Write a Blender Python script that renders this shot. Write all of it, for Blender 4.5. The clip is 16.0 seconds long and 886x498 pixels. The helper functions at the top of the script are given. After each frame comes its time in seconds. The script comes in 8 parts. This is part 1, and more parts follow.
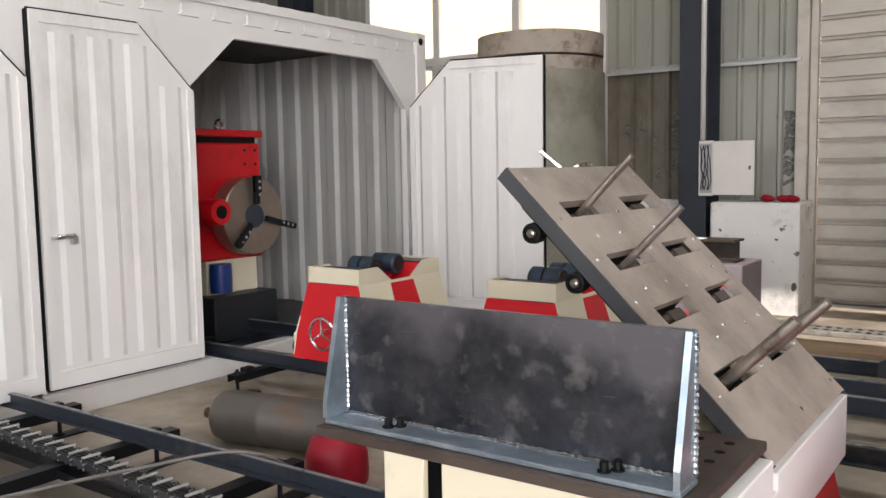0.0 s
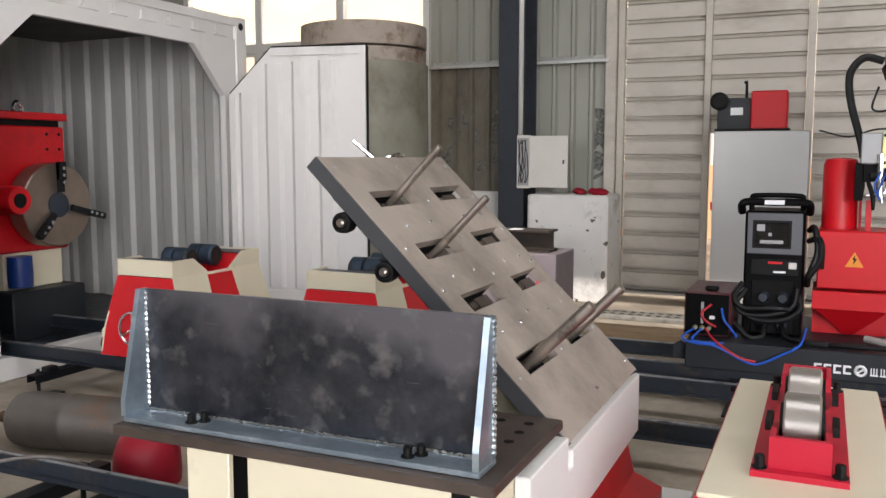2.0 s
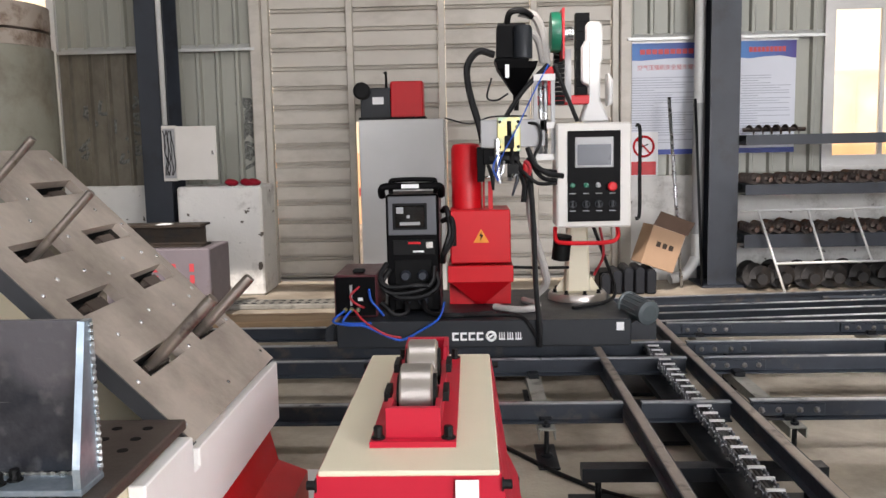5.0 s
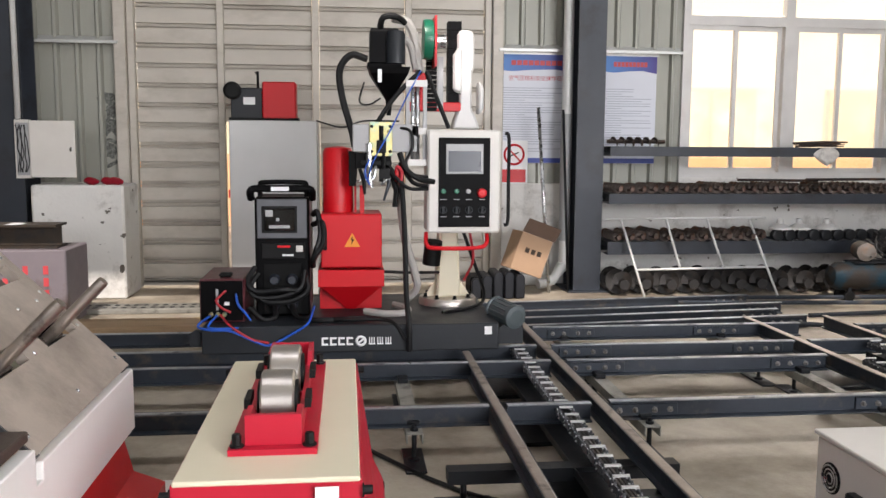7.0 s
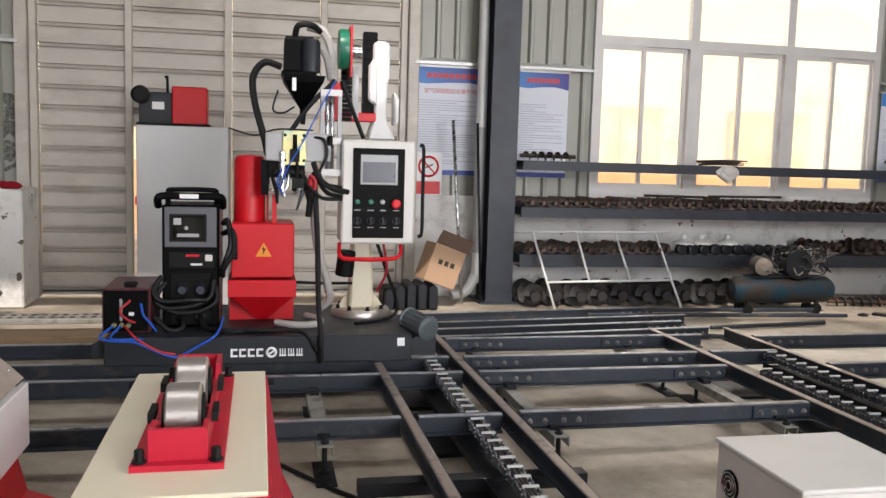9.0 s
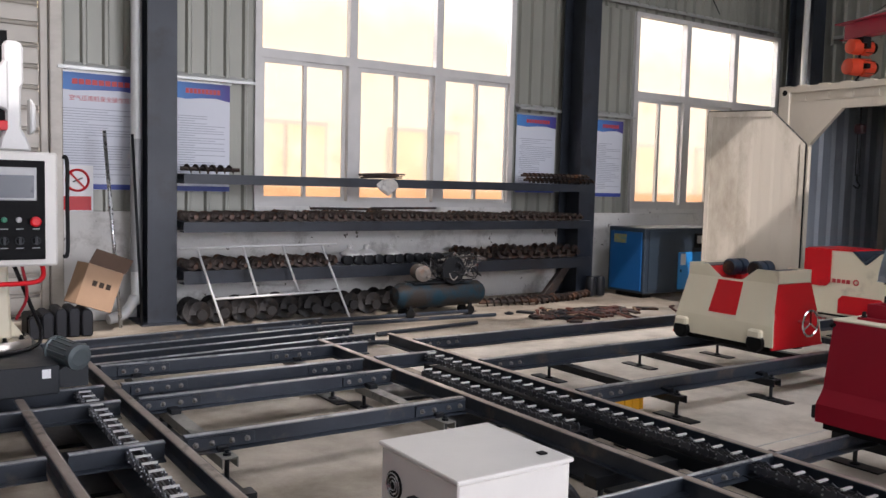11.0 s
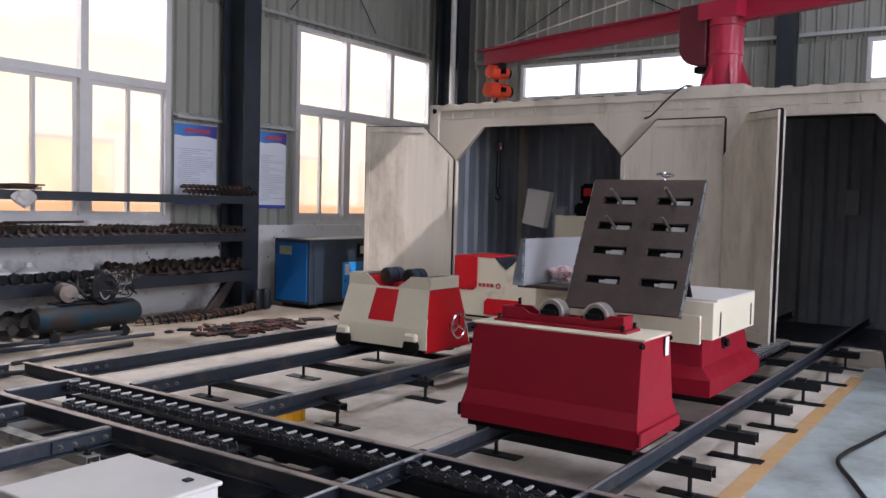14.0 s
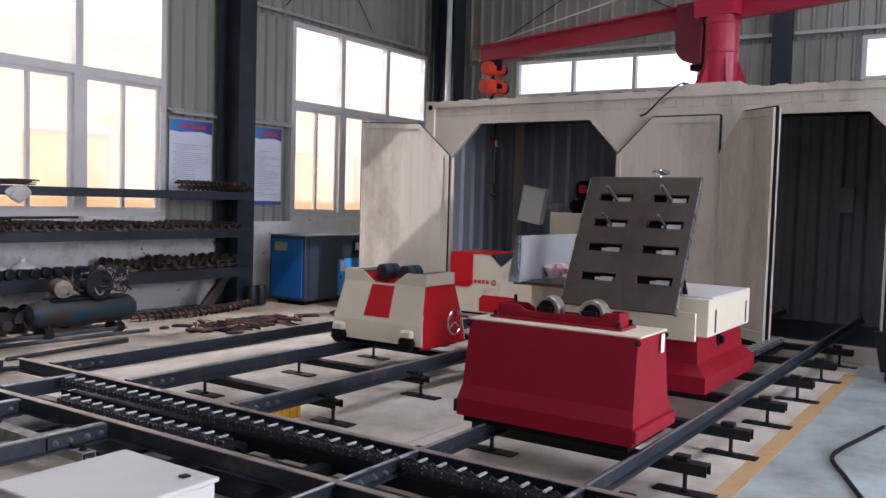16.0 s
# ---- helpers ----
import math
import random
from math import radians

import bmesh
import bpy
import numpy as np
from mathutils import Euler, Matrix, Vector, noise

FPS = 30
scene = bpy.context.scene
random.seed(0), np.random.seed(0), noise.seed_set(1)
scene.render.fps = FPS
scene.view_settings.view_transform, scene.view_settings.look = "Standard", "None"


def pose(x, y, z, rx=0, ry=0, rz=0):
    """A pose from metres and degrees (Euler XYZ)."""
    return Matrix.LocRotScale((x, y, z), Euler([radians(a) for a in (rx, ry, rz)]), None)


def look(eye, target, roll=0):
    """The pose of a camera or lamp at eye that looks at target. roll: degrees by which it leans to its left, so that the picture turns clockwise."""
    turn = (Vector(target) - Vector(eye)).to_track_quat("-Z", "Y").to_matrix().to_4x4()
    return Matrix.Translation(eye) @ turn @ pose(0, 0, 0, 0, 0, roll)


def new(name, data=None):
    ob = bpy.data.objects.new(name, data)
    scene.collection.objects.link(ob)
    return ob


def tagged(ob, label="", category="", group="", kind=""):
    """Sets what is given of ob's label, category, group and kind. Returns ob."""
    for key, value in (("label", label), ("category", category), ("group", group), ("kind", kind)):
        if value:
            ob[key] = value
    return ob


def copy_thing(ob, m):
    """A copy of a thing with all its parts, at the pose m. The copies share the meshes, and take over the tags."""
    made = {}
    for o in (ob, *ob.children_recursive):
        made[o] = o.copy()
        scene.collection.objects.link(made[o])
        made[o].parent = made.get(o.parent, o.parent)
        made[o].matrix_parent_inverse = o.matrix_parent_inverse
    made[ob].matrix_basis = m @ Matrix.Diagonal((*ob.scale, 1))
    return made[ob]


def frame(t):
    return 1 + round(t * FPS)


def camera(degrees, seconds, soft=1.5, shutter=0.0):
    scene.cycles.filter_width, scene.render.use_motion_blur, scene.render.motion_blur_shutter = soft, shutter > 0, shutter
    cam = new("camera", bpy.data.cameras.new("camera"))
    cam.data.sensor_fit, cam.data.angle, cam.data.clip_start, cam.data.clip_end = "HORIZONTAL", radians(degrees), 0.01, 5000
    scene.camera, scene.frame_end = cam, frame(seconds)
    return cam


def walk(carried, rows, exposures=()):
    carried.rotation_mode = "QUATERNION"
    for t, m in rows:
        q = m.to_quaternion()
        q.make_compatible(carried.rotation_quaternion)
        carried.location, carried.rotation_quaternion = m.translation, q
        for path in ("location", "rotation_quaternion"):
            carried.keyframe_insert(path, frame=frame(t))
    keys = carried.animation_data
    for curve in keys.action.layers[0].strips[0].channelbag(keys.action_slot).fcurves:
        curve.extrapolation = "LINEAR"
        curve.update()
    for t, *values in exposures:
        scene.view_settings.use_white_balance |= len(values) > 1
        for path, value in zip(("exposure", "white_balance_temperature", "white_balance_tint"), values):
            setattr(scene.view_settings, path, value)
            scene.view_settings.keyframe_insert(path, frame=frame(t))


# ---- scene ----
cam = camera(54.8, 16.0)
METRES, EYE, TILT, LEAN, TURN = 0.45, 1.5, 0.0, 0.0, 35.5
ROWS = [
    (0.0, 0.0, 0.0, 0.0, -0.09, -5.36, 0.96),
    (0.5, 0.0139, 0.0015, -0.0061, -1.72, -5.74, 0.45),
    (1.0, 0.0507, -0.0048, -0.0071, -4.47, -6.13, 0.27),
    (1.5, 0.0823, -0.0129, -0.0076, -7.89, -6.22, 0.13),
    (2.0, 0.1132, -0.0145, -0.0103, -11.45, -6.05, 0.01),
    (2.5, 0.1412, -0.0458, -0.0086, -14.7, -6.01, 0.26),
    (3.0, 0.1882, -0.0416, -0.0128, -18.35, -6.07, 0.47),
    (3.5, 0.234, -0.0373, -0.0136, -21.52, -6.3, 0.95),
    (4.0, 0.2875, -0.0309, -0.017, -24.78, -6.62, 1.72),
    (4.5, 0.3511, -0.058, -0.0196, -29.48, -6.84, 1.61),
    (5.0, 0.388, -0.0903, -0.0229, -33.62, -6.94, 1.18),
    (7.5, 0.4348, -0.127, -0.0182, -42.35, -6.53, -0.61),
    (8.0, 0.4189, -0.1338, -0.0159, -42.66, -6.24, -0.89),
    (10.5, 0.5277, -0.1313, -0.0266, -63.43, -4.86, -1.72),
    (11.0, 0.5604, -0.1667, -0.0297, -69.35, -4.35, -1.47),
    (11.5, 0.5959, -0.2193, -0.0262, -74.49, -3.96, -1.15),
    (12.0, 0.6303, -0.2629, -0.0333, -78.65, -3.89, -1.13),
    (12.5, 0.6514, -0.2843, -0.0317, -82.03, -3.79, -1.46),
    (13.0, 0.6921, -0.3094, -0.039, -85.71, -3.4, -1.66),
    (13.5, 0.7276, -0.3398, -0.0323, -89.19, -3.09, -1.52),
    (14.0, 0.7498, -0.3488, -0.0326, -91.1, -2.98, -1.45),
    (14.5, 0.7466, -0.3402, -0.0328, -91.8, -3.06, -1.56),
    (15.0, 0.7473, -0.3376, -0.0337, -92.05, -3.2, -1.58),
    (15.5, 0.7559, -0.3366, -0.0345, -91.92, -3.29, -1.66),
    (16.0, 0.7474, -0.3297, -0.032, -91.44, -3.2, -1.62),
]
walk(cam, [(t, pose(0, 0, EYE, TILT, LEAN, TURN) @ pose(METRES * x, METRES * y, METRES * z, 90 + pitch, roll, yaw)) for t, x, y, z, yaw, pitch, roll in ROWS],
     exposures=[(0.0, 0.10, 6600, 16), (2.5, 0.02, 6500, 15), (5.0, 0.04, 6550, 16), (8.0, 0.03, 6550, 15), (10.5, -0.24, 6350, 18), (12.0, -0.31, 6000, 21), (16.0, -0.26, 5850, 22)])

# ---- world, daylight, exposure ----
world = bpy.data.worlds.new("sky")
scene.world = world
world.use_nodes = True
sky = world.node_tree.nodes.new("ShaderNodeTexSky")
sky.sky_type, sky.sun_disc = "NISHITA", False
sky.sun_elevation, sky.sun_rotation = radians(38), radians(150)
world.node_tree.nodes["Background"].inputs["Strength"].default_value = 0.12
world.node_tree.links.new(sky.outputs[0], world.node_tree.nodes["Background"].inputs[0])

sun = new("sun", bpy.data.lights.new("sun", "SUN"))
sun.data.energy, sun.data.angle, sun.data.color = 4.3, radians(0.6), (1, 0.94, 0.86)
sun.matrix_world = look((0, 0, 20), (3, 14, 4))


def window_light(name, eye, target, sx, sy, watts, color=(0.96, 0.98, 1.0)):
    lamp = new(name, bpy.data.lights.new(name, "AREA"))
    lamp.data.shape, lamp.data.size, lamp.data.size_y = "RECTANGLE", sx, sy
    lamp.data.energy, lamp.data.color = watts, color
    lamp.matrix_world = look(eye, target)
    return lamp


# daylight lamps: the gate and windows behind the camera are assumed, the north windows real
window_light("south_gate_light", (4.5, -5.9, 2.45), (0.2, 4, 1.2), 4.6, 4.2, 920, (0.95, 0.975, 1.0))
window_light("south_window_light", (-3.0, -5.9, 3.2), (-3.0, 4, 1.0), 4.6, 3.0, 190)
# added lamp with no known window, aimed at the western container
window_light("south_east_window_light", (10.5, -5.9, 4.25), (-5.0, 5, 1.2), 4.0, 1.5, 150)
# overhead fill lamps, added to brighten the floor; no skylight is known
window_light("skylight_west", (-1.0, 2.0, 6.85), (-1.0, 2.0, 0), 7.0, 1.4, 130)
window_light("skylight_east", (7.0, 2.0, 6.85), (7.0, 2.0, 0), 7.0, 1.4, 190)
for x, power in ((-6.05, 380), (5.68, 560), (11.55, 340)):
    window_light("north_sky_light", (x, 11.1, 5.75), (x, 5.0, 0.6), 3.4, 1.4, power, (1, 0.97, 0.92))

# ---- mesh tools ----
ORIGIN = {}


def box(bm, x0, x1, y0, y1, z0, z1):
    v = [bm.verts.new((x, y, z)) for z in (z0, z1) for x, y in ((x0, y0), (x1, y0), (x1, y1), (x0, y1))]
    for f in ((3, 2, 1, 0), (4, 5, 6, 7), (0, 1, 5, 4), (1, 2, 6, 5), (2, 3, 7, 6), (3, 0, 4, 7)):
        bm.faces.new([v[i] for i in f])
    return v


def prism(bm, pts, axis, a0, a1):
    """A polygon in the plane across axis, drawn out from a0 to a1."""
    def at(p, a):
        return {"x": (a, p[0], p[1]), "y": (p[0], a, p[1]), "z": (p[0], p[1], a)}[axis]
    lo = [bm.verts.new(at(p, a0)) for p in pts]
    hi = [bm.verts.new(at(p, a1)) for p in pts]
    n = len(pts)
    for i in range(n):
        bm.faces.new((lo[i], lo[(i + 1) % n], hi[(i + 1) % n], hi[i]))
    bm.faces.new(lo[::-1])
    bm.faces.new(hi)
    return lo + hi


def loft(bm, low, high):
    """A solid between two rings of points of equal length."""
    lo, hi = [bm.verts.new(p) for p in low], [bm.verts.new(p) for p in high]
    n = len(lo)
    for i in range(n):
        bm.faces.new((lo[i], lo[(i + 1) % n], hi[(i + 1) % n], hi[i]))
    bm.faces.new(lo[::-1])
    bm.faces.new(hi)
    return lo + hi


def tube(bm, pts, r, seg=8, ends=True):
    """A round bar along points; r may be a list."""
    pts = [Vector(p) for p in pts]
    rs = r if isinstance(r, (list, tuple)) else [r] * len(pts)
    rings, side = [], None
    for i, p in enumerate(pts):
        d = (pts[min(i + 1, len(pts) - 1)] - pts[max(i - 1, 0)]).normalized()
        if side is None:
            side = d.orthogonal().normalized()
        side = (side - d * side.dot(d))
        side = side.normalized() if side.length > 1e-6 else d.orthogonal().normalized()
        up = d.cross(side)
        rings.append([bm.verts.new(p + rs[i] * (math.cos(a) * side + math.sin(a) * up)) for a in (2 * math.pi * k / seg for k in range(seg))])
    for a, b in zip(rings, rings[1:]):
        for k in range(seg):
            f = bm.faces.new((a[k], a[(k + 1) % seg], b[(k + 1) % seg], b[k]))
            f.smooth = seg > 6
    if ends:
        bm.faces.new(rings[0][::-1])
        bm.faces.new(rings[-1])


def lathe(bm, profile, origin, axis=(0, 0, 1), seg=20):
    """Turns a profile of (radius, height) about an axis through origin."""
    axis = Vector(axis).normalized()
    s = axis.orthogonal().normalized()
    u = axis.cross(s)
    o = Vector(origin)
    rings = []
    for r, h in profile:
        rings.append([bm.verts.new(o + axis * h + max(r, 1e-4) * (math.cos(a) * s + math.sin(a) * u)) for a in (2 * math.pi * k / seg for k in range(seg))])
    for a, b in zip(rings, rings[1:]):
        for k in range(seg):
            bm.faces.new((a[k], a[(k + 1) % seg], b[(k + 1) % seg], b[k])).smooth = seg > 8
    bm.faces.new(rings[0][::-1])
    bm.faces.new(rings[-1])


def ring(bm, centre, axis, radius, r, seg=24, seg2=6):
    axis = Vector(axis).normalized()
    s = axis.orthogonal().normalized()
    u = axis.cross(s)
    c = Vector(centre)
    rows = []
    for i in range(seg):
        a = 2 * math.pi * i / seg
        d = math.cos(a) * s + math.sin(a) * u
        rows.append([bm.verts.new(c + d * (radius + r * math.cos(b)) + axis * r * math.sin(b)) for b in (2 * math.pi * k / seg2 for k in range(seg2))])
    for i in range(seg):
        a, b = rows[i], rows[(i + 1) % seg]
        for k in range(seg2):
            bm.faces.new((a[k], a[(k + 1) % seg2], b[(k + 1) % seg2], b[k])).smooth = True


def curve(points, n=6):
    """Smooth points through the given ones (Catmull-Rom)."""
    p = [Vector(q) for q in points]
    p = [2 * p[0] - p[1]] + p + [2 * p[-1] - p[-2]]
    out = []
    for i in range(1, len(p) - 2):
        for k in range(n):
            t = k / n
            a, b, c, d = p[i - 1], p[i], p[i + 1], p[i + 2]
            out.append(0.5 * (2 * b + (c - a) * t + (2 * a - 5 * b + 4 * c - d) * t * t + (3 * b - a - 3 * c + d) * t ** 3))
    return out + [p[-2]]


def soften(bm, width, segments=1):
    bmesh.ops.recalc_face_normals(bm, faces=bm.faces)
    edges = [e for e in bm.edges if len(e.link_faces) == 2 and e.calc_face_angle(0) > 0.6]
    bmesh.ops.bevel(bm, geom=edges, offset=width, segments=segments, affect="EDGES", clamp_overlap=True)
    return bm


def move(bm, m):
    bm.transform(m)
    return bm


def thing(name, place, label, category, group="", kind=""):
    ob = new(name)
    ob.empty_display_size = 0.1
    ob.location = place
    ORIGIN[ob] = Vector(place)
    return tagged(ob, label, category, group, kind)


def mesh_of(name, bm, material):
    bmesh.ops.recalc_face_normals(bm, faces=bm.faces)
    for e in bm.edges:
        e.smooth = len(e.link_faces) == 2 and e.calc_face_angle(0) < 0.6
    data = bpy.data.meshes.new(name)
    bm.to_mesh(data)
    bm.free()
    for m in material if isinstance(material, (list, tuple)) else [material]:
        data.materials.append(m)
    return data


def part(name, bm, material, parent, label=""):
    """One mesh under a thing or a part. Points of bm are in world metres."""
    ob = new(name, mesh_of(name, bm, material))
    ob.parent = parent
    if parent in ORIGIN:
        ob.location = -ORIGIN[parent]
    if label:
        tagged(ob, label)
    return ob


def solo(name, bm, material, label, category, group="", kind=""):
    """A thing of one mesh, its origin at the middle of its base."""
    xs = [v.co.copy() for v in bm.verts]
    o = Vector(((min(v.x for v in xs) + max(v.x for v in xs)) / 2, (min(v.y for v in xs) + max(v.y for v in xs)) / 2, min(v.z for v in xs)))
    bm.transform(Matrix.Translation(-o))
    ob = new(name, mesh_of(name, bm, material))
    ob.location = o
    return tagged(ob, label, category, group, kind)


def B(*args, bevel=0.0):
    bm = bmesh.new()
    box(bm, *args)
    if bevel:
        soften(bm, bevel)
    return bm


def P(pts, axis, a0, a1, bevel=0.0):
    bm = bmesh.new()
    prism(bm, pts, axis, a0, a1)
    if bevel:
        soften(bm, bevel)
    return bm


def T(pts, r, seg=8):
    bm = bmesh.new()
    tube(bm, pts, r, seg)
    return bm


# ---- materials ----
def srgb(h):
    c = [int(h[i:i + 2], 16) / 255 for i in (0, 2, 4)]
    return tuple(x / 12.92 if x <= 0.04045 else ((x + 0.055) / 1.055) ** 2.4 for x in c) + (1,)


def material(name, base, rough=0.5, metal=0.0, vary=0.12, scale=6.0, stain=None, amount=0.3, stain_scale=1.5, bump=0.1, grain=60.0, stretch=(1, 1, 1), sharp=0.15, coat=0.0, random=0.0, spec=0.5):
    """Base colour with fine grain, broad variation and stains of a second colour."""
    m = bpy.data.materials.new(name)
    m.use_nodes = True
    nt = m.node_tree
    bsdf = nt.nodes["Principled BSDF"]
    n, link = nt.nodes.new, nt.links.new
    co = n("ShaderNodeTexCoord")
    mp = n("ShaderNodeMapping")
    mp.inputs["Scale"].default_value = stretch
    link(co.outputs["Object"], mp.inputs["Vector"])

    def noise_at(s, detail, rgh=0.6):
        t = n("ShaderNodeTexNoise")
        t.inputs["Scale"].default_value, t.inputs["Detail"].default_value, t.inputs["Roughness"].default_value = s, detail, rgh
        link(mp.outputs[0], t.inputs["Vector"])
        return t.outputs["Fac"]

    base = srgb(base) if isinstance(base, str) else (*base, 1)
    broad, fine = noise_at(scale, 4), noise_at(grain, 3)
    ramp = n("ShaderNodeMapRange")
    ramp.inputs["From Min"].default_value, ramp.inputs["From Max"].default_value = 0.3, 0.7
    ramp.inputs["To Min"].default_value, ramp.inputs["To Max"].default_value = 1 - vary, 1 + vary
    link(broad, ramp.inputs["Value"])
    hsv = n("ShaderNodeHueSaturation")
    hsv.inputs["Color"].default_value = base
    link(ramp.outputs[0], hsv.inputs["Value"])
    color = hsv.outputs[0]
    if random:
        info, r2, mul = n("ShaderNodeObjectInfo"), n("ShaderNodeMapRange"), n("ShaderNodeHueSaturation")
        r2.inputs["To Min"].default_value, r2.inputs["To Max"].default_value = 1 - random, 1 + random
        link(info.outputs["Random"], r2.inputs["Value"])
        link(r2.outputs[0], mul.inputs["Value"])
        link(color, mul.inputs["Color"])
        color = mul.outputs[0]
    rough_in = None
    if stain:
        mask, mix = n("ShaderNodeMapRange"), n("ShaderNodeMix")
        edge = 0.72 - 0.4 * amount
        mask.inputs["From Min"].default_value, mask.inputs["From Max"].default_value = edge - sharp / 2, edge + sharp / 2
        link(noise_at(stain_scale, 9, 0.68), mask.inputs["Value"])
        mix.data_type = "RGBA"
        link(mask.outputs[0], mix.inputs["Factor"])
        link(color, mix.inputs["A"])
        mix.inputs["B"].default_value = srgb(stain) if isinstance(stain, str) else (*stain, 1)
        color = mix.outputs["Result"]
    link(color, bsdf.inputs["Base Color"])
    rr = n("ShaderNodeMapRange")
    rr.inputs["To Min"].default_value, rr.inputs["To Max"].default_value = max(0.03, rough - 0.12), min(1, rough + 0.12)
    link(noise_at(scale * 2.3, 5), rr.inputs["Value"])
    link(rr.outputs[0], bsdf.inputs["Roughness"])
    bsdf.inputs["Metallic"].default_value = metal
    bsdf.inputs["Coat Weight"].default_value = coat
    bsdf.inputs["Specular IOR Level"].default_value = spec
    if bump:
        b = n("ShaderNodeBump")
        b.inputs["Strength"].default_value, b.inputs["Distance"].default_value = bump, 0.01
        link(fine, b.inputs["Height"])
        link(b.outputs[0], bsdf.inputs["Normal"])
    return m


def glow(name, color, strength):
    m = bpy.data.materials.new(name)
    m.use_nodes = True
    b = m.node_tree.nodes["Principled BSDF"]
    b.inputs["Base Color"].default_value = (0, 0, 0, 1)
    b.inputs["Emission Color"].default_value = srgb(color)
    b.inputs["Emission Strength"].default_value = strength
    return m


def glass(name, tint, rough):
    m = bpy.data.materials.new(name)
    m.use_nodes = True
    b = m.node_tree.nodes["Principled BSDF"]
    b.inputs["Base Color"].default_value = srgb(tint)
    b.inputs["Roughness"].default_value = rough
    b.inputs["Transmission Weight"].default_value = 1.0
    b.inputs["IOR"].default_value = 1.1
    return m


M_CONCRETE = material("concrete_floor", "b0a594", 0.6, 0, 0.2, 0.7, "6b6053", 0.45, 0.8, 0.25, 45, sharp=0.28, spec=0.35)
def chipped(m, scale, edge, color):
    """Adds small sharp-edged chips of a darker colour to a painted surface."""
    nt = m.node_tree
    n, link = nt.nodes.new, nt.links.new
    bsdf = nt.nodes["Principled BSDF"]
    old = bsdf.inputs["Base Color"].links[0].from_socket
    co, ns, cut, mix = n("ShaderNodeTexCoord"), n("ShaderNodeTexNoise"), n("ShaderNodeMapRange"), n("ShaderNodeMix")
    ns.inputs["Scale"].default_value, ns.inputs["Detail"].default_value = scale, 4
    link(co.outputs["Object"], ns.inputs["Vector"])
    cut.inputs["From Min"].default_value, cut.inputs["From Max"].default_value = edge, edge + 0.02
    link(ns.outputs["Fac"], cut.inputs["Value"])
    mix.data_type = "RGBA"
    link(cut.outputs[0], mix.inputs["Factor"])
    link(old, mix.inputs["A"])
    mix.inputs["B"].default_value = srgb(color)
    link(mix.outputs["Result"], bsdf.inputs["Base Color"])
    return m


M_PLASTER = chipped(material("white_plaster", "d6d4cf", 0.85, 0, 0.06, 2.0, "8d8880", 0.2, 2.6, 0.4, 30, sharp=0.2), 9, 0.68, "5d574f")
M_SHEET = material("grey_sheet_metal", "96968c", 0.42, 0.15, 0.08, 1.2, "6f7068", 0.2, 0.8, 0.06, 80, stretch=(1, 1, 0.25), sharp=0.3)
M_SHEETDIRT = material("grimy_sheet_metal", "7a7467", 0.5, 0.1, 0.12, 1.2, "463f35", 0.5, 1.6, 0.06, 80, stretch=(1, 1, 0.5), sharp=0.3)
M_SHUTTER = material("shutter_metal", "bab4a9", 0.45, 0.1, 0.07, 1.5, "8f8578", 0.22, 1.0, 0.06, 80, stretch=(1, 1, 2), sharp=0.3)
M_STEEL_DK = material("dark_grey_steel_paint", "2a2f37", 0.45, 0.1, 0.18, 2.0, "212327", 0.3, 2.5, 0.1, 60)
M_GIRT = material("galvanised_girt", "b9bab6", 0.4, 0.5, 0.08, 4)
M_ALU = material("window_aluminium", "c9c7c3", 0.4, 0.1, 0.05, 5)
M_WHITE = material("white_container_paint", "dfddd9", 0.42, 0.0, 0.03, 1.5, "b9b5ab", 0.05, 1.1, 0.05, 70, stretch=(1, 1, 0.4), sharp=0.25)
M_BEIGE = material("beige_container_paint", "b9b0a0", 0.45, 0.0, 0.06, 1.5, "857a68", 0.22, 1.6, 0.05, 70, stretch=(1, 1, 0.4), sharp=0.25)
M_BLACK = material("black_rubber", "090909", 0.55, 0, 0.1, 8, spec=0.22)
M_RAIL = material("dark_blue_grey_beam", "2d333b", 0.4, 0.25, 0.2, 3.0, "574e45", 0.2, 3.5, 0.15, 50, random=0.12)
M_RAILTOP = material("worn_rail_top", "9c9085", 0.4, 0.45, 0.15, 4.0, "4a443e", 0.25, 6.0, 0.15, 60)
M_RED = material("red_machine_paint", "c4121c", 0.4, 0, 0.05, 2.0, "971019", 0.12, 2.0, 0.05, 90, spec=0.35)
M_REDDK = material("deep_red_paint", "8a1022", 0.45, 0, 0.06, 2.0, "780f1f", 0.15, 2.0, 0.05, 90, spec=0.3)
M_CREAM = material("cream_machine_paint", "d9d0b6", 0.45, 0, 0.04, 2.0, "b4ab93", 0.12, 2.2, 0.05, 90)
M_PLATE = material("ground_steel_plate", "bcb0a4", 0.4, 0.45, 0.12, 2.5, "6f655c", 0.35, 2.2, 0.08, 120, sharp=0.35)
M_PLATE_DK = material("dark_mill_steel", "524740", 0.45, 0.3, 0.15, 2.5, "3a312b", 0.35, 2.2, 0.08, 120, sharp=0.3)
M_BRIGHT = material("bright_ground_steel", "b8babb", 0.28, 0.95, 0.1, 6)
M_CHROME = material("chrome", "cfcfcf", 0.15, 1.0, 0.05, 6, bump=0)
M_BOXGREY = material("light_grey_cabinet", "cfcbc4", 0.45, 0, 0.04, 3)
M_GREY = material("mid_grey_paint", "9b9b9b", 0.45, 0.1, 0.05, 3)
M_BLUE = material("blue_paint", "17568f", 0.4, 0, 0.06, 3)
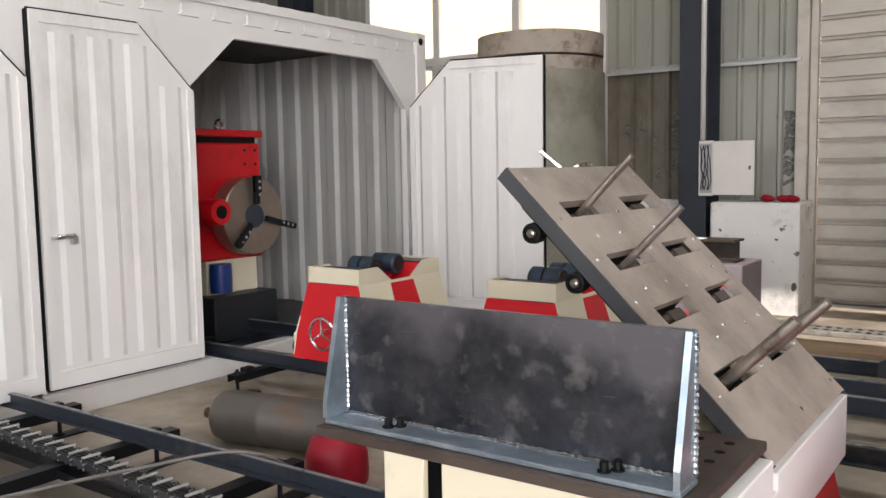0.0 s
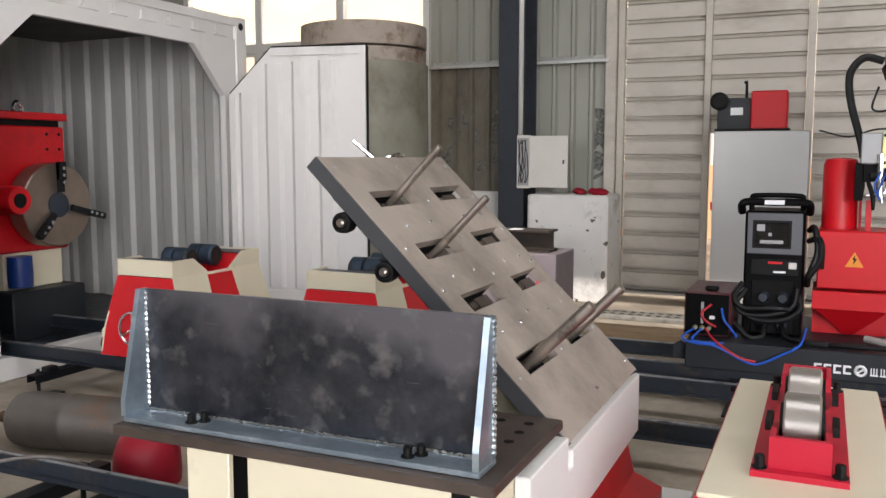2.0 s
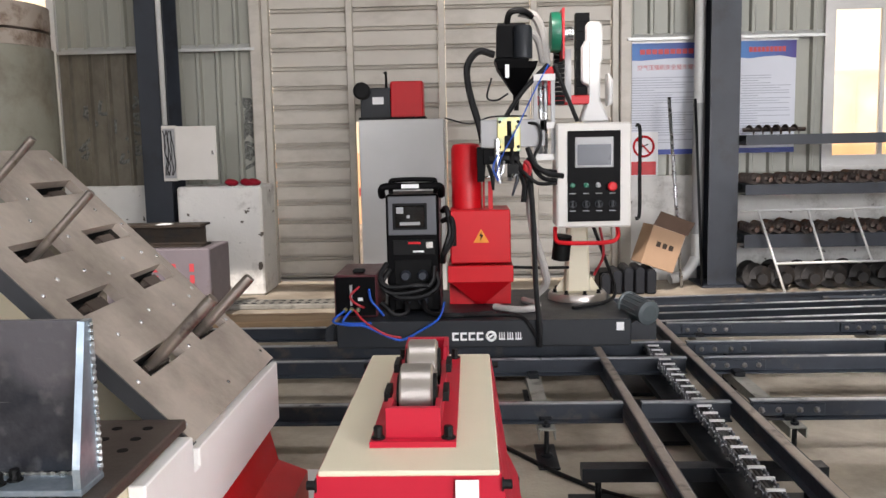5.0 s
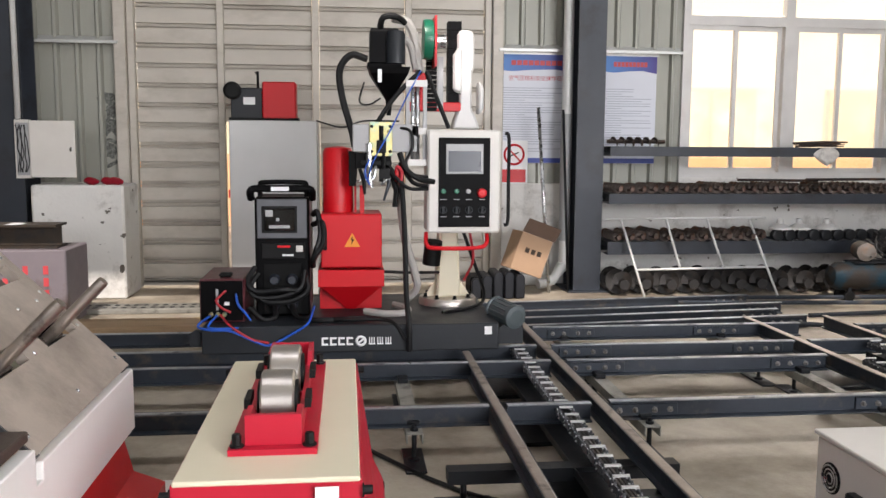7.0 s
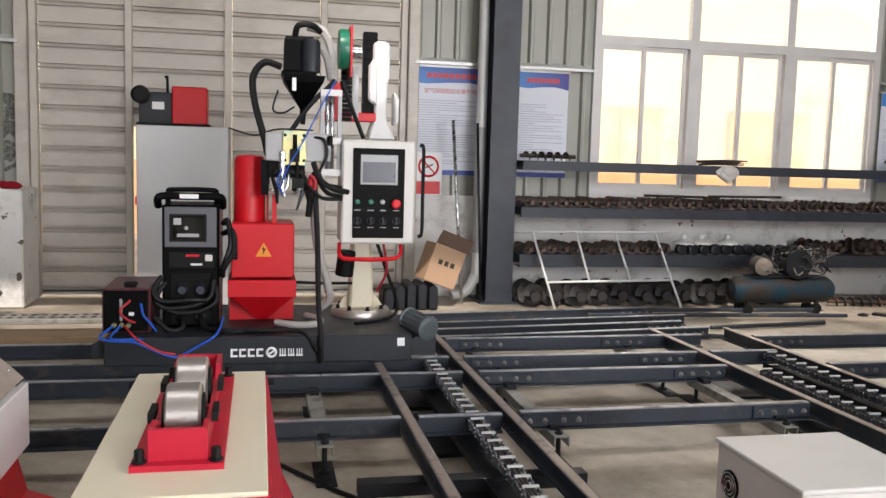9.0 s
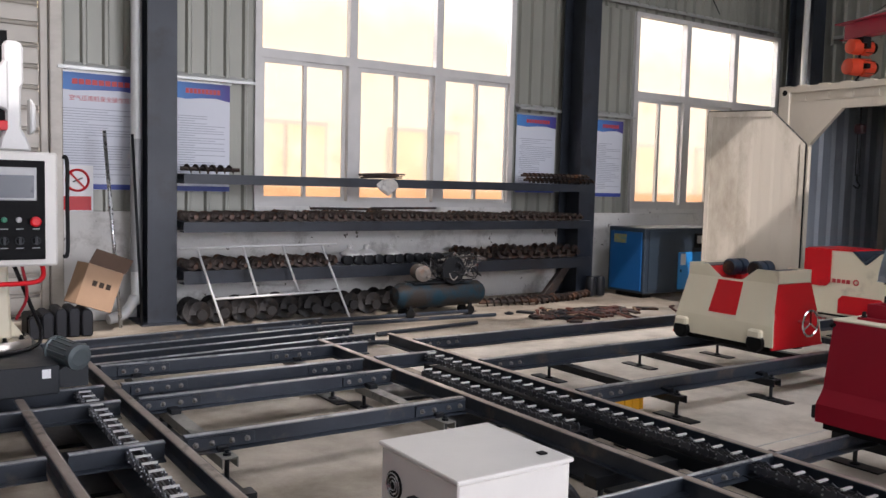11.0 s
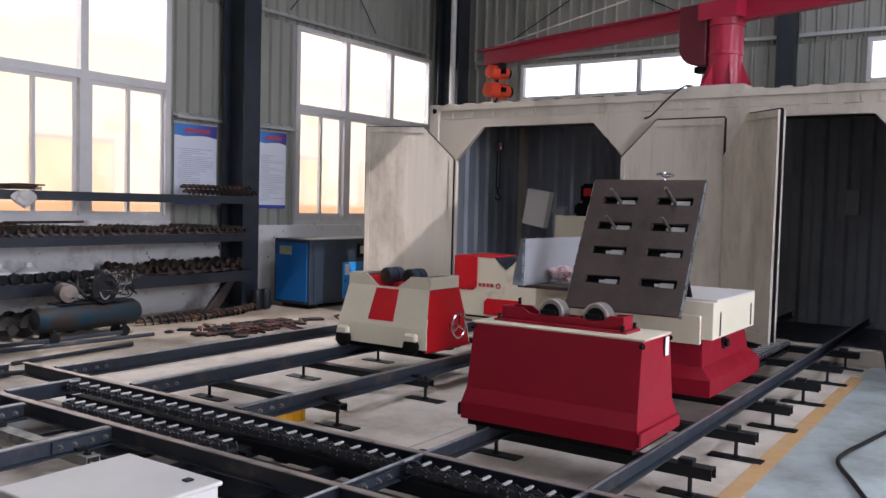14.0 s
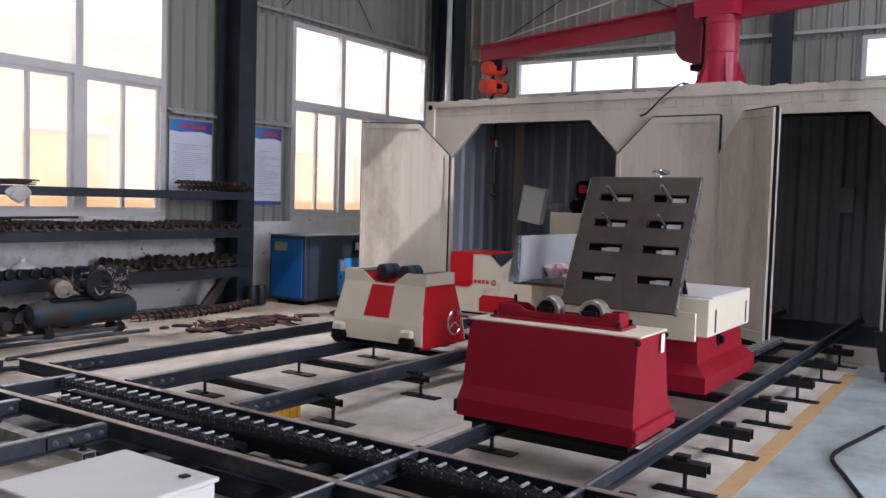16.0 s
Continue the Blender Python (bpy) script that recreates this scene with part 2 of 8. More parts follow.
M_NAVY = material("dark_navy_panel", "27323d", 0.45, 0, 0.06, 3)
M_YELLOW = material("worn_yellow_line", "bb9664", 0.6, 0, 0.12, 6, "94908a", 0.25, 6, 0.2, 40)
M_RUST = material("rusty_iron", "2b2421", 0.7, 0.3, 0.3, 7.0, "62432f", 0.35, 5, 0.3, 40, random=0.25)
M_SILO = material("weathered_tank_steel", "8f8d7f", 0.6, 0.15, 0.15, 1.2, "6b5f4e", 0.28, 1.4, 0.2, 40, sharp=0.25)
M_WOOD = material("raw_timber", "a58b6c", 0.7, 0, 0.15, 3, "7e6850", 0.3, 3, 0.2, 60, stretch=(0.3, 3, 3))
M_CARD = material("brown_cardboard", "a5876c", 0.8, 0, 0.06, 5)
# near-black: shade of slots and gaps put into colour, also dark frames
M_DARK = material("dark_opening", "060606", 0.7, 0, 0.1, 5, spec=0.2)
M_GLASS = glass("clear_glass", "f4f6f4", 0.02)
M_FROST = glass("amber_frosted_glass", "fdf3e4", 0.14)
M_POSTER = material("white_poster", "d5d8e0", 0.5, 0, 0.02, 3, bump=0)
M_POSTBLUE = material("poster_blue", "3f4f9c", 0.5, 0, 0.02, 3, bump=0)
M_POSTRED = material("poster_red", "c04448", 0.5, 0, 0.02, 3, bump=0)
M_TEXT = material("poster_print", "a3a6b2", 0.6, 0, 0.02, 3, bump=0)
M_SIGNWHITE = material("white_print", "e6e6e6", 0.5, 0, 0.02, 3, bump=0)
# shade under the container roofs, put into a dark colour
M_ROOFSHADE = material("roof_underside_shade", "3a3734", 0.6, 0, 0.12, 1.5, "2a2826", 0.3, 1.5)
M_CLAMPTOP = material("polished_rail_streak", "aaacae", 0.32, 0.7, 0.2, 5, "50535a", 0.35, 9, 0.1, 60)
M_AUGERWORN = material("worn_auger_steel", "463d38", 0.42, 0.65, 0.35, 9, "6a4630", 0.3, 6, 0.3, 40, random=0.3)
M_HEAPRUST = material("red_brown_scrap", "5a2f22", 0.7, 0.1, 0.3, 9, "2a1c17", 0.45, 8, 0.3, 40, random=0.35)
# inner container walls: darker tones than the outside paint
M_INNER_W = material("container_inner_pale", "b9b9b4", 0.45, 0.0, 0.06, 1.5, "8d8c86", 0.15, 1.2, 0.05, 70, stretch=(1, 1, 0.4), sharp=0.25)
M_INNER_E = material("container_inner_grey", "8b9096", 0.45, 0.0, 0.06, 1.5, "6b6e72", 0.15, 1.2, 0.05, 70, stretch=(1, 1, 0.4), sharp=0.25)


def outside(name, stops, low, strength):
    """A glowing distance: a few broad tones by height, broken by soft noise."""
    m = bpy.data.materials.new(name)
    m.use_nodes = True
    nt = m.node_tree
    n, link = nt.nodes.new, nt.links.new
    b = nt.nodes["Principled BSDF"]
    b.inputs["Base Color"].default_value = (0, 0, 0, 1)
    co, sep, ns, add, mr, ramp = n("ShaderNodeTexCoord"), n("ShaderNodeSeparateXYZ"), n("ShaderNodeTexNoise"), n("ShaderNodeMath"), n("ShaderNodeMapRange"), n("ShaderNodeValToRGB")
    ns.inputs["Scale"].default_value, ns.inputs["Detail"].default_value = 0.35, 3
    link(co.outputs["Object"], ns.inputs["Vector"])
    link(co.outputs["Object"], sep.inputs[0])
    add.operation = "MULTIPLY_ADD"
    add.inputs[1].default_value = 3.0
    link(ns.outputs["Fac"], add.inputs[0])
    link(sep.outputs["Z"], add.inputs[2])
    mr.inputs["From Min"].default_value, mr.inputs["From Max"].default_value = 0.0, 14.0
    link(add.outputs[0], mr.inputs["Value"])
    link(mr.outputs[0], ramp.inputs["Fac"])
    for i, (p, c) in enumerate(stops):
        e = ramp.color_ramp.elements[i] if i < 2 else ramp.color_ramp.elements.new(p)
        e.position, e.color = p, srgb(c)
    link(ramp.outputs["Color"], b.inputs["Emission Color"])
    up = n("ShaderNodeMapRange")
    up.inputs["From Min"].default_value, up.inputs["From Max"].default_value = 4.0, 9.0
    up.inputs["To Min"].default_value, up.inputs["To Max"].default_value = low, strength
    link(add.outputs[0], up.inputs["Value"])
    link(up.outputs[0], b.inputs["Emission Strength"])
    return m


M_OUT = outside("bright_distance", [(0.0, "e0b48c"), (1.0, "fff6e6"), (0.3, "f2cf9c"), (0.5, "fdeacb"), (0.7, "fbe4bc"), (0.8, "fff3dc")], 1.15, 1.9)
M_OUT_E = outside("pale_distance", [(0.0, "c8d4e0"), (1.0, "ffffff"), (0.5, "f4f8fc")], 1.2, 2.5)
M_BLUELT = material("bright_blue_paint", "2f8fd6", 0.4, 0, 0.05, 3)
M_RIM = material("rust_brown_band", "a3978b", 0.65, 0.1, 0.12, 2, "66503f", 0.35, 3, 0.2, 40)
M_RUSTDK = material("dark_rusty_steel", "33291f", 0.6, 0.2, 0.2, 4, "20201f", 0.4, 5, 0.2, 40)
M_CARDDK = material("dark_cardboard", "5f4c40", 0.8, 0, 0.08, 5)
M_CONCRETE2 = material("dusty_grey_steel", "8a8880", 0.6, 0.2, 0.15, 5, "55534e", 0.35, 6, 0.3, 40)
M_GREYSH = material("pale_grey_sheet", "b4b4b3", 0.35, 0.3, 0.05, 1.5)
M_CHUCK = material("turned_brown_steel", "8a7c70", 0.35, 0.75, 0.12, 4)
M_CYL = material("scuffed_grey_steel", "5b5650", 0.5, 0.4, 0.15, 3, "6b4f3c", 0.35, 3.5, 0.2, 40)
M_CABLEGREY = material("grey_cable", "6a6560", 0.6, 0, 0.1, 10, bump=0)
M_YBIN = material("yellow_plastic", "d39a1c", 0.4, 0, 0.06, 5)
M_JOINT = material("pale_joint", "b5b2ab", 0.7, 0, 0.15, 9)
M_JIB = material("crane_red_paint", "a3203a", 0.35, 0, 0.06, 3, "7d1a2c", 0.15, 3, coat=0.2)
M_JIBDK = material("crane_dark_red_paint", "5f1626", 0.4, 0, 0.06, 3)
M_HOIST = material("orange_hoist_paint", "d8482a", 0.4, 0, 0.06, 5)
M_REDBAG = material("red_white_plastic", "d9c9c6", 0.3, 0, 0.08, 9, "b02a3a", 0.45, 16, 0.4, 40)


def bag_bm(r):
    bm = bmesh.new()
    bmesh.ops.create_icosphere(bm, subdivisions=3, radius=r)
    for v in bm.verts:
        k = 1 + 0.35 * noise.noise(v.co * 14)
        v.co = Vector((v.co.x * 0.8 * k, v.co.y * 1.1 * k, max(v.co.z * 0.55 * k, -0.075)))
    return bm


M_WALK = material("worn_green_grey_floor_paint", "aebab8", 0.4, 0, 0.1, 1.2, "7f817b", 0.4, 2.0, 0.15, 45, sharp=0.3)
# worn concrete, its base paled to hold the window light falling there
M_BAY = material("worn_concrete_window_lit", "d0c7b8", 0.5, 0, 0.14, 1.0, "8f8372", 0.3, 1.3, 0.2, 45, sharp=0.3, spec=0.4)
M_AUGER = material("dark_auger_steel", "2a2827", 0.55, 0.4, 0.25, 6, "453a32", 0.3, 5, 0.3, 40, random=0.2)
M_SPRAY = material("faded_spray_paint", "4a4a46", 0.7, 0, 0.2, 8, "7b7d77", 0.5, 25)
M_YARD = material("sunlit_pale_render", "f7eede", 0.8, 0, 0.06, 1.0, "e6d2b4", 0.25, 0.8)
M_YARDBASE = material("sunlit_peach_plinth", "e2b288", 0.8, 0, 0.08, 1.0, "c99a74", 0.25, 0.8)
M_YARDGLASS = material("pale_curtained_pane", "efdfc0", 0.4, 0, 0.1, 0.7, "f6efe2", 0.4, 0.6)


def rolled_plate():
    """Hot-rolled plate: mottled blue-black scale with fine scratches; the paler upper band is reflected haze put into
    the colour.
    """
    m = material("hot_rolled_scale", "23262c", 0.34, 0.55, 0.35, 5, "46464b", 0.45, 7.5, 0.08, 40, sharp=0.3)
    nt = m.node_tree
    n, link = nt.nodes.new, nt.links.new
    bsdf = nt.nodes["Principled BSDF"]
    old = bsdf.inputs["Base Color"].links[0].from_socket
    co, sep = n("ShaderNodeTexCoord"), n("ShaderNodeSeparateXYZ")
    link(co.outputs["Generated"], sep.inputs[0])
    cloud = n("ShaderNodeTexNoise")
    cloud.inputs["Scale"].default_value, cloud.inputs["Detail"].default_value = 4.0, 7
    link(co.outputs["Object"], cloud.inputs["Vector"])
    add = n("ShaderNodeMath")
    add.operation = "MULTIPLY_ADD"
    add.inputs[1].default_value = 1.5
    link(cloud.outputs["Fac"], add.inputs[0])
    link(sep.outputs["Z"], add.inputs[2])
    # pale reflected haze, painted in towards the upper edge and broken by noise
    band = n("ShaderNodeMapRange")
    band.inputs["From Min"].default_value, band.inputs["From Max"].default_value = 1.46, 1.8
    link(add.outputs[0], band.inputs["Value"])
    mix = n("ShaderNodeMix")
    mix.data_type = "RGBA"
    link(band.outputs[0], mix.inputs["Factor"])
    link(old, mix.inputs["A"])
    mix.inputs["B"].default_value = srgb("5f5d62")
    last = mix.outputs["Result"]
    speck, cut, mx = n("ShaderNodeTexNoise"), n("ShaderNodeMapRange"), n("ShaderNodeMix")
    speck.inputs["Scale"].default_value, speck.inputs["Detail"].default_value = 17.0, 6
    link(co.outputs["Object"], speck.inputs["Vector"])
    cut.inputs["From Min"].default_value, cut.inputs["From Max"].default_value, cut.inputs["To Max"].default_value = 0.56, 0.74, 0.38
    link(speck.outputs["Fac"], cut.inputs["Value"])
    mx.data_type = "RGBA"
    link(cut.outputs[0], mx.inputs["Factor"])
    link(last, mx.inputs["A"])
    mx.inputs["B"].default_value = srgb("8d8a88")
    last = mx.outputs["Result"]
    for ang, sc in ((25, 9.0), (-35, 7.0)):
        mp, fine, cut = n("ShaderNodeMapping"), n("ShaderNodeTexNoise"), n("ShaderNodeMapRange")
        mp.inputs["Rotation"].default_value = (0, radians(ang), 0)
        mp.inputs["Scale"].default_value = (sc, 1, sc * 45)
        link(co.outputs["Object"], mp.inputs["Vector"])
        link(mp.outputs[0], fine.inputs["Vector"])
        fine.inputs["Scale"].default_value, fine.inputs["Detail"].default_value = 1.0, 2
        cut.inputs["From Min"].default_value, cut.inputs["From Max"].default_value, cut.inputs["To Max"].default_value = 0.76, 0.82, 0.45
        link(fine.outputs["Fac"], cut.inputs["Value"])
        mx = n("ShaderNodeMix")
        mx.data_type = "RGBA"
        link(cut.outputs[0], mx.inputs["Factor"])
        link(last, mx.inputs["A"])
        mx.inputs["B"].default_value = srgb("a09a98")
        last = mx.outputs["Result"]
    link(last, bsdf.inputs["Base Color"])
    return m

# ---- room ----
NORTH, EAST, SOUTH, WEST, ROOF = 9.3, 13.75, -6.0, -10.0, 7.0


def wavy(a0, a1, pitch=0.21, depth=0.042, back=0.03, rib=0.036):
    """Outline of ribbed sheet, along the wall, with ribs to negative depth."""
    pts, a = [(a0, 0)], a0 + pitch / 2
    while a + rib < a1:
        pts += [(a - rib, 0), (a - rib * 0.45, -depth), (a + rib * 0.45, -depth), (a + rib, 0)]
        a += pitch
    return pts + [(a1, 0), (a1, back), (a0, back)]


def sheet_north(name, x0, x1, z0, z1, paint=None):
    pts = [(a, NORTH + d) for a, d in wavy(x0, x1)]
    return solo(name, P(pts, "z", z0, z1), paint or M_SHEET, "ribbed grey sheet metal wall cladding", "wall", kind="structure")


def sheet_east(name, y0, y1, z0, z1):
    pts = [(EAST + d, a) for a, d in wavy(y0, y1)]
    return solo(name, P(pts, "z", z0, z1), M_SHEET, "ribbed grey sheet metal end wall", "wall", kind="structure")


solo("floor", B(WEST - 0.3, EAST + 0.3, SOUTH - 0.3, NORTH + 0.3, -0.2, 0), M_CONCRETE, "worn grey concrete workshop floor", "floor", kind="structure")
solo("ground", B(-150, 150, -150, 150, -0.5, -0.21), M_CONCRETE, "pale concrete yard outside the hall", "ground", kind="structure")

WINDOWS = [(-7.85, -4.25), (3.85, 7.52), (9.8, 13.3)]
SILL, TRANSOM, HEAD = 1.19, 2.9, 4.12
# plinth of the long wall, broken at the shutter
for i, (a, b) in enumerate(((WEST, -2.05), (1.75, EAST))):
    solo("wall_plinth_%d" % i, B(a, b, NORTH - 0.08, NORTH + 0.2, 0, 1.12, bevel=0.008), M_PLASTER, "stained white plastered plinth wall", "wall", kind="structure")
for i, (a, b) in enumerate(((WEST, -7.85), (-3.05, -2.05), (1.75, 3.85), (7.52, 9.8), (13.3, EAST))):
    sheet_north("wall_north_%d" % i, a, b, 1.12, HEAD)
sheet_north("wall_north_dirty", -4.25, -3.05, 1.12, 2.55, M_SHEETDIRT)
sheet_north("wall_north_upper", -4.25, -3.05, 2.55, HEAD)
for i, (a, b) in enumerate(WINDOWS):
    solo("wall_sill_%d" % i, B(a, b, NORTH - 0.06, NORTH + 0.1, 1.12, SILL), M_PLASTER, "white window ledge", "ledge", kind="structure")
sheet_north("wall_north_high", WEST, EAST, HEAD, ROOF)
solo("wall_north_back", B(WEST, EAST, NORTH + 0.05, NORTH + 0.08, HEAD, ROOF), M_SHEET, "grey sheet backing of the long wall", "wall", kind="structure")

# end walls, far walls, roof
HIGH0, HIGH1 = 3.36, 3.98
for i, (a, b, c, d) in enumerate(((SOUTH, NORTH, 0, HIGH0), (SOUTH, NORTH, HIGH1, ROOF), (7.6, NORTH, HIGH0, HIGH1), (2.05, 4.32, HIGH0, HIGH1), (SOUTH, -1.3, HIGH0, HIGH1))):
    sheet_east("wall_east_%d" % i, a, b, c, d)
solo("wall_west", B(WEST - 0.15, WEST, SOUTH, NORTH, 0, ROOF), M_SHEET, "grey sheet metal end wall", "wall", kind="structure")
# this wall is out of view; its openings are placed to suit the lamps
for i, (a, b, c, d) in enumerate(((WEST, -5.4, 0, ROOF), (-0.6, 2.1, 0, ROOF), (6.9, 8.1, 0, ROOF), (12.9, EAST, 0, ROOF), (-5.4, -0.6, 0, 1.6), (-5.4, -0.6, 4.8, ROOF), (2.1, 6.9, 4.7, ROOF), (8.1, 12.9, 0, 3.4), (8.1, 12.9, 5.1, ROOF))):
    solo("wall_south_%d" % i, B(a, b, SOUTH - 0.15, SOUTH, c, d), M_SHEET, "grey sheet metal long wall", "wall", kind="structure")
# roof out of view; its open strips are added above the overhead lamps
bm = bmesh.new()
for a, b, c, d in ((WEST, EAST, SOUTH, 1.3), (WEST, EAST, 2.7, NORTH), (WEST, -4.5, 1.3, 2.7), (2.5, 3.5, 1.3, 2.7), (10.5, EAST, 1.3, 2.7)):
    box(bm, a, b, c, d, ROOF, ROOF + 0.1)
solo("ceiling", bm, M_SHEET, "unseen grey sheet metal roof with strips left open for overhead lamps", "ceiling", kind="structure")


def window(name, x0, x1):
    """Three tall bays, each with one upper light and a pair of sliding sashes below."""
    w = thing(name, ((x0 + x1) / 2, NORTH, SILL), "tall silvery aluminium window with amber-lit lower sashes", "window", "north windows", "structure")
    y0, y1 = NORTH - 0.05, NORTH + 0.05
    bm = bmesh.new()
    for a, b in ((x0, x0 + 0.08), (x1 - 0.08, x1)):
        box(bm, a, b, y0, y1, SILL, HEAD)
    for c, d in ((SILL, SILL + 0.06), (TRANSOM - 0.05, TRANSOM + 0.05), (HEAD - 0.06, HEAD)):
        box(bm, x0 + 0.08, x1 - 0.08, y0, y1, c, d)
    step = (x1 - x0) / 3
    for k in (1, 2):
        box(bm, x0 + k * step - 0.06, x0 + k * step + 0.06, y0 - 0.004, y1, SILL + 0.06, TRANSOM - 0.05)
        box(bm, x0 + k * step - 0.05, x0 + k * step + 0.05, y0 - 0.004, y1, TRANSOM + 0.05, HEAD - 0.06)
    part("window_frame", bm, M_ALU, w)
    for k in range(3):
        a, b = x0 + k * step + 0.07, x0 + (k + 1) * step - 0.07
        pane = part("pane", B(a, b, NORTH, NORTH + 0.006, TRANSOM + 0.05, HEAD - 0.06), M_GLASS, w, "clear upper pane")
        pane.visible_shadow = False
        mid = (a + b) / 2
        for s, (c, d) in enumerate(((a, mid + 0.02), (mid - 0.02, b))):
            off = 0.012 if s else -0.022
            z0, z1 = SILL + 0.06, TRANSOM - 0.05
            bm = bmesh.new()
            box(bm, c, c + 0.045, NORTH + off - 0.012, NORTH + off + 0.012, z0, z1)
            box(bm, d - 0.045, d, NORTH + off - 0.012, NORTH + off + 0.012, z0, z1)
            box(bm, c + 0.045, d - 0.045, NORTH + off - 0.012, NORTH + off + 0.012, z0, z0 + 0.05)
            box(bm, c + 0.045, d - 0.045, NORTH + off - 0.012, NORTH + off + 0.012, z1 - 0.05, z1)
            sash = part("sash", bm, M_ALU, w)
            p = part("sash_pane", B(c + 0.045, d - 0.045, NORTH + off - 0.003, NORTH + off + 0.003, z0 + 0.05, z1 - 0.05), M_FROST, sash, "amber sash pane")
            p.visible_shadow = False
    return w


for i, (a, b) in enumerate(WINDOWS):
    window("window_%d" % (i + 1), a, b)
for i, (a, b, n) in enumerate(((4.32, 7.6, 3), (-1.3, 2.05, 3))):
    w = thing("window_%d" % (i + 4), (EAST, (a + b) / 2, HIGH0), "high strip window with white frame", "window", "east strip windows", "structure")
    bm = bmesh.new()
    box(bm, EAST - 0.05, EAST + 0.04, a, b, HIGH0, HIGH0 + 0.05)
    box(bm, EAST - 0.05, EAST + 0.04, a, b, HIGH1 - 0.05, HIGH1)
    for k in range(n + 1):
        y = a + (b - a) * k / n
        y = min(max(y, a + 0.03), b - 0.03)
        box(bm, EAST - 0.054, EAST + 0.036, y - 0.03, y + 0.03, HIGH0 + 0.05, HIGH1 - 0.05)
    part("window_frame", bm, M_ALU, w)
    for k in range(n):
        p = part("pane", B(EAST, EAST + 0.006, a + (b - a) * k / n + 0.03, a + (b - a) * (k + 1) / n - 0.03, HIGH0 + 0.05, HIGH1 - 0.05), M_GLASS, w)
        p.visible_shadow = False

# bright overcast distance outside the windows
solo("backdrop", B(-60, 60, 24, 24.2, -2, 40), M_OUT, "hazy bright sky over a sunlit yard", "backdrop", kind="structure")
solo("backdrop_east", B(34, 34.2, -30, 23.5, -2, 40), M_OUT_E, "pale overcast sky", "backdrop", kind="structure")


def column(x, y=8.75, depth=0.42, width=0.29):
    bm = bmesh.new()
    box(bm, x - width / 2, x + width / 2, y, y + 0.016, 0.02, ROOF)
    box(bm, x - width / 2, x + width / 2, y + depth - 0.016, y + depth, 0.02, ROOF)
    box(bm, x - 0.006, x + 0.006, y + 0.016, y + depth - 0.016, 0.02, ROOF)
    c = thing("steel_column", (x, y + depth / 2, 0), "dark grey painted steel H-section column", "column", "hall columns")
    part("shaft", bm, M_STEEL_DK, c)
    part("base_plate", B(x - 0.22, x + 0.22, y - 0.08, y + depth + 0.04, 0, 0.02), M_STEEL_DK, c)
    return c


for x in (-8.9, -3.05, 2.69, 8.45):
    column(x)
column(13.3, 8.55, 0.45, 0.34)
for y in (3.1, -2.8):
    c = thing("end_wall_column", (EAST - 0.16, y, 0), "dark grey steel wind column on the end wall", "column", "end wall columns")
    part("shaft", B(EAST - 0.3, EAST - 0.04, y - 0.12, y + 0.12, 0, ROOF), M_STEEL_DK, c)

# girts
for i, (x0, x1, z) in enumerate(((WEST, -7.9, 2.55), (-4.2, -3.2, 2.55), (-2.9, -2.1, 2.55), (1.8, 2.55, 2.55), (2.84, 3.82, 2.55), (7.56, 8.3, 2.55), (8.6, 9.76, 2.55), (WEST, 13.1, 4.2))):
    solo("trim_girt_%d" % i, P([(NORTH - 0.14, z - 0.03), (NORTH - 0.14, z), (NORTH - 0.03, z), (NORTH - 0.03, z + 0.05), (NORTH - 0.033, z + 0.05), (NORTH - 0.05, z + 0.01), (NORTH - 0.12, z - 0.01), (NORTH - 0.12, z - 0.03)], "x", x0, x1), M_GIRT, "galvanised cold-formed wall girt", "girt", kind="structure")
for i, (y0, y1, z) in enumerate(((SOUTH, 2.95, 4.05), (3.24, 8.5, 4.05), (SOUTH, 8.5, 5.6))):
    solo("trim_end_girt_%d" % i, B(EAST - 0.12, EAST - 0.035, y0, y1, z, z + 0.05), M_GIRT, "galvanised end wall girt", "girt", kind="structure")

# shutter gate with its guide posts
SH0, SH1 = -2.03, 1.73
gate = thing("door_1", ((SH0 + SH1) / 2, NORTH, 0), "closed silvery roller shutter gate of ribbed slats", "roller shutter", kind="structure")
bands = [(SH0 + 0.08, -1.13), (-1.07, -0.17), (-0.09, 0.80), (0.88, SH1 - 0.08)]
for a, b in bands:
    z = -0.06
    start = a
    while z < 4.9:
        h = 0.2015
        a = start + (0.05 if start == -1.07 and z < 1.75 else 0)
        z0 = max(z, 0.07)
        prof = [(0.02, z0), (0.0, z0), (0.0, z + 0.122), (0.045, z + 0.126), (0.045, z + 0.147), (0.004, z + 0.150), (0.0, z + 0.160), (0.04, z + 0.163), (0.045, z + 0.186), (0.0, z + 0.190), (0.0, z + h), (0.05, z + h), (0.05, z0)]
        part("slat", P([(NORTH - 0.02 + d, q) for d, q in prof], "x", a, b), M_SHUTTER, gate)
        z += h
for x in (SH0 + 0.04, -1.1, -0.15 + 0.02, 0.84, SH1 - 0.04):
    part("mullion", B(x - 0.035, x + 0.035, NORTH - 0.07, NORTH + 0.02, 0.02, 4.9, bevel=0.006), M_SHUTTER, gate)
part("bottom_bar", B(SH0 + 0.08, SH1 - 0.08, NORTH - 0.02, NORTH + 0.03, 0.035, 0.07), M_SHUTTER, gate)
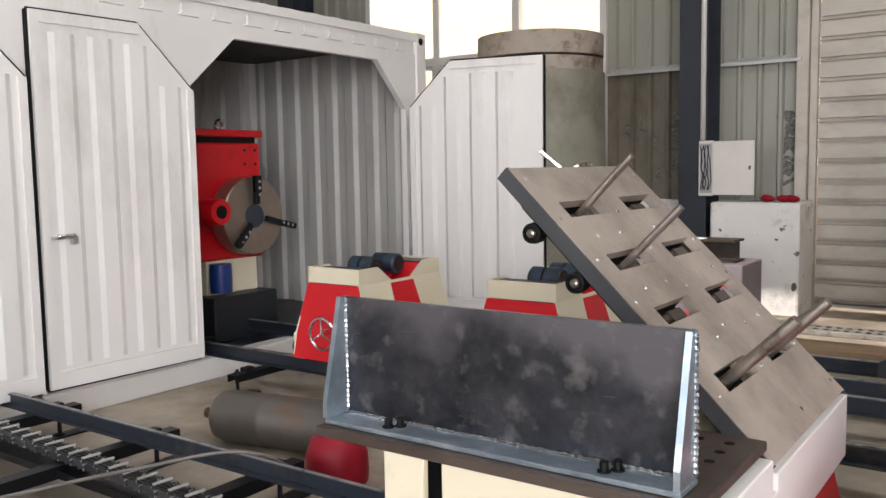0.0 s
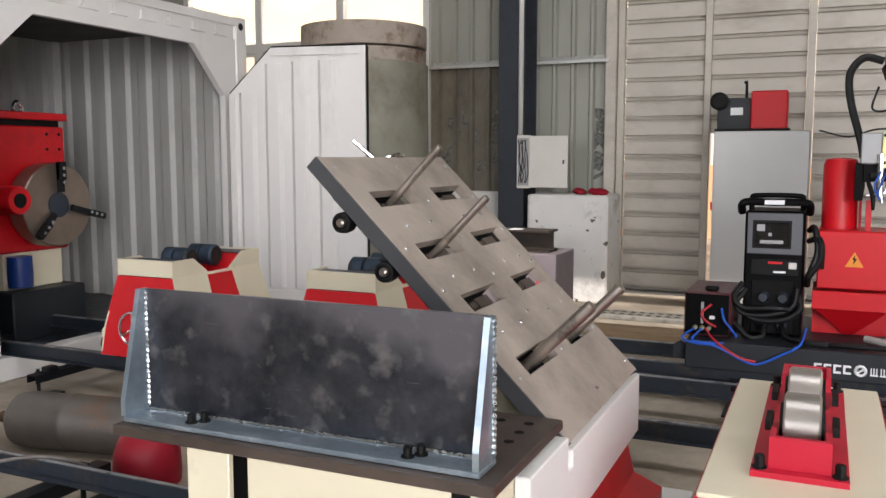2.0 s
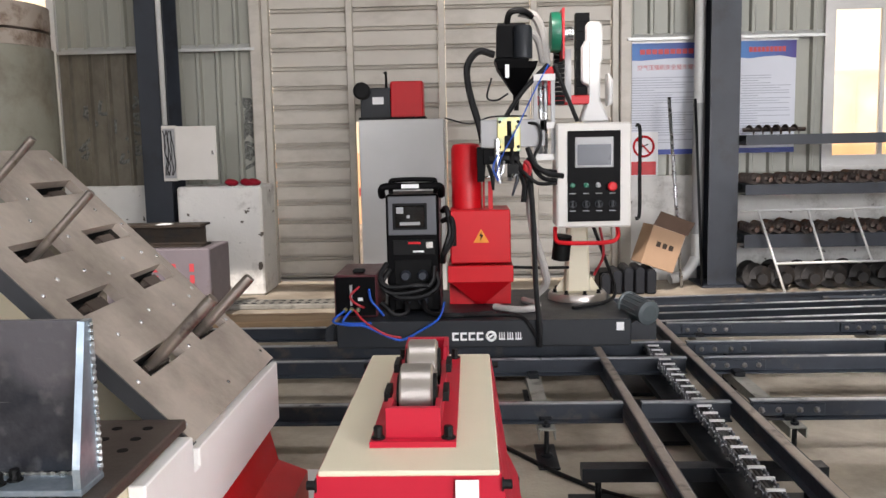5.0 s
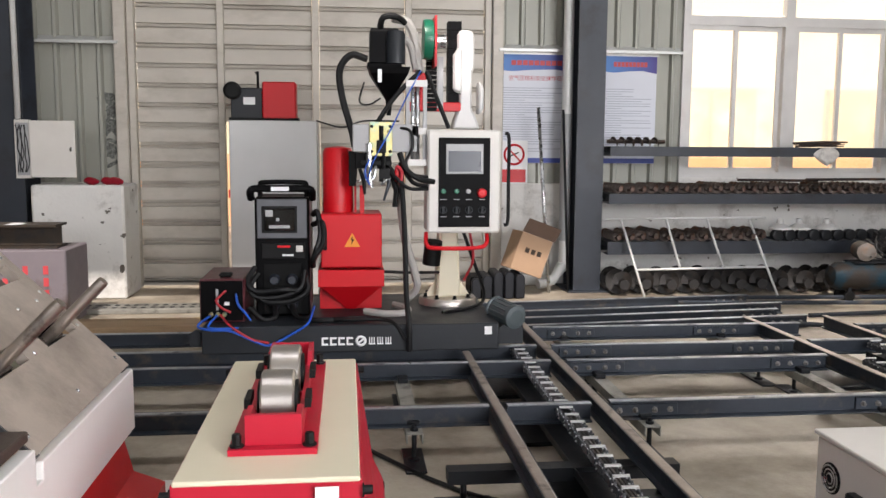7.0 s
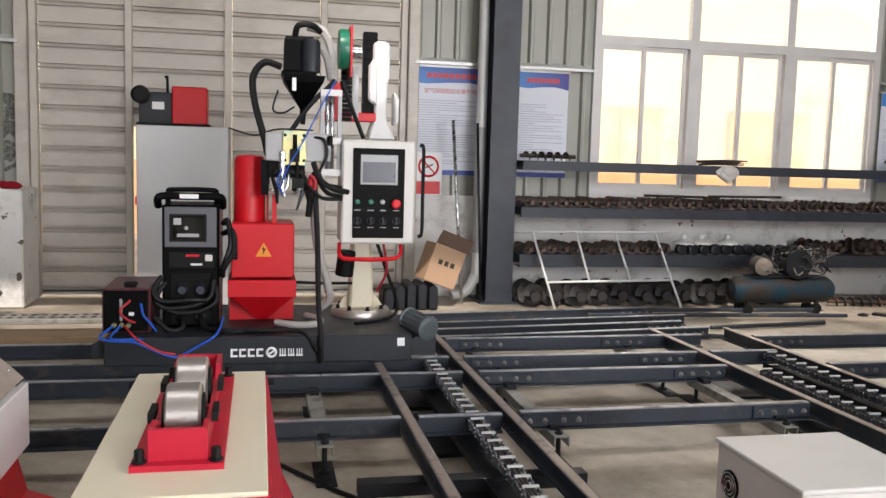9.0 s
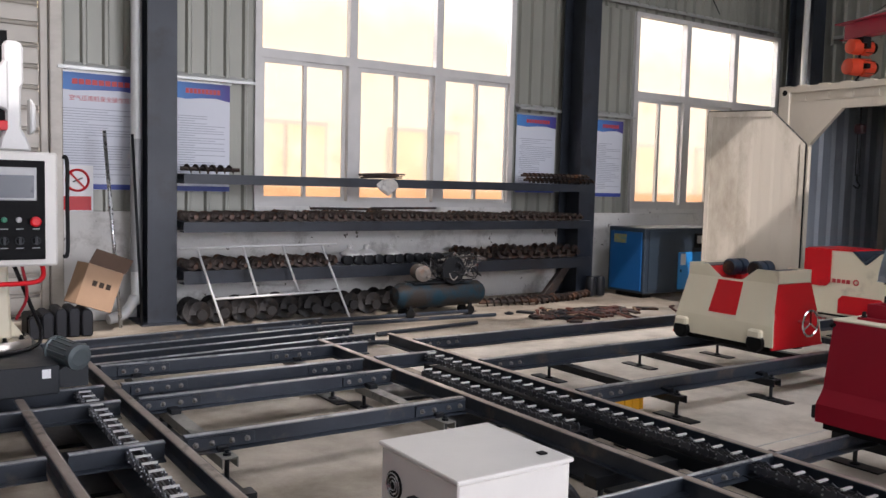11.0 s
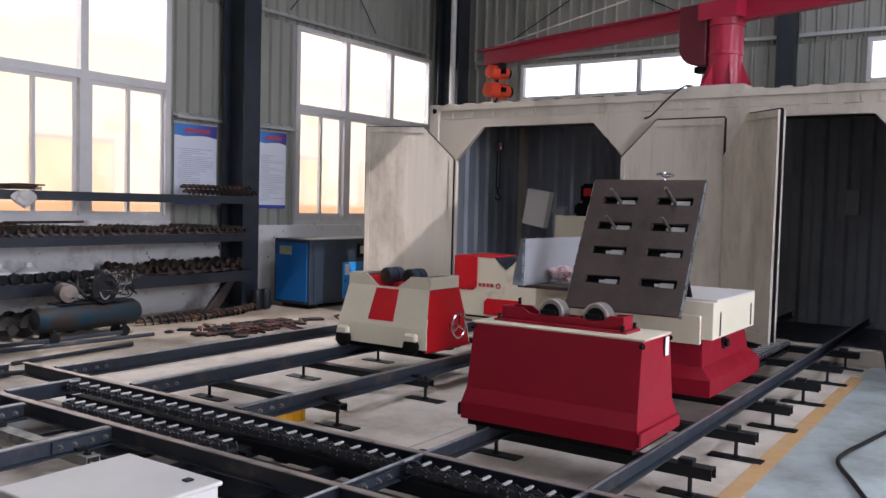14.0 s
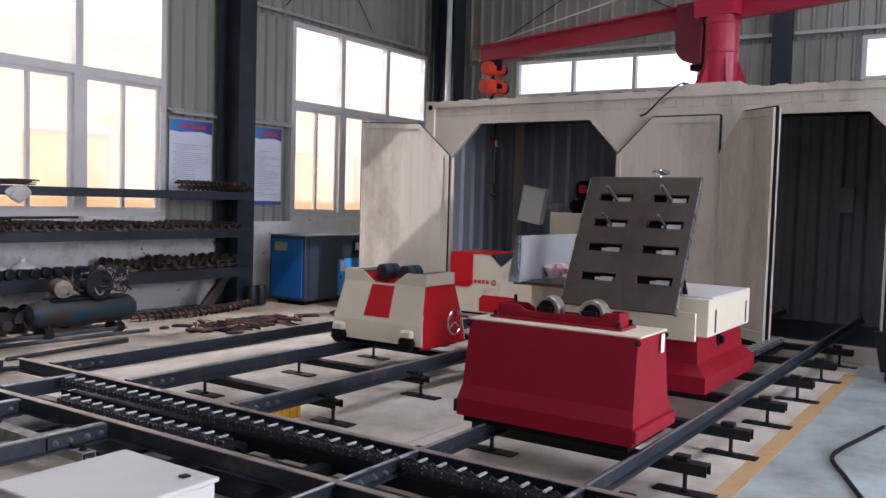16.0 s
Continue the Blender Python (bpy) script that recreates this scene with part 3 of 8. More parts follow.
for x in (SH0 - 0.06, SH1 + 0.06):
    solo("trim_gate_post", B(x - 0.06, x + 0.06, NORTH - 0.12, NORTH + 0.02, 0, 4.9, bevel=0.01), M_SHUTTER, "weathered pale gate post", "post", kind="structure")

# sunlit workshop across the yard, seen through the panes
nb = thing("neighbour_building", (3, 19.5, -0.21), "low sunlit beige workshop across the yard", "building")
part("wall", B(-22, 30, 19.0, 19.3, -0.21, 4.4), M_YARD, nb)
part("plinth", B(-22, 30, 18.9, 18.999, -0.21, 1.35), M_YARDBASE, nb, "peach painted plinth")
part("roof", P([(18.85, 4.4), (19.6, 4.4), (19.6, 4.62), (18.85, 4.5)], "x", -22.5, 30.5), M_YARD, nb)
for k in range(13):
    x = -20 + k * 3.9
    w = part("window", B(x, x + 2.2, 18.94, 19.0, 1.0, 2.9), M_ALU, nb)
    part("window_pane", B(x + 0.08, x + 1.05, 18.92, 18.938, 1.1, 2.8), M_YARDGLASS, w)
    part("window_pane", B(x + 1.15, x + 2.12, 18.92, 18.938, 1.1, 2.8), M_YARDGLASS, w)

# ---- welding containers ----
def leaf(parent, hinge, angle, width, paint, deep=0.016, z0=0.2, z1=2.47, cut=0.40):
    """A door leaf: u runs from the hinge, the chamfer is at the hinge's top; angle: heading of the leaf in degrees."""
    m = pose(hinge[0], hinge[1], 0, 0, 0, angle)
    t = 0.05
    outline = [(0, z0), (width, z0), (width, z1), (cut, z1), (0, z1 - cut)]
    bm = P(outline, "y", -t / 2, t / 2)
    # raised border and ribs on both faces
    for s in (-1, 1):
        f0, f1 = sorted((s * (t / 2), s * (t / 2 + 0.018)))
        box(bm, width - 0.05, width, f0, f1, z0, z1)
        box(bm, 0, 0.05, f0, f1, z0, z1 - cut)
        box(bm, 0.05, width - 0.05, f0, f1, z0, z0 + 0.10)
        box(bm, cut, width - 0.05, f0, f1, z1 - 0.07, z1)
        u = 0.09
        while u < width - 0.2:
            top = min(z1 - 0.12, z1 - cut + u - 0.08)
            g = s * (t / 2 + deep)
            prism(bm, [(u, s * t / 2), (u + 0.035, g), (u + 0.135, g), (u + 0.17, s * t / 2)], "z", z0 + 0.13, top)
            u += 0.25
    bm.transform(m)
    door = part("door_leaf", bm, paint, parent)
    seal = bmesh.new()
    loop = [(0, z0), (width, z0), (width, z1), (cut, z1), (0, z1 - cut), (0, z0)]
    for (a, b), (c, d) in zip(loop, loop[1:]):
        tube(seal, [(a, 0, b), (c, 0, d)], 0.019, 6)
    seal.transform(m)
    part("rubber_seal", seal, M_BLACK, door, "black rubber edge seal")
    return door, m


def container(name, face, out, y0, y1, openings, paint, inner, label):
    """A steel box whose long open side lies at x = face and looks towards out."""
    c = thing(name, (face - out * 1.22, (y0 + y1) / 2, 0), label, "container", "welding containers")

    def xs(a, b):
        p, q = face - out * a, face - out * b
        return (min(p, q), max(p, q))
    H, D = 2.77, 2.44
    # header with chamfered corners
    bm = bmesh.new()
    for a, b in openings:
        prism(bm, [(a, 2.06), (a + (0.47 if a == 3.87 else 0.40), 2.48), (b - 0.40, 2.48), (b, 2.06), (b, 2.58), (a, 2.58)], "x", *xs(0.0, 0.06))
    ends = [y0] + [e for o in openings for e in o] + [y1]
    for a, b in zip(ends[::2], ends[1::2]):
        box(bm, *xs(0.0, 0.06), a, b, 0.16, 2.58)
    part("front_frame", bm, paint, c)
    bm = bmesh.new()
    box(bm, *xs(0.02, 0.08), y0, y1, 2.58, H - 0.07)
    y = y0 + 0.25
    while y < y1 - 0.3:
        prism(bm, [(y, 2.59), (y + 0.03, 2.61), (y + 0.03, H - 0.10), (y + 0.15, H - 0.10), (y + 0.15, 2.61), (y + 0.18, 2.59)], "x", *xs(0.0, 0.02))
        y += 0.3
    box(bm, *xs(-0.012, 0.09), y0, y1, H - 0.07, H)
    part("top_rail", bm, paint, c)
    bm = bmesh.new()
    box(bm, *xs(-0.02, 0.12), y0, y1, 0.0, 0.16)
    part("sill_beam", soften(bm, 0.008), paint, c)
    bm = bmesh.new()
    box(bm, *xs(0.12, D), y0, y1, 0.03, 0.09)
    part("deck", bm, M_STEEL_DK, c, "dark steel plate floor")
    bm = bmesh.new()
    ribs = [(y1, H - 0.06), (y0, H - 0.06), (y0, H - 0.02)]
    y = y0 + 0.1
    while y < y1 - 0.25:
        ribs += [(y, H - 0.02), (y + 0.04, H + 0.03), (y + 0.15, H + 0.03), (y + 0.19, H - 0.02)]
        y += 0.28
    prism(bm, ribs + [(y1, H - 0.02)], "x", *xs(0.092, D))
    part("roof", bm, paint, c)
    # added dark sheet: the shade below the roof is in its colour
    part("ceiling_lining", B(*xs(0.09, D - 0.11), y0 + 0.06, y1 - 0.06, H - 0.085, H - 0.064), M_ROOFSHADE, c, "dark sheet standing for the shade under the roof")
    # corrugated back and end walls
    pts = []
    y = y0 + 0.03
    while y < y1 - 0.27:
        pts += [(y, 0), (y + 0.07, 0), (y + 0.11, 0.036), (y + 0.20, 0.036), (y + 0.24, 0)]
        y += 0.27
    pts += [(y1 - 0.003, 0)]
    pts = [(face - out * (D - 0.06 + d), a) for a, d in pts]
    pts += [(face - out * D, pts[-1][1]), (face - out * D, pts[0][1])]
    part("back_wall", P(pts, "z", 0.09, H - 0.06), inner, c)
    for e, s in ((y0, 1), (y1, -1)):
        pts, d = [], 0.1
        while d < D - 0.27:
            pts += [(d, 0), (d + 0.07, 0), (d + 0.11, 0.036), (d + 0.20, 0.036), (d + 0.24, 0)]
            d += 0.27
        pts += [(D - 0.004, 0)]
        q = [(face - out * a, e + s * (0.055 - b)) for a, b in pts]
        q += [(q[-1][0], e), (q[0][0], e)]
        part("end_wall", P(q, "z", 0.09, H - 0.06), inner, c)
    for a in (y0, y1):
        for d in (0.0, D - 0.14):
            p, q = xs(d - 0.015, d + 0.15)
            b0, b1 = (a - 0.012, a + 0.14) if a == y0 else (a - 0.14, a + 0.012)
            part("corner_post", B(p, q, b0, b1, 0.0, H + 0.012, bevel=0.01), paint, c)
    for a in (y0 + 0.07, y1 - 0.07):
        bm = bmesh.new()
        lathe(bm, [(0.035, 0), (0.03, 0.004)], (face + out * 0.016, a, H - 0.07), (out, 0, 0), 14)
        part("corner_socket", bm, M_DARK, c, "dark socket of the corner casting")
    part("lamp_bar", B(*xs(0.5, 0.56), openings[-1][0] + 0.3, openings[-1][1] - 0.4, 2.62, 2.68), paint, c)
    return c


CW, CE = -4.95, 9.6
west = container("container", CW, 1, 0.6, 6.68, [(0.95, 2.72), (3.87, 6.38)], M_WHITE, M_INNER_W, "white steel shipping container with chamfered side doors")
leaf(west, (CW + 0.06, 3.87), -92, 1.12, M_WHITE, 0.012)
leaf(west, (CW + 0.05, 6.40), 12, 1.28, M_WHITE, 0.03)
leaf(west, (CW + 0.04, 2.70), -90, 0.88, M_WHITE)
leaf(west, (CW + 0.04, 0.97), 90, 0.84, M_WHITE)
east = container("container", CE, -1, 0.6, 6.62, [(0.95, 2.80), (3.90, 6.2)], M_BEIGE, M_INNER_E, "beige steel shipping container with chamfered side doors")
leaf(east, (CE - 0.06, 6.2), 115, 1.15, M_BEIGE, 0.003)
leaf(east, (CE - 0.06, 3.90), -92, 1.15, M_BEIGE, 0.005)
leaf(east, (CE - 0.09, 2.74), -130, 0.9, M_BEIGE, 0.005)
leaf(east, (CE - 0.05, 0.97), 178, 0.88, M_BEIGE, 0.005)

# ---- rail tracks ----
ZT = 0.25


def beam(axis, c, a0, a1, top=ZT, h=0.092, w=0.078, head_w=None, splice=(), name="track_beam"):
    """An I-section rail along an axis, with bolted splice plates at the given places."""
    o = ((a0 + a1) / 2, c, top - h) if axis == "x" else (c, (a0 + a1) / 2, top - h)
    t = thing(name, o, "dark blue-grey steel I-beam rail with worn brown top", "rail", "track rails")
    k, g = w / 2, (head_w or w) / 2
    pts = [(-k, 0), (k, 0), (k, 0.007), (0.005, 0.012), (0.005, h - 0.012), (g, h - 0.008), (g, h - 0.001), (-g, h - 0.001), (-g, h - 0.008), (-0.005, h - 0.012), (-0.005, 0.012), (-k, 0.007)]
    part("web_and_flanges", P([(c + p, top - h + q) for p, q in pts], axis, a0, a1), M_RAIL, t)
    e = g * (0.8 if axis == "y" else 0.5)
    head = P([(c - e, top - 0.001), (c - e, top + 0.001), (c - e * 0.7, top + 0.003), (c + e * 0.7, top + 0.003), (c + e, top + 0.001), (c + e, top - 0.001)], axis, a0, a1)
    part("running_surface", head, M_RAILTOP if axis == "y" else M_CLAMPTOP, t, "worn running surface")
    for s in splice:
        for side in (-1, 1):
            p0, p1 = sorted((c + side * 0.006, c + side * 0.018))
            z0, z1 = top - h + 0.014, top - 0.016
            bm = B(s - 0.17, s + 0.17, p0, p1, z0, z1, bevel=0.002) if axis == "x" else B(p0, p1, s - 0.17, s + 0.17, z0, z1, bevel=0.002)
            pl = part("splice_plate", bm, M_RAIL, t)
            for d in (-0.13, -0.05, 0.05, 0.13):
                bm = bmesh.new()
                q = c + side * 0.018
                ctr = (s + d, q, (z0 + z1) / 2) if axis == "x" else (q, s + d, (z0 + z1) / 2)
                lathe(bm, [(0.016, 0), (0.016, 0.004), (0.010, 0.004), (0.010, 0.018), (0.005, 0.024)], ctr, (0, side, 0) if axis == "x" else (side, 0, 0), 6)
                part("splice_bolt", bm, M_BOLT, pl, "galvanised bolt")
    return t


M_BOLT = material("dull_zinc_bolt", "7d7a76", 0.4, 0.7, 0.15, 9)
M_CHAIN = material("galvanised_chain", "55565a", 0.4, 0.7, 0.15, 8)
M_CHAINBAR = material("bright_chain_bar", "c2c2c0", 0.38, 0.5, 0.05, 8)

# long tracks between the two containers
for y, a0, a1, sp in ((1.6, -7.2, 0.86, ()), (1.6, 2.35, 11.8, (3.35,)), (2.49, -7.2, 0.86, ()), (2.49, 2.35, 11.8, (3.35,))):
    beam("x", y, a0, a1, h=0.075, w=0.075, head_w=0.036, splice=sp)
for y, a0, a1, sp in ((4.07, -7.2, 0.87, ()), (4.07, 0.96, 1.38, ()), (4.09, 1.48, 3.11, (1.66, 2.95)), (3.89, 3.84, 11.8, (4.05,)),
                      (4.92, -7.2, 1.38, ()), (4.92, 1.48, 3.11, (1.66, 2.92)), (4.90, 3.84, 11.8, (4.05,)),
                      (5.31, -2.6, 1.38, ()), (5.31, 1.48, 3.11, (1.70, 2.86)), (5.31, 3.22, 3.72, ()),
                      (5.86, -2.6, 1.38, ()), (5.86, 1.48, 3.45, (1.75, 2.82)), (5.78, 3.84, 9.4, (4.1,))):
    beam("x", y, a0, a1, w=0.14 if a1 > 9 else 0.078, head_w=0.066, splice=sp)
# transfer tracks across
for x, a0, a1 in ((0.91, 0.7, 5.18), (1.43, 0.7, 6.05), (3.16, 0.7, 6.1), (3.79, 0.7, 6.1)):
    beam("y", x, a0, a1, w=0.054)
beam("y", 2.35, 0.7, 2.45, w=0.054)
# loose beams lying beyond the tracks
for (x0, y0, x1, y1) in ((-0.2, 6.62, 4.1, 6.62), (0.3, 6.94, 3.98, 6.94), (0.0, 7.22, 4.18, 7.22), (0.2, 7.66, 4.05, 7.66)):
    b = beam("x", y0, x0, x1, top=0.23, h=0.10, splice=(x1 - 0.2,), name="loose_beam")
    tagged(b, "spare dark steel I-beam lying on the floor", "steel beam", "spare beams")
    b.matrix_basis = Matrix.Translation((b.location.x, b.location.y + 0.05, 0.0)) @ pose(0, 0, 0, 0, 0, 5.5)
for (x0, y0, x1, y1, z) in ((3.45, 7.06, 5.0, 6.35, 0.03), (3.3, 7.75, 6.0, 7.55, 0.05), (4.3, 7.2, 5.6, 7.35, 0.02), (3.6, 8.05, 5.9, 7.95, 0.04)):
    solo("loose_bar", T([(x0, y0, z + 0.006), (x1, y1, z + 0.006)], 0.022, 6), M_RAIL, "long loose steel bar lying on the floor", "steel bar", "loose bars")

# sleepers with screw feet
def sleeper(x, y0, y1, z1=0.148, drop=0.06, feet=None, paint=None):
    s = thing("sleeper", (x, (y0 + y1) / 2, 0), "dark steel channel sleeper on adjustable screw feet", "sleeper", "track sleepers")
    pts = [(x - 0.04, z1 - drop), (x - 0.034, z1 - drop), (x - 0.034, z1 - 0.006), (x + 0.034, z1 - 0.006), (x + 0.034, z1 - drop), (x + 0.04, z1 - drop), (x + 0.04, z1), (x - 0.04, z1)]
    part("channel", P(pts, "y", y0, y1), paint or M_DKSTEEL, s)
    for y in feet or (y0 + 0.05, y1 - 0.05):
        part("floor_plate", B(x - 0.05, x + 0.05, y - 0.16, y + 0.16, 0.002, 0.012, bevel=0.002), M_DKSTEEL, s)
        bm = bmesh.new()
        lathe(bm, [(0.03, 0.012), (0.03, 0.02), (0.012, 0.026), (0.012, z1 - 0.008), (0.02, z1 - 0.008), (0.02, z1 + 0.012), (0.011, z1 + 0.012), (0.011, z1 + 0.03)], (x, y, 0), (0, 0, 1), 10)
        part("screw_foot", bm, M_DKSTEEL, s)
    for y in (y0 + 0.14, y1 - 0.14):
        part("rail_clip", B(x - 0.03, x + 0.03, y - 0.04, y + 0.04, z1, z1 + 0.03, bevel=0.004), M_DKSTEEL, s)
    return s


M_DKSTEEL = material("near_black_steel", "17191c", 0.45, 0.3, 0.15, 4, spec=0.35)
for x in (3.95, 4.72, 5.57, 6.47, 7.43, 8.4, 9.3, -1.9, -2.8, -3.7, -4.6):
    sleeper(x, 1.33, 2.74, 0.173, feet=(1.45, 2.62))
for x in (4.6, 5.6, 6.6, 7.6, 8.6, -1.2, -2.2, -3.2, -4.4, -5.6):
    sleeper(x, 3.72, 5.08, 0.156, 0.05)
for x, y0, y1 in ((1.66, 3.95, 5.0), (2.93, 3.95, 5.0), (1.7, 5.2, 6.0), (2.85, 5.2, 6.0), (0.5, 3.95, 5.0), (-0.4, 5.2, 6.0)):
    sleeper(x, y0, y1, 0.156, 0.05, paint=M_CONCRETE2)
for x, y0, y1 in ((1.05, 1.2, 3.9), (3.45, 1.0, 3.9)):
    for y in (1.3, 2.1, 2.9, 3.5):
        s = thing("tie_bar", (x + 0.1, y, 0), "dark steel tie bar between the transfer rails", "tie bar", "transfer ties")
        part("bar", B(x - 0.45, x + 0.55, y - 0.04, y + 0.04, 0.098, 0.156), M_DKSTEEL, s)
        for q in (x - 0.38, x + 0.48):
            part("floor_plate", B(q - 0.12, q + 0.12, y - 0.05, y + 0.05, 0.002, 0.012), M_DKSTEEL, s)
            part("screw_foot", T([(q, y, 0.012), (q, y, 0.098)], 0.014, 8), M_DKSTEEL, s)


def drag_chain(a, b, w, z, label, up=None):
    """Ladder-like cable chain lying from a to b: side links and bright cross bars."""
    a, b = Vector((*a, z)), Vector((*b, z))
    d = (b - a).normalized()
    s = Vector((-d.y, d.x, 0)) * (w / 2)
    c = thing("cable_chain", tuple((a + b) / 2 - Vector((0, 0, 0.035))), label, "cable chain", "cable chains")
    n = int((b - a).length / 0.055)
    up = Vector((0, 0, 1))
    nrm = s.normalized()
    for side in (-1, 1):
        bm, pins = bmesh.new(), bmesh.new()
        for i in range(n):
            p = a + d * (i * 0.055 + 0.0275) + s * side + nrm * (0.004 if i % 2 else -0.004)
            out = [(-0.034, -0.012), (-0.022, -0.030), (-0.008, -0.018), (0.008, -0.018), (0.022, -0.030), (0.034, -0.012), (0.034, 0.010), (0.022, 0.027), (0.008, 0.016), (-0.008, 0.016), (-0.022, 0.027), (-0.034, 0.010)]
            loft(bm, [p + d * u + up * w_ * 0.8 - nrm * 0.003 for u, w_ in out], [p + d * u + up * w_ * 0.8 + nrm * 0.003 for u, w_ in out])
            q = p + d * 0.0275
            for w_ in (-0.012, 0.010):
                lathe(pins, [(0.0045, -0.009), (0.0045, 0.009)], q + up * w_, nrm, 6)
        links = tagged(part("link_chain", bm, M_CHAIN, c, "galvanised side links"), kind="stuff")
        tagged(part("link_pin", pins, M_BRIGHT, links, "bright link pins"), kind="stuff")
    for i in range(n):
        if i % 2:
            continue
        p = a + d * (i * 0.055 + 0.03)
        bm = bmesh.new()
        e = d * 0.007
        for zz in (0.028,):
            loft(bm, [p - s - e + Vector((0, 0, zz)), p + s - e + Vector((0, 0, zz)), p + s + e + Vector((0, 0, zz)), p - s + e + Vector((0, 0, zz))],
                 [p - s - e + Vector((0, 0, zz + 0.008)), p + s - e + Vector((0, 0, zz + 0.008)), p + s + e + Vector((0, 0, zz + 0.008)), p - s + e + Vector((0, 0, zz + 0.008))])
        part("cross_bar", bm, M_CHAINBAR, c, "bright cross bar")
    bm = bmesh.new()
    for k in (-0.5, 0, 0.5):
        tube(bm, [a + s * k, b + s * k], 0.012, 6)
    part("cables_inside", bm, M_CABLE, c)
    return c


M_RIBBED = material("dusty_black_plastic", "15171c", 0.5, 0, 0.15, 6, spec=0.3)
M_CABLE = material("black_cable_sheath", "0c0c0d", 0.5, 0, 0.1, 10, bump=0, spec=0.3)
drag_chain((3.63, 0.9), (3.63, 5.25), 0.07, 0.225, "galvanised cable chain with bright cross bars along the track")
drag_chain((3.40, 3.45), (3.40, 4.95), 0.065, 0.19, "lower run of a galvanised cable chain")
drag_chain((1.20, 0.9), (1.26, 5.45), 0.066, 0.215, "galvanised cable chain with bright cross bars along the track")
drag_chain((-5.4, 2.22), (-1.75, 2.06), 0.09, 0.20, "galvanised cable chain beside the western rail")
drag_chain((6.9, 2.05), (9.3, 2.02), 0.12, 0.20, "galvanised cable chain running into the container")
# black sheets for the shade between the rails, then supports under the chains
for x0, x1 in ((3.21, 3.74), (0.96, 1.38)):
    for y0, y1 in ((0.75, 3.85), (4.15, 4.86), (4.98, 5.9)):
        solo("oil_pan", B(x0, x1, y0, y1, 0.0, 0.022, bevel=0.004), M_DKSTEEL, "black floor sheet standing for the shade between the transfer rails", "pan", "oil pans")
for x0, x1, y0, y1 in ((3.56, 3.70, 0.9, 5.2), (3.34, 3.46, 3.4, 4.9), (1.14, 1.30, 0.9, 5.4), (-5.4, -1.75, 2.06, 2.22), (6.9, 9.3, 1.96, 2.1)):
    z1 = 0.135 if x0 != 3.56 else 0.17
    tray = thing("chain_tray", ((x0 + x1) / 2, (y0 + y1) / 2, 0.12), "dark steel tray under the cable chain", "tray", "chain trays")
    part("tray_bed", B(x0, x1, y0, y1, 0.12, z1), M_DKSTEEL, tray)
    for q in (0, 1):
        if y1 - y0 > x1 - x0:
            lip = ((x0 - 0.005, x0) if q == 0 else (x1, x1 + 0.005)) + (y0, y1)
        else:
            lip = (x0, x1) + ((y0 - 0.005, y0) if q == 0 else (y1, y1 + 0.005))
        part("tray_lip", B(*lip, 0.12, z1 + 0.02), M_DKSTEEL, tray)

# ---- positioner benches and roller carts ----
def bolt(bm, p, r=0.014, h=0.02, axis=(0, 0, 1)):
    lathe(bm, [(r * 1.5, 0), (r * 1.5, h * 0.15), (r, h * 0.15), (r, h * 0.9), (r * 0.85, h)], p, axis, 8)


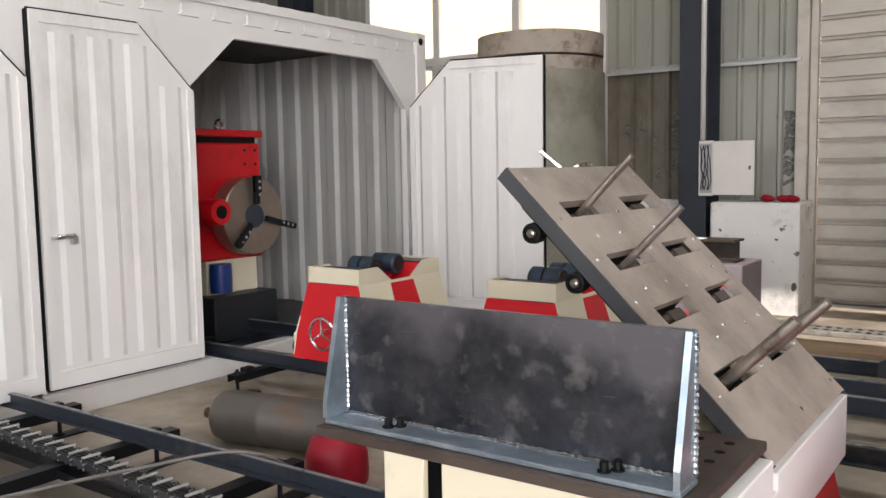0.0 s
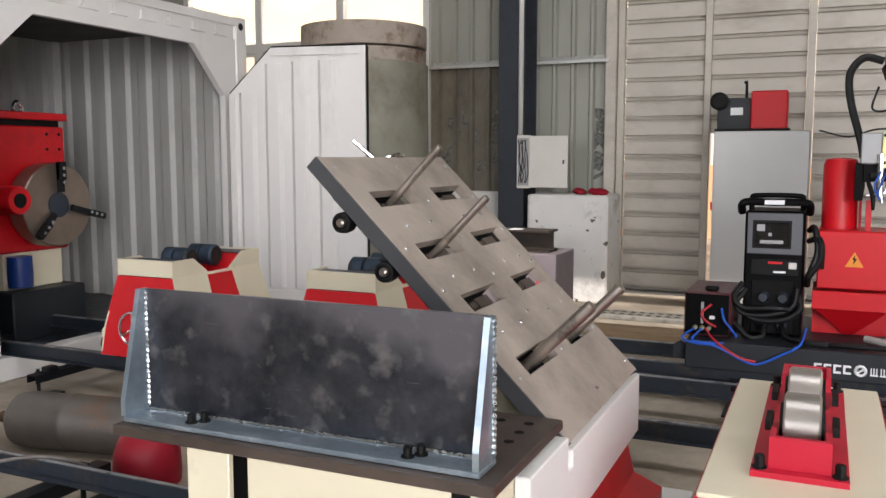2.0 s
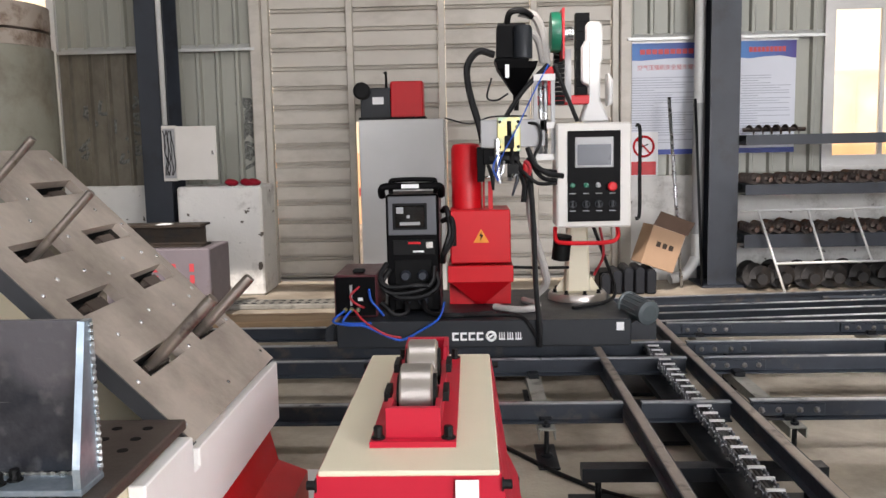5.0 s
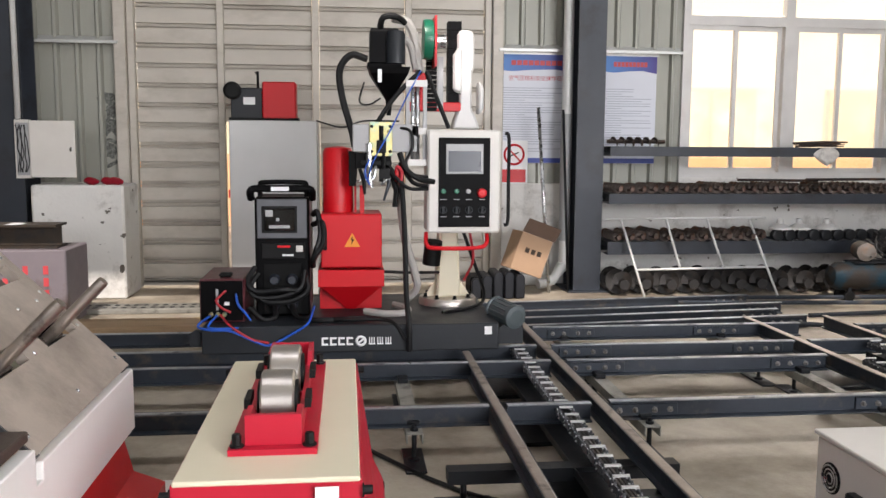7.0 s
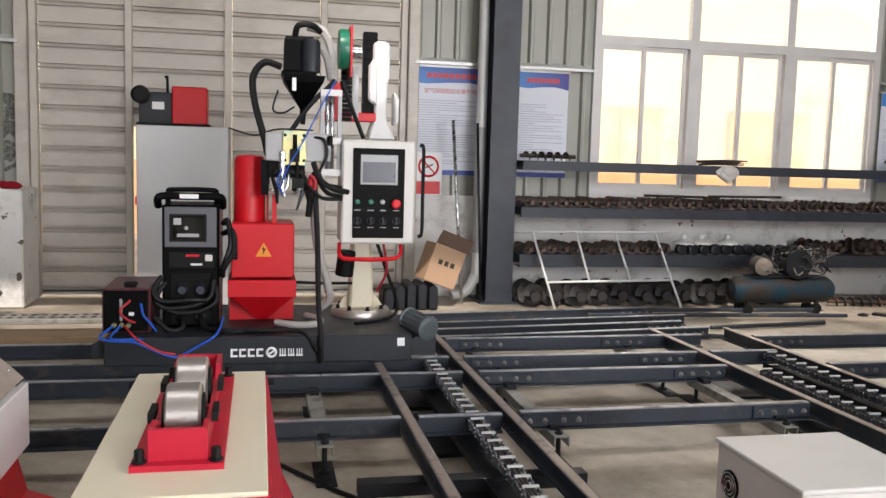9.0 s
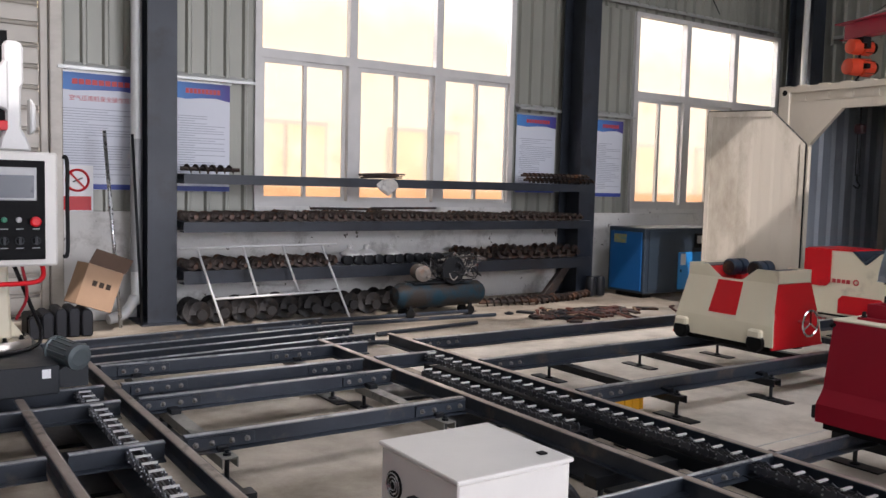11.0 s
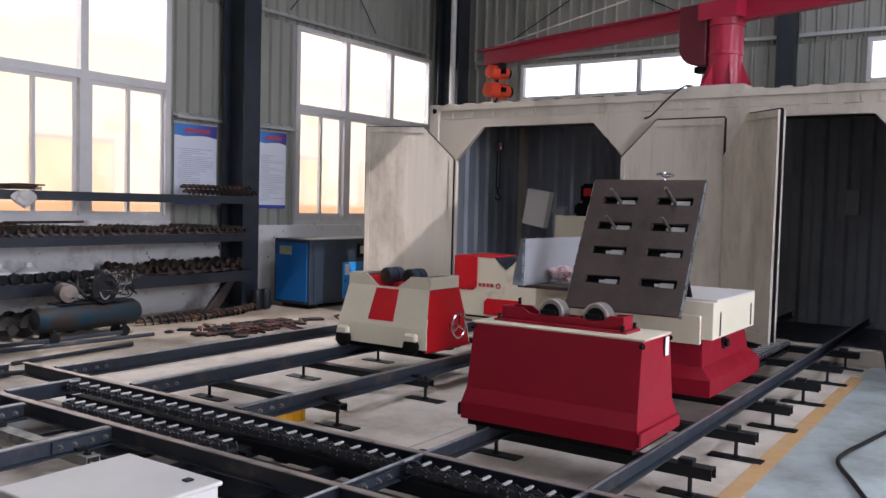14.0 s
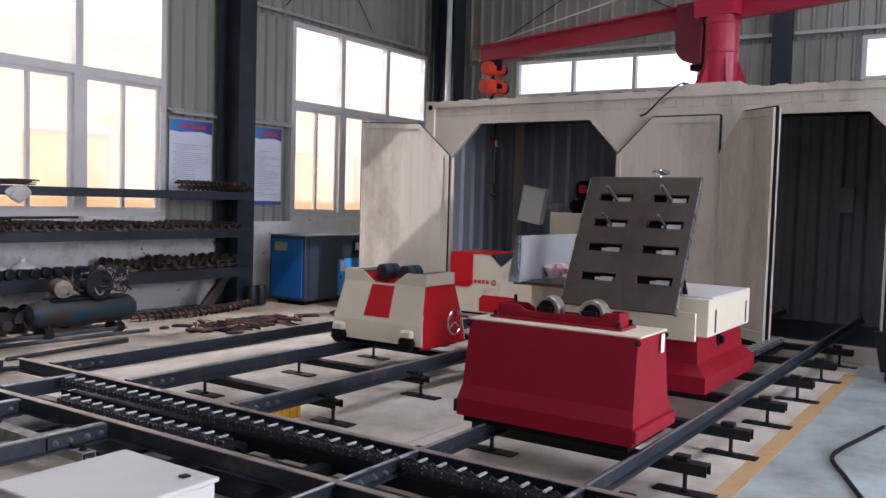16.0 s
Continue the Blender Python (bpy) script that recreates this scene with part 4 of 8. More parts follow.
def bench(m, tilt, rods, slide, colours, label, group):
    """Tilting clamp table on a boxed base; built on the western track and set down with m. slide: how far the body sits behind the plate's foot."""
    b = thing("clamp_bench", (-1.0, 2.1, 0.25), label, "welding bench", group)
    red, cream, plate_paint, bracket_paint = colours
    d = -slide
    # stepped red base
    x_end = -1.52 if slide else -1.13
    r_end = 0.0 if slide else 0.34
    ring4 = lambda x0, x1, y0, y1, z: [(x0 + d, y0, z), (x1 + d, y0, z), (x1 + d, y1, z), (x0 + d, y1, z)]
    bm = bmesh.new()
    levels = [ring4(-1.66 + r_end, -0.42, 1.52, 2.90, 0.27), ring4(-1.66 + r_end, -0.42, 1.52, 2.90, 0.38), ring4(-1.60 + r_end, -0.50, 1.60, 2.82, 0.45), ring4(-1.56 + r_end, -0.54, 1.62, 2.80, 0.635)]
    for lo, hi in zip(levels, levels[1:]):
        loft(bm, lo, hi)
    bmesh.ops.remove_doubles(bm, verts=bm.verts, dist=0.0005)
    base = part("base", bm, red, b, "red stepped steel base")
    bm = bmesh.new()
    lathe(bm, [(0.05, 0), (0.05, 0.012), (0.028, 0.014), (0.028, 0.04), (0.02, 0.045)], (-1.0 + d, 2.805, 0.56), (0, 1, 0), 14)
    part("lock_knob", bm, M_BLACK, base, "black lock knob")
    # cream box with slots
    lift = 0.05 if slide else 0.0
    if slide:
        part("box", B(x_end + d, -0.50 + d, 1.56, 2.88, 0.635, 0.885, bevel=0.004), cream, b, "cream painted steel box")
    else:
        part("box", P([(x_end, 0.635), (-0.525, 0.635), (-0.525, 0.78), (-0.62, 0.78), (-0.62, 0.846), (x_end, 0.846)], "y", 1.97, 2.83, bevel=0.004), cream, b, "cream painted steel box")
        part("front_box", B(x_end, -0.525, 1.56, 1.969, 0.635, 0.846, bevel=0.004), cream, b, "cream painted front of the box")
    if not slide:
        part("apron", B(-1.285, -1.165, 1.54, 1.56, 0.70, 0.846, bevel=0.003), cream, b, "cream apron panel")
        # black plate stands for the shade in the gap beside the apron
        part("gap_plate", B(-1.30, -1.13, 1.60, 2.0, 0.635, 0.846), M_DARK, b)
    part("skid", B(-1.62 + d, -0.46 + d, 1.56, 1.66, 0.25, 0.27), M_DARK, b)
    part("skid", B(-1.62 + d, -0.46 + d, 2.44, 2.56, 0.25, 0.27), M_DARK, b)
    # flat black strips carry the shade of the slots
    for x in (-1.42 + d, -0.66 + d):
        part("slot_trim", P([(x - 0.012, 0.65), (x + 0.012, 0.65), (x + 0.012, 0.80), (x + 0.006, 0.812), (x - 0.006, 0.812), (x - 0.012, 0.80)], "y", 2.829 + lift, 2.833 + lift), M_DARK, b, "black strip standing for the shade in a slot")
    for x in (-0.60,):
        part("slot_trim", B(x - 0.02, x + 0.02, 1.556, 1.561, 0.64, 0.83), M_DARK, b, "black strip standing for the shade in a slot")
    part("side_panel", P([(1.66, 0.60), (2.80, 0.60), (2.80, 0.792), (1.99, 0.792), (1.99, 0.75), (1.95, 0.75), (1.95, 0.835), (1.66, 0.835)], "x", -0.522 + d, -0.486 + d, bevel=0.003), M_WHITE if not slide else cream, b)
    table = part("table_plate", B(-1.465 + d, -0.505 + d * 0.5, 1.495, 1.965 if not slide else 2.02, 0.847 + lift, 0.872 + lift, bevel=0.003), M_PLATE_DK, b, "grey steel table plate")
    if not slide:
        for i in range(3):
            for k in range(2):
                bm = bmesh.new()
                lathe(bm, [(0.012, 0), (0.012, 0.001), (0.0, 0.001)], (-0.57 - 0.07 * k, 1.76 + 0.07 * i, 0.872), (0, 0, 1), 10)
                part("bolt_hole", bm, M_DARK, table)
    else:
        part("top_cover", B(-1.50 + d, -0.56 + d, 2.05, 2.885, 0.886, 0.90, bevel=0.003), M_BOXGREY, b, "pale grey top cover plate")
    # clamp plate
    a = radians(tilt)
    up, out = Vector((-math.cos(a), 0, math.sin(a))), Vector((math.sin(a), 0, math.cos(a)))
    foot = Vector((-0.49, 0, 0.815))
    rows, cols = (0.215, 0.432, 0.618, 0.813), ((2.07, 2.32), (2.46, 2.71))
    y0, y1, ln, hh = 1.97, 2.765, 0.976, 0.029

    def slab(bm, s0, s1, c0, c1, t0, t1):
        q = [(s, y) for s, y in ((s0, c0), (s1, c0), (s1, c1), (s0, c1))]
        loft(bm, [foot + up * s + out * t0 + Vector((0, y, 0)) for s, y in q], [foot + up * s + out * t1 + Vector((0, y, 0)) for s, y in q])
    # one plate with eight slots through it
    bm = bmesh.new()
    cuts = [0.0] + [e for r in rows for e in (r - hh, r + hh)] + [ln]
    cross = [y0, cols[0][0], cols[0][1], cols[1][0], cols[1][1], y1]
    vt = {(i, j, k): bm.verts.new(foot + up * cs + out * (0 if k else -0.028) + Vector((0, cy, 0))) for i, cs in enumerate(cuts) for j, cy in enumerate(cross) for k in (0, 1)}
    solid = {(i, j) for i in range(len(cuts) - 1) for j in range(5) if not (i % 2 and j % 2)}
    for i, j in solid:
        ring4 = ((i, j), (i + 1, j), (i + 1, j + 1), (i, j + 1))
        bm.faces.new([vt[(*q, 1)] for q in ring4])
        bm.faces.new([vt[(*q, 0)] for q in reversed(ring4)])
        for n, (qa, qb) in zip(((i, j - 1), (i + 1, j), (i, j + 1), (i - 1, j)), zip(ring4, ring4[1:] + ring4[:1])):
            if n not in solid:
                bm.faces.new((vt[(*qb, 1)], vt[(*qa, 1)], vt[(*qa, 0)], vt[(*qb, 0)]))
    bmesh.ops.recalc_face_normals(bm, faces=bm.faces)
    clamp = part("clamp_plate", bm, plate_paint, b, "slotted steel clamp plate set at a slope")
    for sy in ((y0 - 0.006, y0 + 0.012), (y1 - 0.012, y1 + 0.006)):
        bm = bmesh.new()
        slab(bm, -0.004, ln + 0.004, sy[0], sy[1], -0.042, -0.002)
        part("side_strip", bm, M_EDGE if not slide else M_BRIGHT, clamp)
    for r in rows:
        for c0, c1 in cols:
            # slot boxes are near-black, so their inner shade is in the colour
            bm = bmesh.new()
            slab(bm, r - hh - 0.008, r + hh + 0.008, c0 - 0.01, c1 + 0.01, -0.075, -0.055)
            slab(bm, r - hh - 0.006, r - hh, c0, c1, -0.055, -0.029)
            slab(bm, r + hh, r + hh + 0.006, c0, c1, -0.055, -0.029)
            part("slot_box", bm, M_DARK, clamp, "black slot box, its inner shade put into the colour")
            bm = bmesh.new()
            slab(bm, r - 0.016, r + 0.016, c0 + 0.13, c0 + 0.22, -0.055, -0.030)
            slab(bm, r - 0.009, r + 0.009, c0 + 0.09, c0 + 0.13, -0.055, -0.034)
            # with slide, the nut's pale colour holds the brightness seen through the slot
            part("slot_nut", bm, M_ALU if slide else M_PLATE_DK, clamp, "steel sliding nut, pale where brightness shows through the slot")
    for i, j, length, r in rods:
        p = foot + up * rows[i] + Vector((0, cols[j][0] + 0.12, 0)) - out * 0.05
        e = p + out * (length + 0.05)
        bm = bmesh.new()
        tube(bm, [p, p + (e - p) * 0.96, e], [r, r, r * 0.9], 14)
        part("clamp_rod", bm, M_ROD, clamp, "bright steel clamp rod")
    spots = [(0.045 + i * 0.148, y) for i in range(7) for y in (y0 + 0.035, (y0 + y1) / 2, y1 - 0.035)] + [(r, y) for r in (0.32, 0.52, 0.71) for y in (2.12, 2.27, 2.52, 2.66)]
    for q, y in spots:
        bm = bmesh.new()
        lathe(bm, [(0.0065, 0), (0.0065, 0.002), (0.003, 0.004)], foot + up * q + Vector((0, y, 0)), out, 8)
        part("screw", bm, M_PLATE_DK if slide else M_BRIGHT, clamp)
    # support frame behind the plate
    for y in (2.05, 2.68):
        part("tilt_rail", T([foot + up * 0.9 - out * 0.06 + Vector((0, y, 0)), foot + up * 0.05 - out * 0.06 + Vector((0, y, 0))], 0.022, 8), M_DARK, clamp)
        top = foot + up * 0.45 - out * 0.07
        part("tilt_strut", T([top + Vector((0, y, 0)), Vector((top.x - 0.12 + d * 0.3, y, 0.86))], 0.02, 8), M_DARK, clamp)
    for s, q in ((0.803, 1.972), (0.626, 1.972)):
        c = foot + up * s - out * 0.072 + Vector((0, q, 0))
        bm = bmesh.new()
        lathe(bm, [(0.02, -0.03), (0.027, -0.028), (0.029, -0.01), (0.027, 0.01), (0.02, 0.011), (0.018, 0.006), (0.012, 0.006)], c, (0, -1, 0), 20)
        gr = part("guide_roller", bm, M_BLACK, clamp, "black guide roller")
        bm = bmesh.new()
        lathe(bm, [(0.012, 0), (0.012, 0.016), (0.006, 0.02)], c, (0, -1, 0), 10)
        part("hub", bm, M_ROD, gr)
    bm = bmesh.new()
    c = foot + up * (1.04 if slide else 1.0) - out * 0.05 + Vector((0, 2.46, 0))
    ring(bm, c, up + out * 0.3, 0.055, 0.008)
    tube(bm, [c - Vector((0, 0.055, 0)), c + Vector((0, 0.055, 0))], 0.006, 6)
    tube(bm, [c, c - up * 0.08], 0.009, 8)
    if not slide:
        tube(bm, [c + Vector((0, -0.05, 0)), c + up * 0.10 + Vector((0, -0.09, 0))], 0.007, 8)
    part("handwheel", bm, M_CHROME, clamp, "chrome handwheel")
    # upright angle bracket with gussets
    z, d = 0.873 + lift, 0.0
    ztop = 1.182 + lift * 1.5
    bk = part("bracket", B(-1.45 + d, -0.562 + d, 1.60, 1.615, z + 0.012, ztop, bevel=0.002), bracket_paint, b, "mottled mill-scale steel bracket plate")
    part("foot_flange", B(-1.455 + d, -0.545 + d, 1.52, 1.615, z, z + 0.012, bevel=0.002), M_ZINC, bk)
    for x in (-1.464 + d, -0.562 + d):
        part("gusset", P([(1.524, z + 0.012), (1.615, z + 0.012), (1.615, ztop), (1.585, ztop), (1.524, z + 0.05)], "x", x, x + 0.014), M_ZINC, bk, "bright steel gusset")
    rb = random.Random(4)

    def bead(p, q, r, n):
        pts = [Vector(p).lerp(Vector(q), i / n) + Vector((rb.uniform(-1, 1), rb.uniform(-1, 1), rb.uniform(-1, 1))) * 0.0008 for i in range(n + 1)]
        part("weld_bead", T(pts, [r * (1.15 if i % 2 else 0.75) for i in range(n + 1)], 6), M_BRIGHT, bk, "rippled shiny weld bead")
    for x in (-1.448 + d, -0.546 + d):
        bead((x, 1.602, z + 0.02), (x, 1.602, ztop - 0.004), 0.0055, 44)
    bead((-1.44 + d, 1.597, z + 0.014), (-0.57 + d, 1.597, z + 0.014), 0.0045, 90)
    for x in (-1.275, -1.255, -0.715, -0.695):
        bm = bmesh.new()
        bolt(bm, (x + d, 1.55 + (0.022 if x in (-1.255, -0.695) else 0), z + 0.012), 0.010, 0.022)
        part("bolt", bm, M_BLACK, bk, "black socket head bolt")
    if m:
        b.matrix_basis = m @ Matrix.Translation(b.location)
    return b


M_MAROON = material("maroon_paint", "4a1f24", 0.4, 0, 0.08, 3)
M_MOTOR = material("grey_green_enamel", "50585a", 0.45, 0.1, 0.1, 5)
M_EDGE = material("steel_plate_edge", "47484a", 0.4, 0.5, 0.1, 5)
M_ZINC = material("blued_bright_steel", "9aa8b2", 0.32, 0.75, 0.3, 6, "c3cbd0", 0.35, 6, 0.12, 60)
M_ROD = material("handled_steel_rod", "8f867d", 0.33, 0.8, 0.12, 9, "5d544d", 0.3, 12)
M_SCALE = rolled_plate()
bench(None, 44.5, [(3, 0, 0.20, 0.011), (2, 0, 0.20, 0.011), (0, 0, 0.21, 0.017), (0, 1, 0.20, 0.017)], 0.0, (M_RED, M_CREAM, M_PLATE, M_SCALE), "clamp bench with tilted slotted steel plate and dark upright bracket", "clamp benches")
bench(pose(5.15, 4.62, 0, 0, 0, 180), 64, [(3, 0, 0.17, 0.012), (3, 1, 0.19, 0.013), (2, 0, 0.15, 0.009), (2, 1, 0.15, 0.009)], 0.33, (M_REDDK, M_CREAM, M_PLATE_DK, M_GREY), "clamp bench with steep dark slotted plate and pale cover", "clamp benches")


def roller_cart(m, top, red, label):
    """Narrow red pedestal with two steel rollers; its origin under the middle of the foot, rollers in line along y."""
    c = thing("roller_cart", (0, 0, 0.25), label, "roller cart", "red roller carts")
    lv = [(0.285, 0.522, 0.285), (0.285, 0.522, 0.38), (0.25, 0.508, 0.46), (0.20, 0.50, top - 0.012)]
    bm = bmesh.new()
    for (a, b, z), (e, f, w) in zip(lv, lv[1:]):
        loft(bm, [(-a, -b, z), (a, -b, z), (a, b, z), (-a, b, z)], [(-e, -f, w), (e, -f, w), (e, f, w), (-e, f, w)])
    bmesh.ops.remove_doubles(bm, verts=bm.verts, dist=0.0005)
    part("body", bm, red, c)
    part("underframe", B(-0.26, 0.26, -0.49, 0.49, 0.25, 0.285), M_DARK, c)
    part("top_plate", B(-0.195, 0.195, -0.512, 0.512, top - 0.012, top, bevel=0.003), M_CREAM, c, "cream painted top plate")
    for x in (-0.2, 0.2):
        for y in (-0.50, 0.50):
            bm = bmesh.new()
            bolt(bm, (x, y, top - 0.035), 0.011, 0.022, (math.copysign(1, x), 0, 0))
            part("corner_bolt", bm, M_BLACK, c)
    for s in (-1, 1):
        part("buffer", B(-0.29, 0.29, min(s * 0.522, s * 0.545), max(s * 0.522, s * 0.545), 0.30, 0.37, bevel=0.006), M_BLACK if s > 0 else red, c)
    part("rating_label", B(0.10, 0.15, -0.5155, -0.512, top - 0.12, top - 0.02), M_SIGNWHITE, c, "small white paper label")
    bm = bmesh.new()
    box(bm, -0.10, 0.10, -0.37, 0.43, top, top + 0.014)
    base = part("roller_base", bm, red, c)
    for x0, x1 in ((-0.064, -0.051), (0.051, 0.064)):
        pts = [(-0.34, top + 0.014), (0.40, top + 0.014), (0.40, top + 0.085), (0.27, top + 0.085), (0.22, top + 0.055), (0.15, top + 0.055), (0.0, top + 0.055), (-0.08, top + 0.055), (-0.22, top + 0.055), (-0.26, top + 0.085), (-0.34, top + 0.085)]
        part("cheek", P(pts, "x", x0, x1), red, base)
    for y0, y1 in ((-0.34, -0.325), (0.385, 0.40), (-0.042, -0.028)):
        part("cross_plate", B(-0.051, 0.051, y0, y1, top + 0.014, top + (0.085 if y0 != -0.042 else 0.05)), red, base)
    for y in (-0.17, 0.10):
        bm = bmesh.new()
        lathe(bm, [(0.03, -0.041), (0.07, -0.041), (0.077, -0.036), (0.077, 0.036), (0.07, 0.041), (0.03, 0.041)], (0, y, top + 0.068), (1, 0, 0), 32)
        r = part("roller", bm, M_ROLLER, base, "bright turned steel roller")
        bm = bmesh.new()
        lathe(bm, [(0.052, -0.0485), (0.052, 0.0485)], (0, y, top + 0.068), (1, 0, 0), 20)
        part("hub", bm, M_BLACK, r)
        for x in (-0.08, 0.065):
            part("bearing_cap", B(x, x + 0.015, y - 0.045, y + 0.045, top + 0.062, top + 0.085), M_BLACK, r)
    for x in (-0.082, 0.082):
        for y in (-0.345, 0.405):
            bm = bmesh.new()
            bolt(bm, (x, y, top + 0.014), 0.011, 0.03)
            part("bolt", bm, M_BLACK, base, "black socket head bolt")
    c.matrix_basis = m @ Matrix.Translation((0, 0, 0.25))
    return c


M_ROLLER = material("turned_roller_steel", "b3aca4", 0.32, 0.8, 0.06, 3, grain=90)
M_CRIMSON = material("crimson_machine_paint", "b3182f", 0.42, 0, 0.06, 2.0, "8c1426", 0.14, 2.0, 0.05, 90, spec=0.35)
roller_cart(pose(0.02, 2.33, 0), 0.80, M_CRIMSON, "narrow red pedestal cart with cream top and two steel rollers")
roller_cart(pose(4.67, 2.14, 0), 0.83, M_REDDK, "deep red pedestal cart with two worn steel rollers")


def vee_cart(m, label):
    """Cream cart with a V-notched top, rubber rollers and a handwheel on its red end."""
    c = thing("vee_roller_cart", (0, 0, 0.25), label, "roller cart", "V-notched roller carts")
    H, hw, hl = 0.88, 0.30, 0.45
    for s in (-1, 1):
        # long face in three bands: low skirt, leaning flank, notched rim
        def lean(z):
            return 0.325 - (z - 0.30) * 0.12 if z < 0.46 else max(0.216, 0.306 - (z - 0.46) * 0.28)
        f = None
        for prof in ([(-hl - 0.035, 0.30), (hl + 0.035, 0.30), (hl + 0.018, 0.46), (-hl - 0.018, 0.46)], [(-hl - 0.018, 0.46), (hl + 0.018, 0.46), (hl - 0.02, 0.78), (-hl + 0.02, 0.78)], [(-hl + 0.02, 0.78), (hl - 0.02, 0.78), (hl - 0.02, H), (0.24, H), (0.10, H - 0.099), (-0.10, H - 0.099), (-0.24, H), (-hl + 0.02, H)]):
            bm = bmesh.new()
            loft(bm, [(s * lean(z), y, z) for y, z in prof], [(s * (lean(z) - 0.012), y, z) for y, z in prof])
            f = part("long_face", bm, M_CREAM, c)
        q = [(-0.12, 0.765), (0.12, 0.765), (0.15, 0.50), (-0.12, 0.50)]
        bm = bmesh.new()
        loft(bm, [(s * (lean(z) + 0.001), y, z) for y, z in q], [(s * (lean(z) + 0.003), y, z) for y, z in q])
        part("red_patch", bm, M_RED, f, "red painted patch")
        for y in (-0.36, 0.36):
            part("wheel_guard", B(*sorted((s * 0.337, s * 0.395)), y - 0.06, y + 0.06, 0.36, 0.43, bevel=0.015), M_CREAM, c)
            bm = bmesh.new()
            lathe(bm, [(0.05, 0), (0.07, 0.004), (0.07, 0.045), (0.05, 0.05)], (s * 0.34, y, 0.325), (s, 0, 0), 16)
            part("wheel", bm, M_BLACK, c, "black steel wheel")
    for s in (-1, 1):
        bm = bmesh.new()
        ep = [(-0.327, 0.28), (0.327, 0.28), (0.306, 0.46), (0.216, 0.775), (-0.216, 0.775), (-0.306, 0.46)]
        loft(bm, [(x, s * (hl + 0.037 - (z - 0.28) * 0.11), z) for x, z in ep], [(x, s * (hl + 0.022 - (z - 0.28) * 0.11), z) for x, z in ep])
        part("end_face", bm, M_RED, c, "red painted end")
        part("end_band", B(-0.217, 0.217, *sorted((s * (hl - 0.02), s * (hl - 0.035))), 0.78, H), M_CREAM, c)
        part("top_cover", B(-0.203, 0.203, *sorted((s * 0.25, s * (hl - 0.036))), H - 0.03, H - 0.012), M_STEEL_DK, c)
    part("inner_tray", P([(-0.25, H - 0.02), (-0.10, H - 0.13), (0.10, H - 0.13), (0.25, H - 0.02), (0.25, H - 0.06), (0.10, H - 0.17), (-0.10, H - 0.17), (-0.25, H - 0.06)], "x", -0.203, 0.203), M_RED, c)
    for y in (-0.12, 0.12):
        bm = bmesh.new()
        lathe(bm, [(0.02, -0.10), (0.06, -0.10), (0.07, -0.09), (0.07, -0.01), (0.05, -0.005), (0.05, 0.005), (0.07, 0.01), (0.07, 0.09), (0.06, 0.10), (0.02, 0.10)], (0, y, H - 0.02), (1, 0, 0), 22)
        r = part("rubber_roller", bm, M_BLUERUB, c, "blue-black rubber roller")
        bm = bmesh.new()
        lathe(bm, [(0.02, -0.106), (0.055, -0.104), (0.055, 0.104), (0.02, 0.106)], (0, y, H - 0.02), (1, 0, 0), 16)
        part("hub", bm, M_RUST, r)
        part("axle_block", B(-0.03, 0.03, y - 0.03, y + 0.03, H - 0.12, H - 0.06), M_RED, c)
    bm = bmesh.new()
    w = (0.02, -hl - 0.12, 0.48)
    ring(bm, w, (0, 1, 0), 0.10, 0.009, 28)
    for k in range(3):
        a = radians(90 + 120 * k)
        tube(bm, [w, (w[0] + 0.1 * math.cos(a), w[1], w[2] + 0.1 * math.sin(a))], 0.007, 6)
    tube(bm, [w, (w[0], -hl - 0.02, w[2])], 0.014, 10)
    tube(bm, [(w[0] + 0.09, w[1], w[2] + 0.045), (w[0] + 0.09, w[1] - 0.07, w[2] + 0.045)], 0.010, 8)
    part("handwheel", bm, M_CHROME, c, "chrome three-spoke handwheel")
    part("underframe", B(-0.28, 0.28, -0.42, 0.42, 0.255, 0.30), M_DARK, c)
    c.matrix_basis = m @ Matrix.Translation((0, 0, 0.25))
    return c


M_BLUERUB = material("blue_black_rubber", "25384a", 0.5, 0, 0.2, 6, "15191d", 0.5, 6)
v = vee_cart(pose(-3.72, 4.43, 0), "cream and red roller cart with V-notched top and handwheel")
copy_thing(v, pose(-2.34, 4.43, 0) @ Matrix.Translation((0, 0, 0.25)))
copy_thing(v, pose(6.28, 4.51, 0) @ Matrix.Translation((0, 0, 0.25)))

# ---- welding column on its carriage ----
M_WHITEPL = material("white_robot_plastic", "c6c5c2", 0.35, 0, 0.03, 3)
M_BLUECAB = material("blue_cable", "1a4fae", 0.45, 0, 0.05, 10, bump=0)
M_REDCAB = material("red_cable", "a3222c", 0.45, 0, 0.05, 10, bump=0)
M_GREEN = material("green_enamel", "176b50", 0.35, 0, 0.05, 5)
M_GOLD = material("yellow_passivated_zinc", "c9bd84", 0.32, 0.6, 0.15, 12, "8fb0a0", 0.45, 14)
M_SCREEN = material("dark_lcd_screen", "2c333d", 0.3, 0, 0.04, 3, bump=0)
M_HOSE = material("clear_grey_hose", "a8a49f", 0.3, 0, 0.06, 12)
M_ORANGE = material("orange_warning_sticker", "e08a1c", 0.5, 0, 0.03, 5, bump=0)
M_BLACKPL = material("black_machine_plastic", "040405", 0.5, 0, 0.12, 6, spec=0.09)
M_GLOSS = material("glossy_black_cover", "060607", 0.1, 0, 0.05, 4, bump=0, spec=0.6)
M_MIDGREY = material("mid_grey_plastic", "55565a", 0.45, 0, 0.06, 5)
